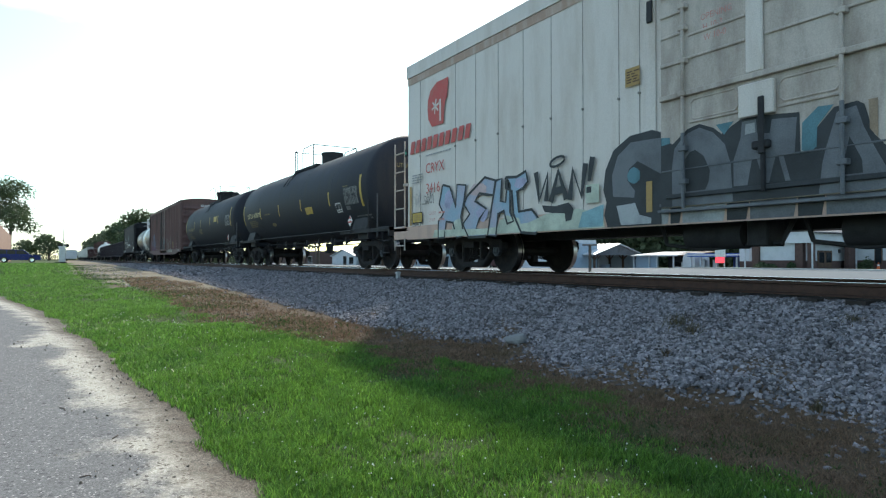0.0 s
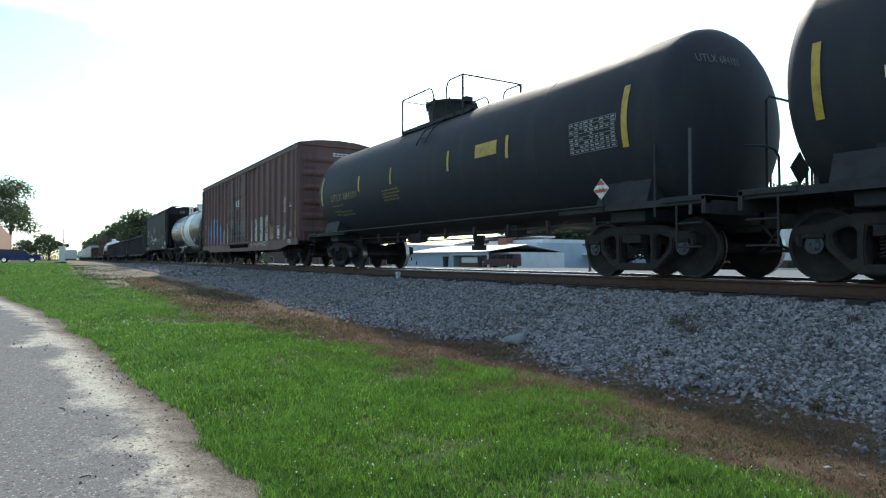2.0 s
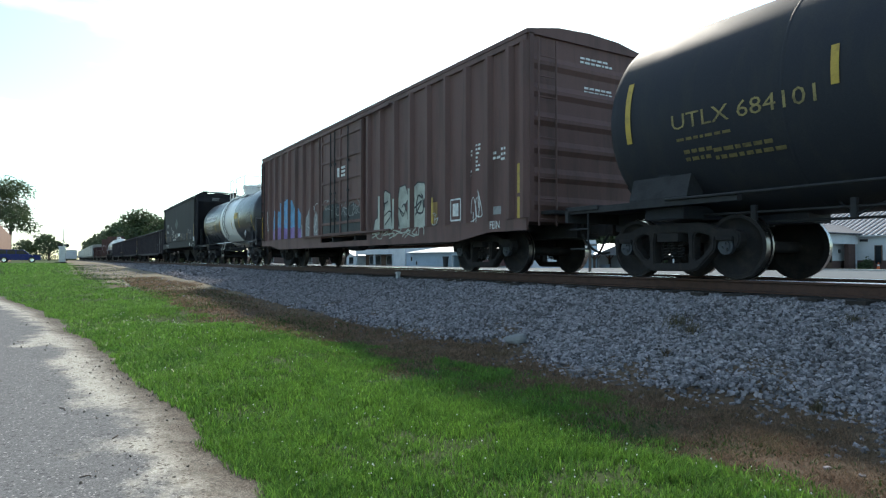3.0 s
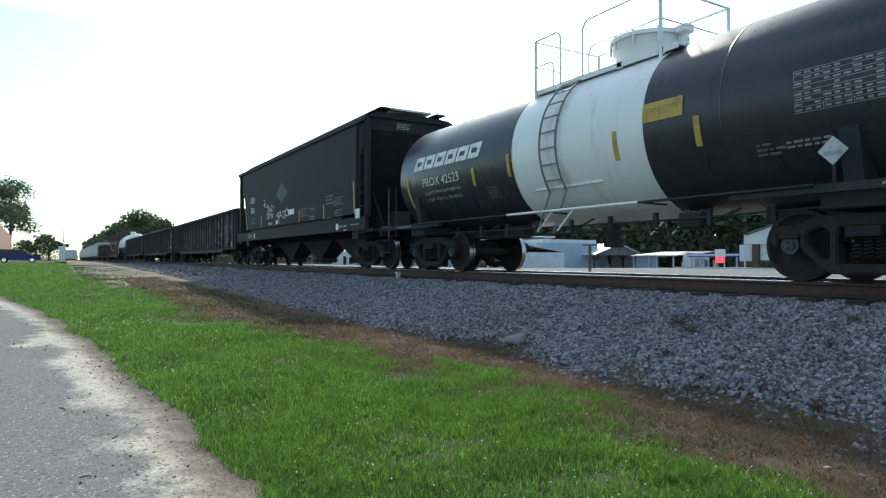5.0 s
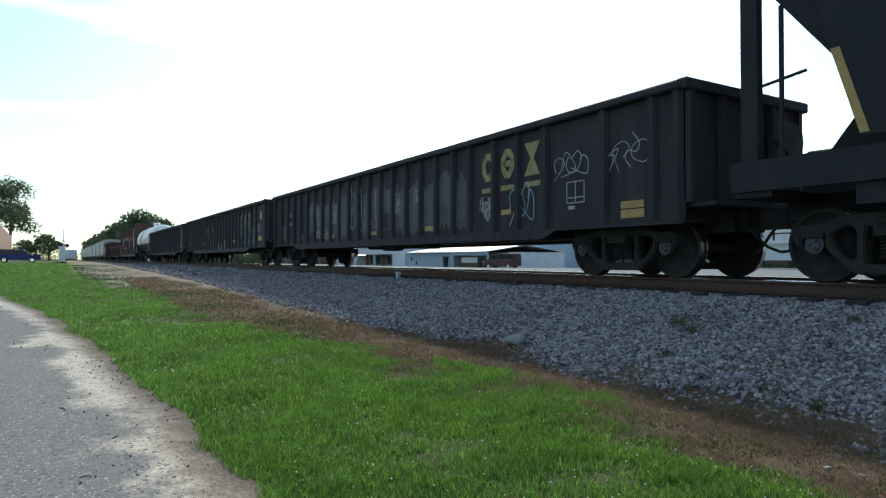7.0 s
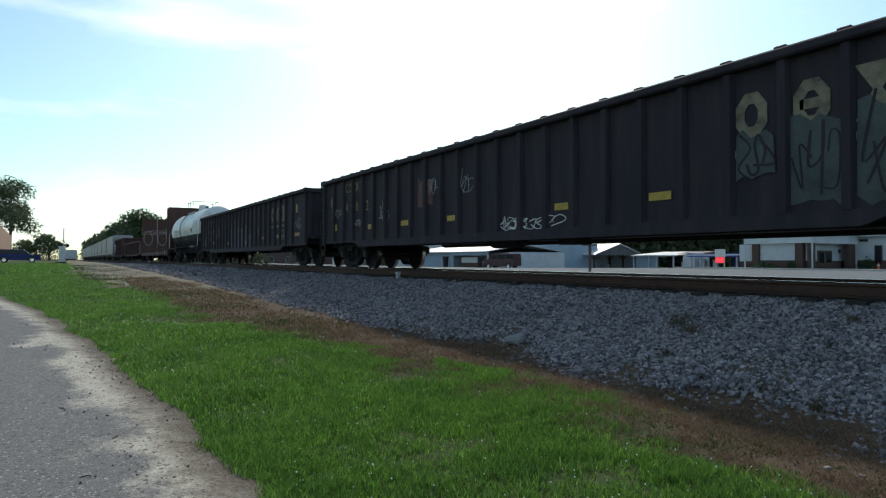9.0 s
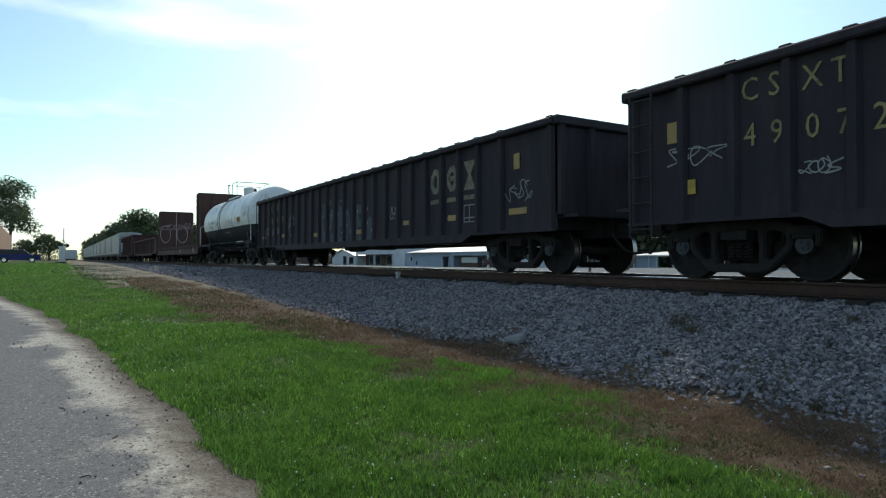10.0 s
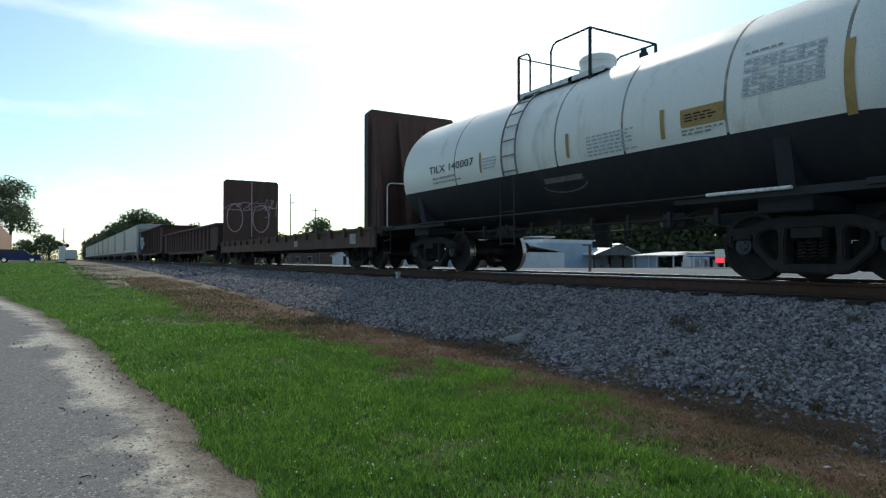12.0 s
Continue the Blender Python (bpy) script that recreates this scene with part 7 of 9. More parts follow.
def reefer_marks(car):
    y = -1.526
    y -= 0.02
    logo = [(-0.42, -0.05), (-0.38, -0.3), (-0.2, -0.5), (0.3, -0.5), (0.38, 0.0), (0.46, 0.05), (0.52, 0.5), (0.0, 0.5), (-0.28, 0.36), (-0.4, 0.15)]
    side_marks(car, [logo], -7.95, y, 3.85, M["red_mark"], "logo", "red rounded emblem with a white star")
    star = [q for k in range(3) for q in stroke([(-0.17 * math.cos(k * 1.047 + 0.3), -0.17 * math.sin(k * 1.047 + 0.3)), (0.17 * math.cos(k * 1.047 + 0.3), 0.17 * math.sin(k * 1.047 + 0.3))], 0.045)]
    side_marks(car, star + [bar(0.22, -0.12, 0.07, 0.5)], -8.0, y - 0.003, 3.8, M["reefer_white"], "logo")
    side_marks(car, [bar(-1.25 + k * 0.272, 0, 0.19, 0.3, 0.25) for k in range(10)], -7.85, y, 3.0, M["red_mark"], "logo", "row of red slanted blocks")
    side_marks(car, small_print(1.5, 0.06, 1, 2), -7.7, y, 2.72, M["grey_mark"])
    side_text(car, "CRYX", -8.0, y - 0.022, 2.39, 0.34, M["red_mark"], 0.95)
    side_text(car, "3416", -8.08, y - 0.022, 1.92, 0.34, M["red_mark"], 0.95)
    for body, x, z in (("LD LMT", -8.1, 1.34), ("LT WT", -8.12, 1.18)):
        side_text(car, body, x, y - 0.022, z, 0.11, M["red_dim"], 0.85)
    for k, z in enumerate((1.34, 1.18)):
        side_marks(car, small_print(0.32, 0.08, 1, 5 + k), -7.66, y - 0.022, z, M["red_dim"])
    side_marks(car, [bar(0, 0, 0.5, 0.26)], -8.86, y, 1.28, M["steel_dark"], "label_plate")
    side_marks(car, [bar(0, 0, 0.46, 0.22)], -8.86, y - 0.003, 1.28, M["yellow"], "label_plate", "yellow label in a dark frame")
    side_marks(car, small_print(0.36, 0.14, 3, 12), -8.86, y - 0.006, 1.28, M["ochre"])
    side_marks(car, [bar(0, 0, 0.11, 0.95)], -9.2, y, 1.58, M["ochre"], "reflector", "tan strip at the corner")
    side_marks(car, [bar(0, 0, 0.28, 0.28)], -2.13, y - 0.012, 3.03, M["ochre"], "label_plate", "tan label")
    side_marks(car, small_print(0.22, 0.2, 5, 13), -2.13, y - 0.015, 3.03, M["timber"])
    side_marks(car, scribble(0.44, 0.26, 611, 9, 0.022), -8.33, y - 0.004, 1.69, M["paint_dark"], "graffiti", "thin black sprayed tag")
    side_marks(car, scribble(0.46, 0.08, 612, 9, 0.014), -8.86, y - 0.004, 1.1, M["paint_dark"], "graffiti", "small black scrawl")
    side_marks(car, scribble(0.4, 0.36, 613, 7, 0.016), -8.86, y - 0.004, 1.7, M["grey_mark"], "graffiti", "faint grey tag")
    side_marks(car, small_print(0.5, 0.24, 4, 14), -8.86, y - 0.004, 2.22, M["grey_mark"])
    # a row of pale blue letter shapes outlined in black
    letters = (
        [(-7.65, 1.95), (-7.35, 1.88), (-7.1, 1.4), (-7.05, 1.9), (-6.7, 1.85), (-6.78, 1.5), (-6.9, 1.2), (-6.78, 0.78), (-7.06, 0.74), (-7.22, 1.08), (-7.5, 1.12), (-7.58, 0.76), (-7.85, 0.76), (-7.84, 1.14), (-7.62, 1.3), (-7.8, 1.53)],
        [(-6.64, 1.62), (-6.0, 1.94), (-5.64, 1.84), (-5.72, 1.55), (-6.2, 1.63), (-6.37, 1.49), (-5.95, 1.3), (-6.2, 1.1), (-6.33, 0.9), (-5.95, 0.86), (-5.98, 0.74), (-6.6, 0.74), (-6.82, 1.03), (-6.55, 1.23), (-6.77, 1.44)],
        [(-5.62, 1.83), (-5.42, 1.85), (-5.47, 1.41), (-5.3, 1.38), (-5.24, 1.82), (-5.16, 1.7), (-5.16, 1.18), (-5.05, 1.0), (-5.25, 0.96), (-5.36, 1.22), (-5.55, 1.17), (-5.62, 0.74), (-5.9, 0.76), (-5.8, 1.2)],
        [(-5.3, 1.86), (-4.95, 1.83), (-4.68, 1.91), (-4.62, 1.71), (-4.78, 1.59), (-4.95, 1.56), (-4.89, 1.17), (-4.51, 1.19), (-4.25, 0.94), (-4.4, 0.74), (-4.82, 0.78), (-5.05, 1.13), (-5.1, 1.58), (-5.3, 1.65)])
    for s in letters:
        side_marks(car, [s], 0, y - 0.01, 0, M["paint_mottled"], "graffiti", "pale blue and pink sprayed letter shape")
        side_marks(car, stroke(s + s[:1], 0.055), 0, y - 0.0155, 0, M["paint_dark"], "graffiti", "black sprayed outline")
    for x, z, w, h, seed, col in ((-6.25, 1.72, 0.7, 0.25, 8, "pink"), (-7.0, 1.0, 0.5, 0.3, 9, "pale_green"), (-5.2, 0.95, 0.7, 0.3, 10, "pale_green"), (-6.1, 1.2, 0.4, 0.3, 11, "violet_pale"), (-7.4, 1.6, 0.4, 0.4, 12, "violet_pale"), (-4.85, 1.72, 0.35, 0.2, 13, "violet_pale")):
        side_marks(car, [blob(w, h, seed, 18, 0.2)], x, y - 0.012, z, M["paint_" + col], "graffiti")
    side_marks(car, [[(-8.1, 0.78), (-2.7, 0.78), (-2.75, 1.0), (-3.3, 1.12), (-4.1, 1.08), (-4.6, 0.95), (-6.0, 0.9), (-8.0, 0.95)]], 0, y - 0.0165, 0, M["paint_pale_green"], "graffiti", "pale green sprayed ground")
    side_marks(car, [[(-3.3, 0.8), (-2.74, 0.8), (-2.72, 1.15), (-2.95, 1.1), (-3.2, 1.05)]], 0, y - 0.0175, 0, M["paint_teal_pale"], "graffiti")
    side_marks(car, [bar(0, 0, 0.3, 0.3)], -2.97, y - 0.0175, 1.34, M["paint_pale_green"], "graffiti")
    # the thick dark tag with a ring over it
    for a in ([(-4.38, 1.85), (-4.29, 1.33), (-4.06, 1.78), (-4.1, 1.3)], [(-3.98, 1.28), (-3.78, 1.8), (-3.58, 1.3)], [(-3.92, 1.45), (-3.64, 1.48)], [(-3.5, 1.28), (-3.42, 1.78), (-3.22, 1.32), (-3.12, 1.85)]):
        side_marks(car, stroke(a, 0.13), 0, y - 0.02, 0, M["paint_dark"], "graffiti", "thick dark sprayed tag")
    side_marks(car, stroke([(0.19 * math.cos(a * 0.5236), 0.075 * math.sin(a * 0.5236) + 0.03 * math.cos(a * 0.5236)) for a in range(13)], 0.045), -3.81, y - 0.02, 1.97, M["paint_dark"], "graffiti")
    side_marks(car, [[(-4.22, 1.24), (-3.86, 1.2), (-3.52, 1.24), (-3.4, 1.12), (-3.46, 0.94), (-3.6, 0.92), (-3.62, 1.06), (-3.9, 1.08), (-4.15, 1.12)]], 0, y - 0.02, 0, M["paint_dark"], "graffiti")
    side_marks(car, [[(-3.02, 1.95), (-2.9, 1.92), (-3.0, 1.55), (-3.08, 1.55)], [(-3.1, 1.46), (-2.99, 1.46), (-2.99, 1.36), (-3.1, 1.36)]], 0, y - 0.02, 0, M["paint_dark"], "graffiti")
    # the large dark piece that runs over the door
    yd = -1.614
    side_marks(car, [[(-1.6, 2.1), (-1.76, 2.16), (-2.18, 2.14), (-2.51, 1.97), (-2.68, 1.68), (-2.73, 1.37), (-2.66, 1.17), (-2.71, 0.97), (-2.64, 0.78), (-1.6, 0.78)]], 0, y - 0.018, 0, M["paint_dark"], "graffiti", "dark sprayed outline")
    side_marks(car, [[(-1.6, 2.02), (-2.16, 2.04), (-2.42, 1.87), (-2.54, 1.58), (-2.52, 1.25), (-2.1, 1.2), (-2.08, 1.3), (-2.23, 1.47), (-2.2, 1.64), (-2.03, 1.74), (-1.6, 1.5)]], 0, y - 0.02, 0, M["paint_steel"], "graffiti", "blue-grey sprayed letter fill")
    side_marks(car, [[(-2.45, 1.1), (-2.08, 1.12), (-2.0, 0.94), (-1.78, 0.88), (-1.78, 0.8), (-2.36, 0.8)]], 0, y - 0.02, 0, M["paint_steel_light"], "graffiti", "pale grey sprayed letter fill")
    side_marks(car, [blob(0.26, 0.25, 31, 12, 0.1)], -2.1, y - 0.022, 1.53, M["paint_teal"], "graffiti")
    def on_door(shape, col, lift, label=""):
        side_marks(car, [shape], 0, yd - lift, 0, M["paint_" + col], "graffiti", label)

    on_door([(-1.56, 1.01), (-1.56, 2.0), (-1.48, 1.95), (-1.36, 1.88), (-1.12, 2.05), (-0.93, 2.09), (-0.72, 2.0), (-0.6, 1.9), (-0.32, 2.04), (-0.11, 2.04), (0.41, 1.98), (0.42, 1.5), (0.52, 1.5), (0.6, 1.76), (0.79, 1.96), (1.03, 1.98), (1.1, 1.93), (1.19, 1.6), (1.3, 1.46), (1.7, 1.5), (1.7, 1.01)], "dark", 0.0, "dark sprayed outline")
    on_door([(-1.37, 1.01), (-1.37, 1.56), (-1.33, 1.81), (-1.22, 1.92), (-1.11, 1.99), (-0.93, 2.04), (-0.72, 1.94), (-0.55, 1.76), (-0.47, 1.5), (-0.44, 1.01)], "steel", 0.002, "blue-grey sprayed letter fill")
    on_door([(-1.16, 1.64), (-1.08, 1.73), (-0.99, 1.75), (-0.86, 1.65), (-0.77, 1.45), (-0.79, 1.3), (-0.84, 1.2), (-1.14, 1.2)], "dark", 0.004)
    on_door([(-0.43, 1.2), (-0.43, 1.53), (-0.33, 1.8), (-0.31, 2.0), (-0.12, 2.0), (-0.11, 1.82), (0.05, 1.8), (0.08, 1.96), (0.38, 1.93), (0.35, 1.5), (0.22, 1.5), (0.3, 1.2)], "steel", 0.002, "blue-grey sprayed letter fill")
    on_door([(-0.27, 1.83), (-0.26, 1.96), (-0.14, 1.96), (-0.13, 1.84)], "steel_light", 0.004)
    on_door([(-0.18, 1.5), (-0.12, 1.52), (-0.02, 1.2), (-0.24, 1.2)], "dark", 0.004)
    on_door([(0.12, 1.5), (0.16, 1.5), (0.24, 1.2), (0.04, 1.2)], "dark", 0.004)
    on_door([(0.43, 1.53), (0.44, 1.85), (0.62, 2.0), (0.79, 1.99), (0.61, 1.78), (0.6, 1.55), (0.53, 1.5)], "teal", 0.002, "teal sprayed shade")
    on_door([(-0.68, 2.03), (-0.42, 2.03), (-0.56, 1.88)], "teal", 0.002)
    on_door([(-1.55, 2.0), (-1.4, 1.98), (-1.4, 1.9), (-1.55, 1.88)], "teal", 0.002)
    on_door([(0.62, 1.01), (0.66, 1.35), (0.7, 1.51), (0.82, 1.9), (1.02, 1.93), (1.09, 1.7), (1.18, 1.49), (1.32, 1.2), (1.34, 1.01)], "steel", 0.002, "blue-grey sprayed letter fill")
    on_door([(0.86, 1.2), (0.88, 1.3), (0.95, 1.61), (1.07, 1.35), (1.08, 1.2)], "dark", 0.004)
    on_door([(1.14, 1.97), (1.23, 1.97), (1.23, 1.55), (1.15, 1.66)], "tan", 0.002, "tan sprayed patch")
    side_marks(car, [[(1.78, 2.0), (2.5, 2.1), (2.9, 1.8), (2.8, 1.2), (2.3, 0.85), (1.78, 0.85)]], 0, y - 0.018, 0, M["paint_dark"], "graffiti", "dark sprayed outline")
    side_marks(car, [[(1.8, 1.85), (2.4, 1.95), (2.7, 1.7), (2.6, 1.3), (2.2, 1.0), (1.8, 1.0)]], 0, y - 0.02, 0, M["paint_steel"], "graffiti", "blue-grey sprayed letter fill")
    ysill = -1.556
    for k, (x0, x1, col) in enumerate(((-1.72, -1.5, "steel_light"), (-1.5, -1.3, "dark"), (-1.3, -0.62, "steel_light"), (-0.62, -0.3, "dark"), (-0.3, 0.3, "steel"), (0.3, 0.62, "dark"), (0.62, 1.3, "steel"), (1.3, 1.76, "dark"))):
        side_marks(car, [[(x0 + 0.05, 0.78), (x1 - 0.0, 0.78), (x1 + 0.05, 1.07), (x0 + 0.05, 1.07)]], 0, ysill, 0, M["paint_" + col], "graffiti")
    side_marks(car, [bar(0, 0, 0.11, 0.45)], -1.81, y - 0.026, 1.19, M["ochre"], "graffiti")
    for body, x, z in (("OPENING", -0.67, 3.5), ("H 10-3", -0.72, 3.36), ("W 10-0", -0.69, 3.22)):
        side_text(car, body, x, -1.613, z, 0.125, M["red_dim"], 0.85)


def hopper_marks(car):
    y = -1.506
    side_text(car, "5056", -4.97, y, 2.44, 0.36, M["white_mark"], 0.85)
    side_marks(car, [bar(0, 0, 0.72, 0.26)], -4.97, y, 2.92, M["grey_mark"], "label_plate", "faded grey patch under the mark")
    side_text(car, "TCHX", -4.97, y - 0.004, 2.92, 0.25, M["hopper_black"], 0.95)
    side_text(car, "LD LMT  223900", -4.9, y, 2.06, 0.105, M["grey_mark"])
    side_text(car, "LT WT   62100", -4.9, y, 1.9, 0.105, M["grey_mark"])
    for x, z, h, lean in ((-6.1, 2.15, 1.0, -0.3), (-3.52, 1.9, 0.45, 0), (-0.94, 1.9, 0.45, 0), (1.55, 1.84, 0.45, 0), (4.06, 1.85, 0.45, 0), (6.58, 2.11, 0.95, -0.08)):
        side_marks(car, [bar(0, 0, 0.1, h, lean)], x, y, z, M["ochre"], "reflector")
    side_marks(car, frame_box(0.2, 0.26, 0.02, False) + [bar(0, -0.04, 0.07, 0.1)], -3.0, y, 2.63, M["white_mark"])
    side_marks(car, scribble(0.9, 0.3, 4, 7, 0.03), -2.2, y, 2.36, M["white_mark"], "graffiti", "white sprayed tag")
    side_marks(car, scribble(1.0, 0.24, 5, 12, 0.03), -2.2, y, 2.05, M["white_mark"], "graffiti")
    side_text(car, "MAR 18", -2.15, y, 1.74, 0.19, M["white_mark"], 0.85)
    side_marks(car, scribble(1.6, 0.42, 7, 14, 0.032), -0.4, y, 2.05, M["white_mark"], "graffiti", "white sprayed tag")
    side_marks(car, [bar(0, 0, 0.7, 0.2)], 0.62, y, 2.06, M["white_mark"])
    side_marks(car, [bar(0, 0, 0.25, 0.15)], -1.22, y, 1.76, M["white_mark"])
    side_marks(car, frame_box(0.42, 0.36, 0.022, True), 2.95, y, 1.84, M["grey_mark"])
    for x, z, w, h, r in ((2.1, 2.0, 0.9, 0.4, 4), (4.6, 2.25, 0.8, 0.4, 3), (5.35, 2.15, 0.9, 0.32, 4), (5.35, 1.78, 0.7, 0.3, 3), (4.4, 1.66, 1.0, 0.1, 1)):
        side_marks(car, small_print(w * 0.85, h * 0.85, r, 4), x, y, z - 0.05, M["dim_mark"])
    side_marks(car, [[(-0.75, 0), (0, -0.42), (0.75, 0), (0, 0.42)]], -0.58, y, 2.88, M["paint_teal_dark"], "logo", "faded dark teal diamond")
    end_marks(car, small_print(0.42, 0.2, 4, 41), 7.412, -0.3, 4.18, M["grey_mark"])
    end_marks(car, small_print(0.34, 0.16, 2, 42), 7.412, 1.1, 4.16, M["grey_mark"])
    ys = -1.566
    side_marks(car, [bar(0, 0, 0.2, 0.26)], 5.41, ys, 1.25, M["white_mark"])
    side_text(car, "EMPTY/LOAD", 5.83, ys, 1.27, 0.1, M["white_mark"])
    side_marks(car, small_print(0.6, 0.06, 1, 4), 5.83, ys, 1.16, M["white_mark"])
    side_marks(car, small_print(0.6, 0.08, 1, 4), 6.75, ys, 1.3, M["grey_mark"])
    side_marks(car, [bar(0, 0, 0.14, 0.24)], -4.4, ys, 1.3, M["white_mark"])
    side_marks(car, small_print(1.0, 0.2, 2, 5), -5.1, ys, 1.32, M["grey_mark"])
    bm = bmesh.new()
    box(bm, 6.88, 7.14, -1.6, -1.555, 1.46, 1.74, 0.01)
    part("route_board", bm, M["white_mark"], car, "small white board")


def gondola_marks(car, which):
    y = -1.436

    def plates(rows, mat="yellow"):
        for x, z, w, h in rows:
            bm = bmesh.new()
            box(bm, x - w / 2, x + w / 2, y - 0.006, y + 0.002, z - h / 2, z + h / 2)
            part("reflector", bm, M[mat], car)

    def big(xs, z, h=0.62, w=0.46):
        logo = M["yellow_mark"] if which == 1 else M["faded_logo"]
        for k, x in enumerate(xs):
            if k == 2:
                shape = [[(-w / 2, h / 2), (-w * 0.1, h * 0.02), (-w / 2, -h / 2), (w / 2, -h / 2), (w * 0.1, h * 0.02), (w / 2, h / 2)]]
            else:
                ring = [(math.cos(a) * w / 2, math.sin(a) * h / 2) for a in np.linspace(0.3927, 6.6759, 9)]
                shape = [[p, q, (q[0] * 0.42, q[1] * 0.5), (p[0] * 0.42, p[1] * 0.5)] for p, q in zip(ring, ring[1:])] + ([bar(0, 0, w * 0.6, 0.12)] if k else [])
            side_marks(car, shape, x, y, z, logo, "logo", "faded yellow block")
            side_marks(car, [bar(0, 0, w, 0.1)], x, y, z - h / 2 - 0.16, logo, "logo")

    def tags(rows, mat="grey_mark"):
        for k, (x, z, w, h) in enumerate(rows):
            side_marks(car, scribble(w, h, 300 + 10 * which + k, 9, 0.03), x, y - 0.001, z, M[mat], "graffiti", "sprayed tag")

    if which == 1:
        big((5.15, 5.8, 6.55), 2.15)
        side_marks(car, frame_box(0.42, 0.36, 0.022), 7.7, y, 1.42, M["grey_mark"])
        plates([(8.95, 1.12, 0.46, 0.11), (8.95, 0.98, 0.46, 0.13), (5.75, 1.2, 0.32, 0.1)], "ochre")
        tags([(7.55, 1.9, 0.8, 0.45), (8.85, 1.9, 0.8, 0.55), (5.1, 1.3, 0.35, 0.5), (1.0, 1.7, 0.45, 0.5), (2.2, 1.8, 0.4, 0.5), (-3.4, 1.7, 0.5, 0.7), (-5.0, 1.8, 0.5, 0.8)])
        tags([(6.2, 1.35, 0.7, 0.8)], "paint_pale_blue")
        panels = [(p + q) / 2 for p, q in zip(FIRST, FIRST[1:])]
        for k, x in enumerate(panels):
            if -5.8 < x < 4.6:
                rnd = random.Random(400 + k)
                side_marks(car, streaks(0.52, rnd.uniform(1.25, 1.6), 400 + k, 5), x, y, 1.62 + rnd.uniform(-0.1, 0.1), M["paint_wash"], "graffiti", "dark grey sprayed wash")
        for x0, x1, z0, z1 in ((-2.25, -1.8, 1.85, 2.15), (-2.25, -1.8, 1.25, 1.6), (-1.5, -1.1, 1.2, 2.3), (0.25, 0.6, 1.1, 1.5)):
            side_marks(car, [[(x0, z0), (x1, z0), (x1, z1), (x0, z1)]], 0, y - 0.003, 0, M["gon_black"], "graffiti")
        for line in ([(-2.72, 0.9), (-2.78, 1.6), (-2.7, 2.35), (-2.6, 2.4)], [(-1.98, 2.5), (-1.92, 1.9), (-1.95, 1.2), (-1.8, 1.15)], [(-1.25, 2.35), (-1.2, 1.5), (-1.0, 1.1), (-1.05, 0.9)], [(-0.25, 2.2), (-0.3, 1.6), (-0.2, 1.3), (-0.25, 0.95)],
                     [(-4.45, 2.1), (-4.35, 1.75), (-4.2, 1.7), (-4.15, 2.0)], [(-3.75, 2.0), (-3.7, 1.65), (-3.5, 1.6), (-3.45, 1.95), (-3.6, 2.1)], [(-5.05, 1.7), (-4.95, 2.05), (-4.85, 1.8)]):
            side_marks(car, stroke(line, 0.03), 0, y - 0.005, 0, M["grey_mark"], "graffiti", "thin pale sprayed line")
        tags([(-4.9, 1.1, 0.4, 0.3), (-4.15, 1.05, 0.4, 0.25), (5.05, 1.3, 0.4, 0.5), (-6.6, 1.05, 0.35, 0.3), (-8.5, 1.3, 0.5, 0.6)])
        side_text(car, "CSXT", -7.75, y, 1.93, 0.22, M["grey_mark"], 0.8)
        side_marks(car, small_print(0.5, 0.16, 1, 44), -7.75, y, 1.6, M["grey_mark"])
        side_marks(car, [bar(0, 0, 0.16, 0.06)], 7.6, y, 1.16, M["grey_mark"])
        plates([(2.74, 1.0, 0.42, 0.11), (-0.37, 1.0, 0.34, 0.1), (-3.5, 1.0, 0.3, 0.1)], "ochre")
    elif which == 2:
        big((5.45, 6.2, 6.9), 2.1)
        for k, (x, z, w, h) in enumerate(((5.5, 1.6, 0.5, 0.7), (6.25, 1.45, 0.62, 1.2), (7.0, 1.45, 0.62, 1.35), (7.68, 1.4, 0.55, 1.0))):
            side_marks(car, streaks(w, h, 420 + k, 5), x, y - 0.002, z, M["paint_grey_teal"], "graffiti", "faded grey-teal sprayed letter shape")
            side_marks(car, scribble(w * 0.8, h * 0.8, 520 + k, 6, 0.05), x, y - 0.006, z, M["gon_black"], "graffiti")
        plates([(8.78, 1.2, 0.5, 0.2), (4.02, 1.2, 0.4, 0.12), (1.9, 1.2, 0.35, 0.12), (-3.95, 1.2, 0.45, 0.13), (-1.71, 1.2, 0.4, 0.12), (-6.0, 1.2, 0.42, 0.13), (-8.7, 1.28, 0.25, 0.2)])
        plates([(8.92, 2.2, 0.28, 0.34), (-8.95, 2.08, 0.18, 0.3)], "ochre")
        tags([(8.6, 1.62, 0.55, 0.5), (-5.2, 1.45, 0.5, 0.6), (-8.6, 1.75, 0.9, 0.3), (-6.9, 1.35, 0.4, 0.2)])
        tags([(-2.6, 2.0, 0.6, 0.4), (-1.2, 1.9, 0.6, 0.5)], "grey_mark")
        for k, (x, z, w, h) in enumerate(((0.5, 0.96, 0.85, 0.28), (1.4, 0.96, 0.95, 0.26), (0.55, 0.95, 0.7, 0.2))):
            side_marks(car, scribble(w, h, 350 + k, 8, 0.026), x, y - 0.002 * k, z, M["white_mark"], "graffiti", "white sprayed tag")
        side_marks(car, streaks(0.7, 0.8, 433, 6), -2.9, y, 1.9, M["paint_rust_red"], "graffiti", "faded red sprayed mark")
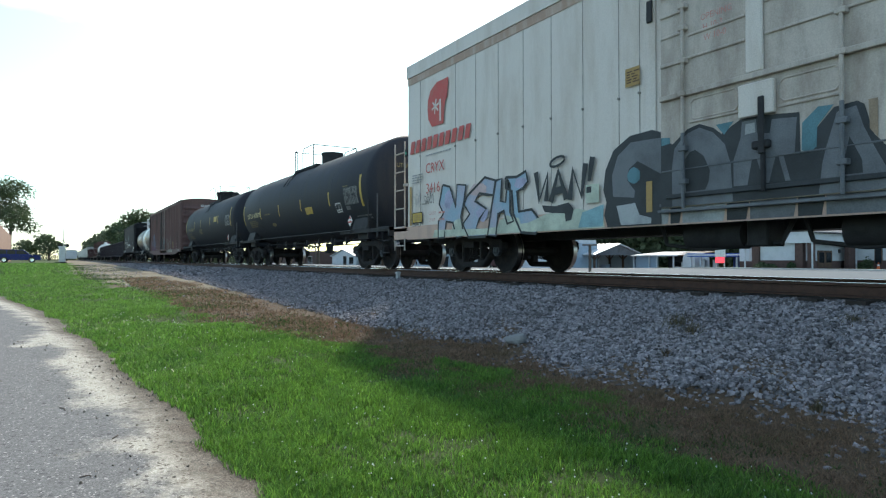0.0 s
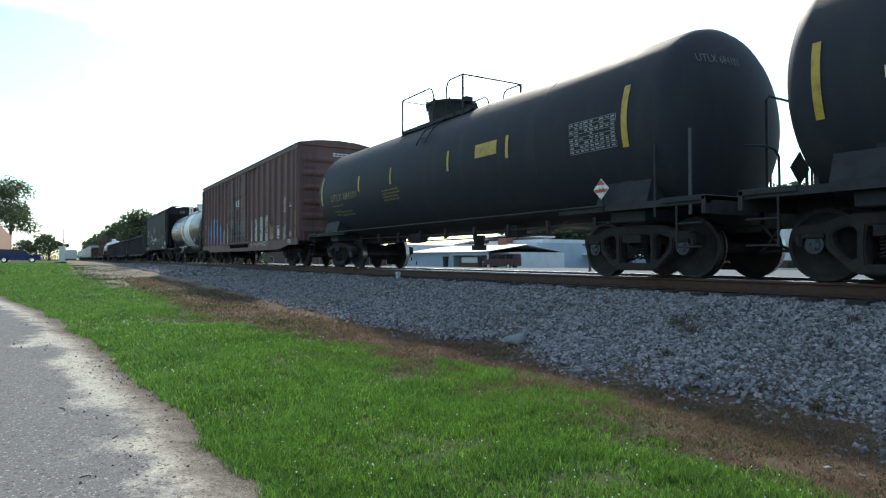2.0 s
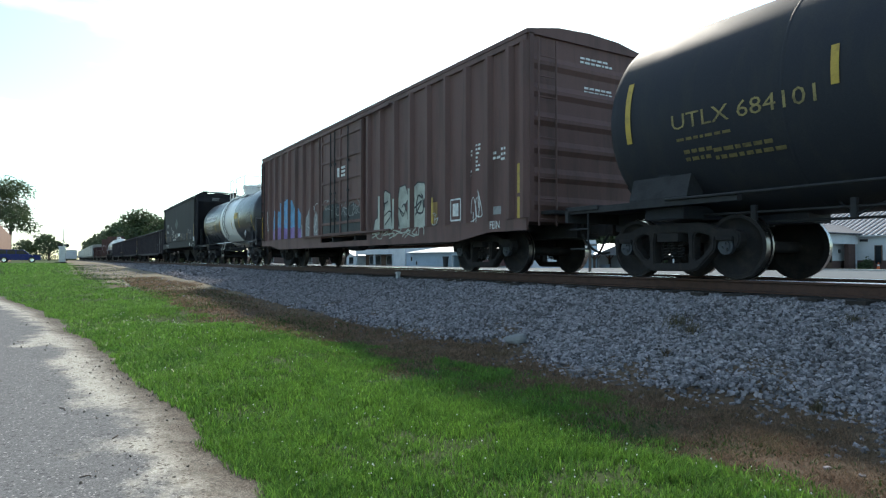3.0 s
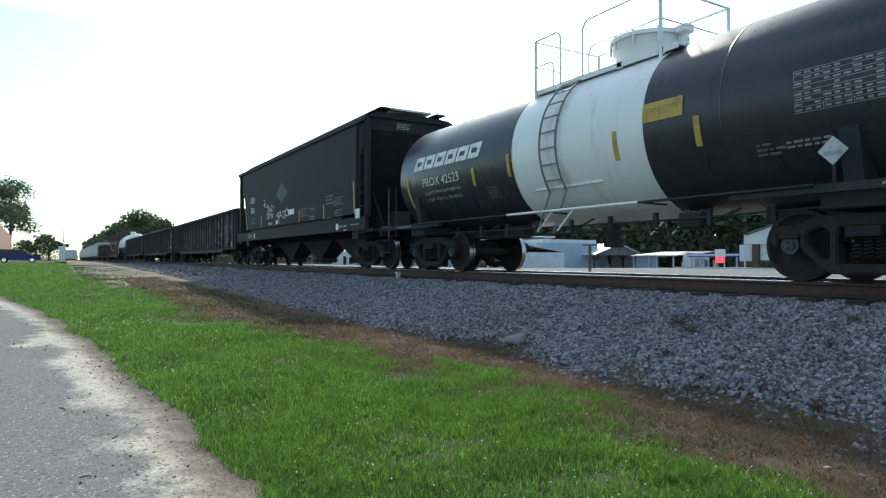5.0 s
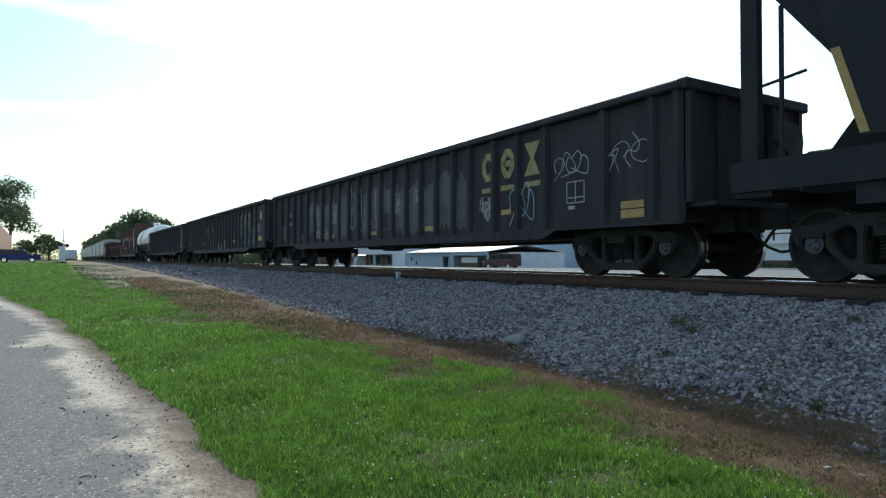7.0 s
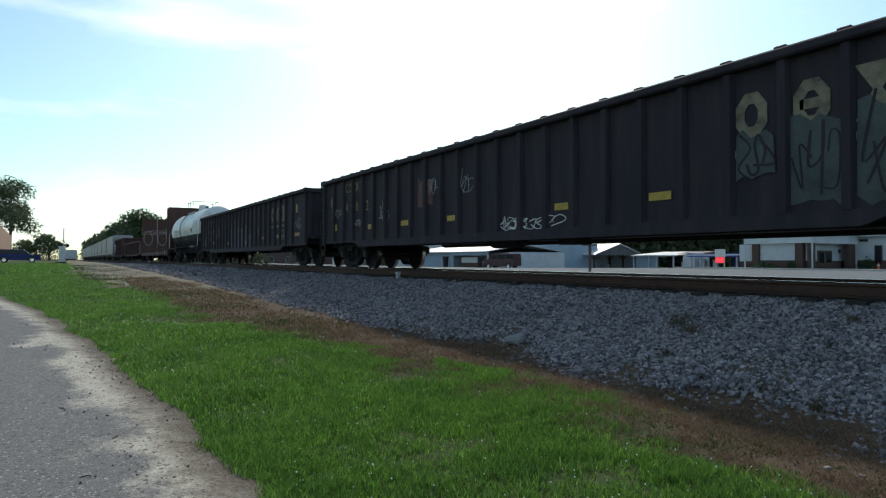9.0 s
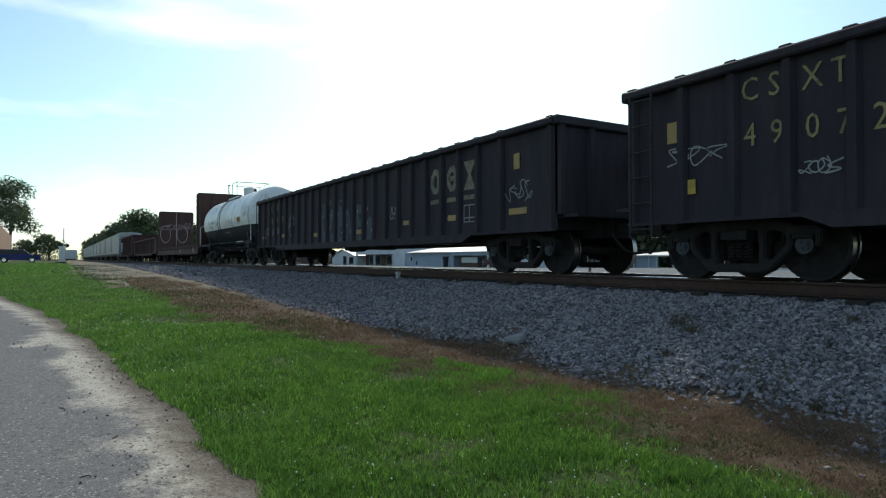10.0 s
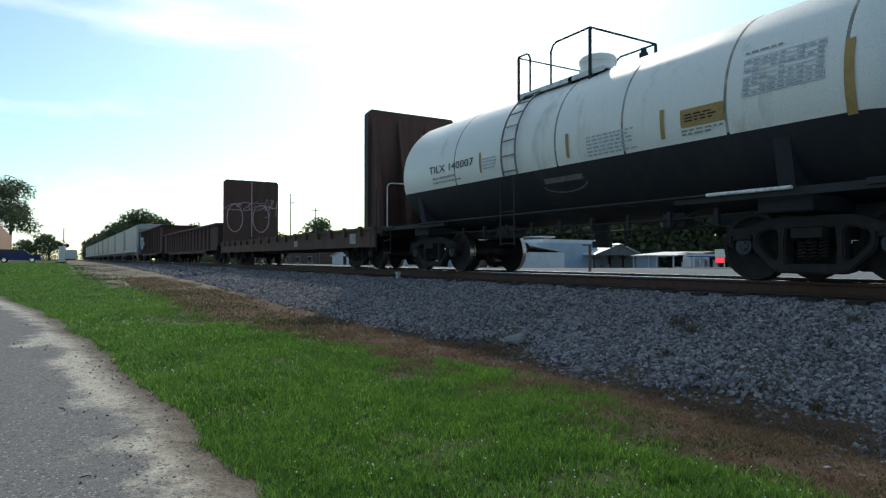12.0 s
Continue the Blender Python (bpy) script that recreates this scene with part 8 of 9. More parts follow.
        for ch, x, z in (("C", -7.77, 2.42), ("S", -7.45, 2.42), ("X", -6.99, 2.4), ("T", -6.68, 2.4), ("4", -7.77, 1.84), ("9", -7.42, 1.83), ("0", -6.99, 1.82), ("7", -6.64, 1.81), ("2", -6.27, 1.8), ("5", -5.94, 1.8)):
            side_text(car, ch, x, y, z, 0.42, M["yellow_mark"], 0.85)
    else:
        big((5.57, 6.3, 7.0), 2.08)
        plates([(6.37, 1.2, 0.5, 0.13), (4.13, 1.2, 0.35, 0.11), (1.19, 1.08, 0.45, 0.12), (-2.49, 1.11, 0.46, 0.12), (8.67, 1.2, 0.55, 0.12), (-8.9, 1.2, 0.55, 0.12), (-6.17, 1.2, 0.42, 0.12)], "ochre")
        plates([(8.64, 2.16, 0.18, 0.3), (-8.87, 2.04, 0.18, 0.3)], "ochre")
        side_marks(car, frame_box(0.42, 0.36, 0.022), 7.0, y, 1.26, M["grey_mark"])
        tags([(3.46, 1.5, 0.45, 0.5), (-5.3, 1.5, 0.55, 0.7), (-5.0, 1.75, 0.4, 0.4), (-8.5, 1.45, 0.9, 0.4), (-7.5, 1.42, 0.35, 0.35), (-6.85, 1.42, 0.4, 0.3), (8.7, 1.6, 0.7, 0.4)])
        letters = (
            ([(-1.95, 0.8), (-1.93, 1.6), (-1.85, 1.95), (-1.55, 1.95), (-1.47, 1.6), (-1.45, 0.8)], [(-1.78, 1.2), (-1.76, 1.62), (-1.6, 1.62), (-1.6, 1.2)]),
            ([(-1.2, 0.78), (-1.24, 1.5), (-1.16, 1.9), (-0.8, 1.86), (-0.73, 1.5), (-0.74, 0.76)], [(-1.08, 1.1), (-1.04, 1.5), (-0.88, 1.56), (-0.85, 1.1)]),
            ([(-0.52, 0.8), (-0.54, 1.5), (-0.46, 1.95), (-0.18, 1.92), (-0.02, 1.4), (0.02, 0.76)], [(-0.34, 1.0), (-0.3, 1.3), (-0.2, 1.3), (-0.16, 1.0)]),
            ([(0.15, 0.78), (0.17, 1.82), (0.38, 1.8), (0.56, 1.25), (0.6, 1.75), (0.76, 1.74), (0.77, 0.73), (0.55, 0.74), (0.38, 1.2), (0.35, 0.76)], None),
            ([(0.93, 0.76), (0.94, 1.9), (1.45, 1.83), (1.45, 1.6), (1.12, 1.62), (1.12, 1.44), (1.42, 1.4), (1.42, 1.22), (1.14, 1.22), (1.14, 0.98), (1.47, 0.95), (1.47, 0.74)], None),
            ([(1.66, 0.78), (1.7, 1.4), (1.95, 1.5), (2.1, 1.2), (2.05, 0.76)], None))
        for k, (shape, eye) in enumerate(letters):
            side_marks(car, [shape], 0, y, 0, M["paint_dull_blue"], "graffiti", "dull blue sprayed letter")
            if eye:
                side_marks(car, [eye], 0, y - 0.002, 0, M["gon_black"], "graffiti")
            left = min(p[0] for p in shape)
            for j, z in enumerate((1.7, 1.1, 1.32)[: 2 + k % 2]):
                side_marks(car, [blob(0.05, 0.09, 700 + 5 * k + j, 9, 0.3)], left + 0.1 + 0.26 * (j % 2), y - 0.004, z, M["grey_mark"], "graffiti")
        for x, z, r in ((-1.78, 1.98, 0.1), (-1.12, 2.03, 0.1), (-0.28, 1.95, 0.15)):
            side_marks(car, stroke([(r * math.cos(a * 0.4), 1.2 * r * math.sin(a * 0.4)) for a in range(9)], 0.016), x, y - 0.004, z, M["grey_mark"], "graffiti", "thin grey sprayed arc")
        for ch, x, z in (("C", -7.77, 2.36), ("S", -7.47, 2.36), ("X", -7.02, 2.35), ("T", -6.74, 2.35), ("4", -7.75, 1.83), ("9", -7.44, 1.83), ("0", -7.02, 1.82), ("6", -6.72, 1.82), ("9", -6.29, 1.81), ("5", -5.98, 1.81)):
            side_text(car, ch, x, y, z, 0.42, M["yellow_mark"], 0.85)


def flat_marks(car, half):
    me = flat_shapes(stroke([(0, -1.6), (0, 1.5)], 0.04) + scribble(2.2, 0.5, 5, 9, 0.04) + moved(stroke([(0.42 * math.cos(a * 0.45), 0.75 * math.sin(a * 0.45)) for a in range(15)], 0.04), -0.9, -0.6) + moved(stroke([(0.45 * math.cos(a * 0.45), 0.75 * math.sin(a * 0.45)) for a in range(15)], 0.04), 0.5, -0.6) + moved(scribble(0.6, 1.2, 6, 6, 0.04), 1.0, 0.0), M["paint_pale_pink"])
    for v in me.vertices:
        v.co = Vector((-(half - 0.42) + 0.004, v.co.x, 3.1 + v.co.y))
    part("graffiti", me, None, car, "pale sprayed outlines on the bulkhead")
    side_marks(car, [bar(0, 0, 0.45, 0.3)], 8.2, -1.514, 0.88, M["grey_mark"])
    side_marks(car, [bar(0, 0, 0.4, 0.3)], 2.9, -1.514, 0.88, M["grey_mark"])


# ---- the train ----
EVEN = [-9.65, -8.78] + [round(-8.0 + 0.73 * i, 3) for i in range(22)] + [8.15, 9.65]
FIRST = [-9.75, -8.9, -8.1] + [round(-7.35 + 0.745 * i, 3) for i in range(16)] + [4.49, 5.38, 6.15, 6.95, 8.38, 9.35, 9.8]


def build_train():
    reefer_marks(reefer(-4.5))
    tanks = (("black tank car with yellow stripes and a top walkway", -23.5, 6.25, 7.6, 1.52, 2.43, (7.85, 8.5), "utlx_a"),
             ("black tank car with yellow stripes and a railed platform", -39.68, 6.25, 7.5, 1.52, 2.41, (8.1, 7.85), "utlx_b"),
             ("black tank car with a broad white band round its middle", -74.8, 5.08, 6.3, 1.395, 2.345, (6.75, 7.05), "procor"),
             ("white tank car with a black belly and top walkway", -167.5, 4.6, 5.75, 1.42, 2.37, (6.4, 6.4), "tilx"))
    for label, centre, tx, half, radius, az, sill, kind in tanks:
        tank_marks(tank_car("tank_car", label, centre, tx, half, radius, az, sill, kind, {"tilx": 0.35, "procor": 0.21}.get(kind, 0.02)), kind, half, radius, az)
    boxcar_marks(boxcar(-57.75))
    hopper_marks(covered_hopper(-89.9, 7.5, 5.85, 4.36, M["hopper_black"], "faded black covered hopper with chalky graffiti", (-3.15, 0.38, 3.97), True, 0.8))
    gondola_marks(gondola(-108.1, 9.9, 2.8, "rusty black gondola with faded yellow lettering and graffiti", M["gon_black"], FIRST), 1)
    gondola_marks(gondola(-129.05, 9.75, 2.82, "dark rusty gondola with yellow reflector plates", M["gon_black"], EVEN, style=1), 2)
    gondola_marks(gondola(-150.25, 9.78, 2.8, "dark rusty gondola with dull blue sprayed panels", M["gon_black"], EVEN, style=1), 3)
    flat_marks(bulkhead_flat(-184.0, 9.75, "empty dark brown bulkhead flatcar with scrawled end wall", M["flat_brown"]), 9.75)
    red = [-8.4 + 1.2 * i for i in range(15)]
    gondola(-205.7, 10.5, 2.3, "low dull red gondola with rusty sides", M["red_car"], red)
    tall = gondola(-226.6, 8.6, 3.25, "tall dull red gondola with pale graffiti", M["red_car"], red[1:-1])
    side_marks(tall, [blob(4.0, 1.3, 71, 16), ], -5.6, -1.56, 2.0, M["paint_pale_blue"], "graffiti", "pale blue sprayed letters")
    side_marks(tall, scribble(3.6, 1.0, 72, 11, 0.14), -5.6, -1.564, 2.0, M["paint_dark"], "graffiti")
    x = -246.0
    for i in range(10):
        covered_hopper(x, 8.2, 6.3, 4.15, M["hopper_grey"], "light grey covered hopper with grimy lower sides", (-4.0, 0.0, 4.0), False)
        x -= 17.6


# ---- the town beyond the track ----
def gable_roof(bm, x0, x1, y0, y1, eave, ridge, along="x", over=0.4, thick=0.12):
    if along == "x":
        ym = (y0 + y1) / 2
        prism(bm, [(y0 - over, eave), (ym, ridge), (y1 + over, eave), (y1 + over, eave + thick), (ym, ridge + thick), (y0 - over, eave + thick)], "x", x0 - over, x1 + over)
    else:
        xm = (x0 + x1) / 2
        prism(bm, [(x0 - over, eave), (xm, ridge), (x1 + over, eave), (x1 + over, eave + thick), (xm, ridge + thick), (x0 - over, eave + thick)], "y", y0 - over, y1 + over)


def wall_box(parent, name, mat, x0, x1, y0, y1, z0, z1, label="", bevel=0.0):
    bm = bmesh.new()
    box(bm, x0, x1, y0, y1, z0, z1, bevel)
    return part(name, bm, M[mat], parent, label)


def window_on(parent, x, y, z, w, h, face, name="window"):
    """A framed pane on a wall that faces -y or +x; x, y, z: its centre on the wall plane."""
    def slab(hw, hh, d0, d1):
        bm = bmesh.new()
        if face == "-y":
            box(bm, x - hw, x + hw, y - d1, y - d0, z - hh, z + hh)
        else:
            box(bm, x + d0, x + d1, y - hw, y + hw, z - hh, z + hh)
        return bm
    f = part(name, slab(w / 2 + 0.08, h / 2 + 0.08, -0.04, 0.05), M["timber"] if name == "door" else M["white_wall"], parent)
    part("pane", slab(w / 2, h / 2, 0.045, 0.06), M["glass_dark"], f, "dark glass")


def shop():
    b = thing("shop_building", "white painted shop with brick base and covered porch", "building")
    g = -0.85
    # the porch: columns, fascias and the panels between them
    wall_box(b, "wall", "white_wall", -41.75, -37.8, 66.4, 66.6, 0.15, 1.96)
    wall_box(b, "brick_base", "brick", -41.78, -37.78, 66.35, 66.6, g, 0.15, "dark red brick base")
    for x0, x1 in ((-42.6, -41.8), (-37.76, -36.95), (-36.46, -35.95)):
        wall_box(b, "column", "brick", x0, x1, 66.15, 66.75, g, 1.96, "dark red brick column")
    for x, y in ((-43.4, 66.1), (-35.9, 66.06), (-35.9, 74.8)):
        wall_box(b, "post", "white_wall", x - 0.06, x + 0.06, y - 0.06, y + 0.06, g, 1.96, "thin white post")
    wall_box(b, "column", "brick", -36.35, -35.9, 73.2, 74.6, g, 1.92, "dark red brick column")
    wall_box(b, "fascia", "white_wall", -43.45, -35.88, 66.0, 66.25, 1.96, 3.0, "white boarded fascia")
    wall_box(b, "fascia", "white_wall", -36.13, -35.88, 66.25, 75.2, 1.92, 2.96)
    wall_box(b, "porch_ceiling", "white_wall", -43.4, -36.13, 66.25, 75.2, 2.0, 2.1)
    wall_box(b, "wall", "white_wall", -37.2, -36.95, 66.8, 75.3, 0.1, 2.0)
    wall_box(b, "brick_base", "brick", -37.2, -36.9, 66.8, 75.3, g, 0.1)
    door = wall_box(b, "door", "timber", -36.9, -36.84, 68.9, 71.7, g + 0.25, 1.2, "dark double door")
    for y in (69.6, 71.0):
        wall_box(door, "pane", "glass_dark", -36.84, -36.82, y - 0.5, y + 0.5, -0.1, 1.0)
    wall_box(b, "wall_lamp", "steel_dark", -36.9, -36.7, 73.0, 73.25, 0.95, 1.35, "dark wall lamp", 0.04)
    bm = bmesh.new()
    prism(bm, [(-42.9, 3.0), (-35.5, 3.0), (-39.3, 4.1)], "y", 65.98, 66.14)
    part("pediment", bm, M["white_wall"], b, "white boarded gable")
    bm = bmesh.new()
    prism(bm, [(-43.3, 2.98), (-39.3, 4.12), (-35.4, 2.98), (-35.4, 3.1), (-39.3, 4.28), (-43.3, 3.1)], "y", 65.7, 78.0)
    part("porch_roof", bm, M["dark_roof"], b, "low grey shingled porch roof")
    # the hall behind
    wall_box(b, "wall", "white_wall", -43.5, -10.0, 75.3, 90.7, 0.15, 2.8)
    wall_box(b, "brick_base", "brick", -43.53, -9.97, 75.27, 90.7, g, 0.15)
    window_on(b, -33.9, 75.27, 0.75, 0.6, 1.9, "-y", "door")
    wall_box(b, "wall_unit", "steel_dark", -35.65, -34.95, 75.0, 75.3, 2.2, 2.46, "dark wall-mounted unit")
    for x in (-30.5, -26.0, -21.0):
        window_on(b, x, 75.27, 1.0, 1.4, 1.3, "-y")
    bm = bmesh.new()
    gable_roof(bm, -43.5, -10.0, 75.3, 90.7, 2.75, 5.8, "x", 0.6)
    roof = part("roof", bm, M["metal_roof"], b, "ribbed white metal roof")
    for i in range(58):
        x = -44.0 + i * 0.6
        bm = bmesh.new()
        prism(bm, [(74.72, 2.86), (83.0, 5.92), (83.0, 6.02), (74.68, 2.96)], "x", x, x + 0.24)
        part("roof_rib", bm, M["dark_roof"], roof)
    for x, y, w, h in ((-41.1, 65.6, 1.3, 0.75), (-40.1, 65.7, 1.0, 0.6), (-37.9, 65.7, 0.7, 0.8), (-34.7, 74.6, 0.9, 1.35), (-35.1, 74.4, 0.8, 0.9)):
        bm = leaf_heap(x, y, float(height(x, y)), w, h, 320, int(-x * 10))
        solid("shrub", bm, M["leaf"], "dark green clipped shrub beside the shop", "shrub")
    c = thing("traffic_cone", "orange traffic cone with a pale band by the shop", "cone")
    c.location = (-32.9, 73.0, float(height(-32.9, 73.0)))
    bm = bmesh.new()
    rod(bm, (0, 0, 0.03), (0, 0, 0.75), 0.17, 12, 0.03)
    box(bm, -0.2, 0.2, -0.2, 0.2, 0.0, 0.04)
    part("cone_body", bm, M["cone_orange"], c)
    bm = bmesh.new()
    rod(bm, (0, 0, 0.36), (0, 0, 0.52), 0.112, 12, 0.082)
    part("band", bm, M["white_mark"], c, "pale band")


def leaf_heap(x, y, z, wide, tall, count, seed):
    rnd = random.Random(seed)
    bm = bmesh.new()
    for i in range(count):
        a, r, h = rnd.uniform(0, 6.283), math.sqrt(rnd.random()), rnd.random()
        c = Vector((x + wide * 0.6 * r * math.cos(a), y + wide * 0.6 * r * math.sin(a), z + tall * h * (1.1 - 0.5 * r)))
        u = Vector((rnd.gauss(0, 1), rnd.gauss(0, 1), rnd.gauss(0, 1))).normalized() * 0.12
        w = u.orthogonal().normalized() * 0.06
        bm.faces.new([bm.verts.new(c + k) for k in (-u, w, u, -w)])
    return bm


def pavilion():
    p = thing("picnic_pavilion", "open timber pavilion with a white metal gable roof", "pavilion")
    g, eave, ridge = -1.42, 0.95, 2.85
    x0, x1, y0, y1 = -92.0, -77.8, 77.0, 88.0
    for y in (y0 + 0.3, y1 - 0.3):
        for i in range(5):
            x = x0 + 0.5 + i * (x1 - x0 - 1.0) / 4
            bm = bmesh.new()
            box(bm, x - 0.14, x + 0.14, y - 0.14, y + 0.14, g, eave + 0.1)
            for s in (-1, 1):
                prism(bm, [(x + s * 0.1, 0.1), (x + s * 0.1, 0.35), (x + s * 0.9, eave + 0.1), (x + s * 1.15, eave + 0.1)], "y", y - 0.07, y + 0.07)
            part("post", bm, M["timber"], p, "dark timber post with braces")
    bm = bmesh.new()
    gable_roof(bm, x0, x1, y0, y1, eave, ridge, "x", 0.5, 0.14)
    part("roof", bm, M["metal_roof"], p, "white metal roof with worn patches")
    bm = bmesh.new()
    prism(bm, [(y0, eave), (y1, eave), ((y0 + y1) / 2, ridge)], "x", x1 - 0.1, x1 + 0.05)
    part("gable", bm, M["dark_roof"], p, "grey boarded gable")
    wall_box(p, "rear_wall", "blue_wall", x0 - 3, x1 + 2, y1 + 0.3, y1 + 0.5, g, eave, "pale blue wall")
    for x in (-84.0, -80.5):
        t = thing("picnic_table", "pale blue picnic table under the pavilion roof", "table", "picnic tables")
        wall_box(t, "tabletop", "blue_wall", x - 0.9, x + 0.9, y0 + 4.6, y0 + 5.4, g + 0.72, g + 0.78)
        for k in (-0.6, 0.6):
            wall_box(t, "leg", "blue_wall", x + k - 0.05, x + k + 0.05, y0 + 4.5, y0 + 5.5, g, g + 0.72)
        for k in (4.1, 5.65):
            wall_box(t, "bench", "blue_wall", x - 0.9, x + 0.9, y0 + k, y0 + k + 0.28, g + 0.42, g + 0.47)


def far_shops():
    g, h = -1.45, -1.0
    b = thing("brick_store", "long low brown brick store with pale doors", "building")
    wall_box(b, "wall", "brick", -232.0, -161.0, 58.0, 70.0, -1.6, 2.2)
    wall_box(b, "parapet", "dark_roof", -232.2, -160.8, 57.9, 70.0, 2.2, 2.45)
    for x in (-226.0, -214.0, -202.0, -186.0, -176.0, -166.0):
        window_on(b, x, 58.0, 0.1, 3.4, 1.7, "-y")
    b = thing("gabled_cottage", "small white gabled cottage with a dark door", "building")
    wall_box(b, "wall", "white_wall", -134.0, -120.9, 52.0, 62.0, h - 0.3, 0.85)
    bm = bmesh.new()
    prism(bm, [(-134.0, 0.85), (-120.9, 0.85), (-127.4, 2.3)], "y", 52.0, 52.2)
    part("gable", bm, M["white_wall"], b)
    bm = bmesh.new()
    gable_roof(bm, -134.0, -120.9, 52.0, 62.0, 0.85, 2.35, "y", 0.4)
    part("roof", bm, M["metal_roof"], b, "white metal roof")
    window_on(b, -126.6, 52.0, -0.1, 1.6, 1.9, "-y", "door")
    window_on(b, -123.0, 52.0, 0.0, 2.2, 1.4, "-y")
    b = thing("flat_roofed_shop", "white flat-roofed shop with a deep dark shopfront", "building")
    wall_box(b, "upper_wall", "white_wall", -120.7, -99.0, 52.0, 64.0, 1.2, 2.6)
    wall_box(b, "rear_wall", "timber", -120.7, -99.0, 54.2, 64.0, h - 0.3, 1.2, "dark shopfront wall")
    wall_box(b, "parapet", "metal_roof", -120.9, -98.8, 51.7, 64.2, 2.6, 2.85, "bright white roof edge")
    wall_box(b, "wall", "white_wall", -103.5, -99.0, 52.0, 54.2, h - 0.3, 1.2)
    for x in (-120.4, -112.0, -104.0):
        wall_box(b, "pillar", "white_wall", x - 0.15, x + 0.15, 52.0, 52.3, h - 0.3, 1.2)
    for x in (-117.5, -114.6, -109.6, -106.8):
        window_on(b, x, 54.2, 0.05, 2.3, 1.7, "-y")
    b = thing("blue_workshop", "pale blue metal workshop with a low white roof", "building")
    wall_box(b, "wall", "blue_wall", -102.5, -83.2, 52.3, 66.0, h - 0.2, 1.45)
    bm = bmesh.new()
    gable_roof(bm, -97.5, -73.5, 51.6, 66.0, 1.3, 2.35, "x", 0.25)
    part("roof", bm, M["metal_roof"], b, "low white metal roof")
    wall_box(b, "fascia", "blue_wall", -83.2, -73.4, 51.7, 51.9, 0.85, 1.3)
    wall_box(b, "rear_wall", "white_wall", -83.2, -73.2, 55.5, 66.0, h - 0.2, 1.3)
    window_on(b, -97.0, 52.3, 0.3, 0.5, 0.8, "-y")
    window_on(b, -95.2, 52.3, -0.4, 0.5, 0.6, "-y")
    for x in (-83.0, -75.0, -73.5):
        wall_box(b, "post", "white_wall", x - 0.1, x + 0.1, 51.8, 52.0, h, 0.9)
    stall = wall_box(b, "counter", "timber", -82.0, -75.3, 52.6, 53.4, h - 0.1, 0.7, "brown counter front")
    wall_box(stall, "panel", "white_mark", -81.4, -76.0, 52.54, 52.6, -0.25, 0.55, "pale counter panel")
    for x in (-83.9, -74.3):
        t = thing("rubbish_bin", "tall dark rubbish bin beside the workshop", "bin", "rubbish bins")
        bm = bmesh.new()
        rod(bm, (x, 51.2, h - 0.1), (x, 51.2, h + 1.6), 0.35, 12, 0.5)
        part("bin_body", bm, M["steel_dark"], t)
        bm = bmesh.new()
        rod(bm, (x, 51.2, h + 1.6), (x, 51.2, h + 1.7), 0.53, 12)
        part("lid", bm, M["steel_dark"], t)
    b = thing("gabled_hall", "tall white gabled hall with a brick chimney breast", "building")
    wall_box(b, "wall", "white_wall", -96.0, -80.6, 68.0, 80.0, g, 3.6)
    wall_box(b, "side_wall", "blue_wall", -88.5, -80.3, 66.5, 80.0, g, 3.0)
    bm = bmesh.new()
    prism(bm, [(-107.5, 3.1), (-91.2, 4.35), (-91.2, 4.6), (-107.9, 3.3)], "y", 67.6, 80.0)
    part("roof", bm, M["metal_roof"], b, "white metal roof")
    wall_box(b, "wall", "white_wall", -107.0, -96.0, 68.0, 80.0, g, 3.2)
    wall_box(b, "chimney", "red_brick", -91.0, -88.6, 66.4, 67.9, g, 4.1, "red brick chimney breast")
    for x in (-85.5, -83.9):
        window_on(b, x, 66.5, 0.25, 1.0, 0.6, "-y")
    b = thing("low_shed", "low white open-fronted shed full of dark stock", "building")
    bm = bmesh.new()
    prism(bm, [(83.4, 0.75), (92.0, 1.5), (92.0, 1.6), (83.4, 0.95)], "x", -76.0, -66.5)
    part("roof", bm, M["metal_roof"], b, "low white roof")
    wall_box(b, "side_wall", "blue_wall", -75.6, -71.0, 84.4, 84.6, g, 0.75)
    wall_box(b, "rear_wall", "steel_dark", -71.0, -63.9, 87.0, 87.2, g, 0.9, "dark interior wall")
    bm = bmesh.new()
    prism(bm, [(83.8, 0.75), (90.0, 1.45), (90.0, 1.55), (83.8, 0.9)], "x", -69.0, -64.0)
    part("roof", bm, M["timber"], b, "weathered brown lean-to roof")
    for x in (-75.8, -72.5, -70.9, -67.6, -64.1):
        wall_box(b, "post", "white_wall", x - 0.1, x + 0.1, 84.0, 84.2, g, 0.8)
    for x, c in ((-68.6, "steel_dark"), (-66.6, "galvanised"), (-65.2, "red_sign_dull")):
        wall_box(b, "stock", c, x - 0.4, x + 0.4, 85.2, 86.0, g, -0.2)
    b = thing("arched_shelter", "white arched sheet-metal shelter", "shelter")
    bm = bmesh.new()
    arc = [(-63.5 + 1.1 * math.cos(a), 0.2 + 1.1 * math.sin(a)) for a in np.linspace(0, math.pi, 13)]
    prism(bm, [(-62.4, g)] + arc + [(-64.6, g)], "y", 82.5, 86.0)
    part("shell", bm, M["metal_roof"], b)
    b = thing("fuel_canopy", "blue and white forecourt canopy on posts", "canopy")
    wall_box(b, "roof", "blue_sign", -60.3, -52.3, 78.0, 86.0, 0.6, 1.1, "blue canopy edge")
    wall_box(b, "trim", "white_mark", -60.35, -52.25, 77.95, 86.0, 0.78, 0.95, "white stripe")
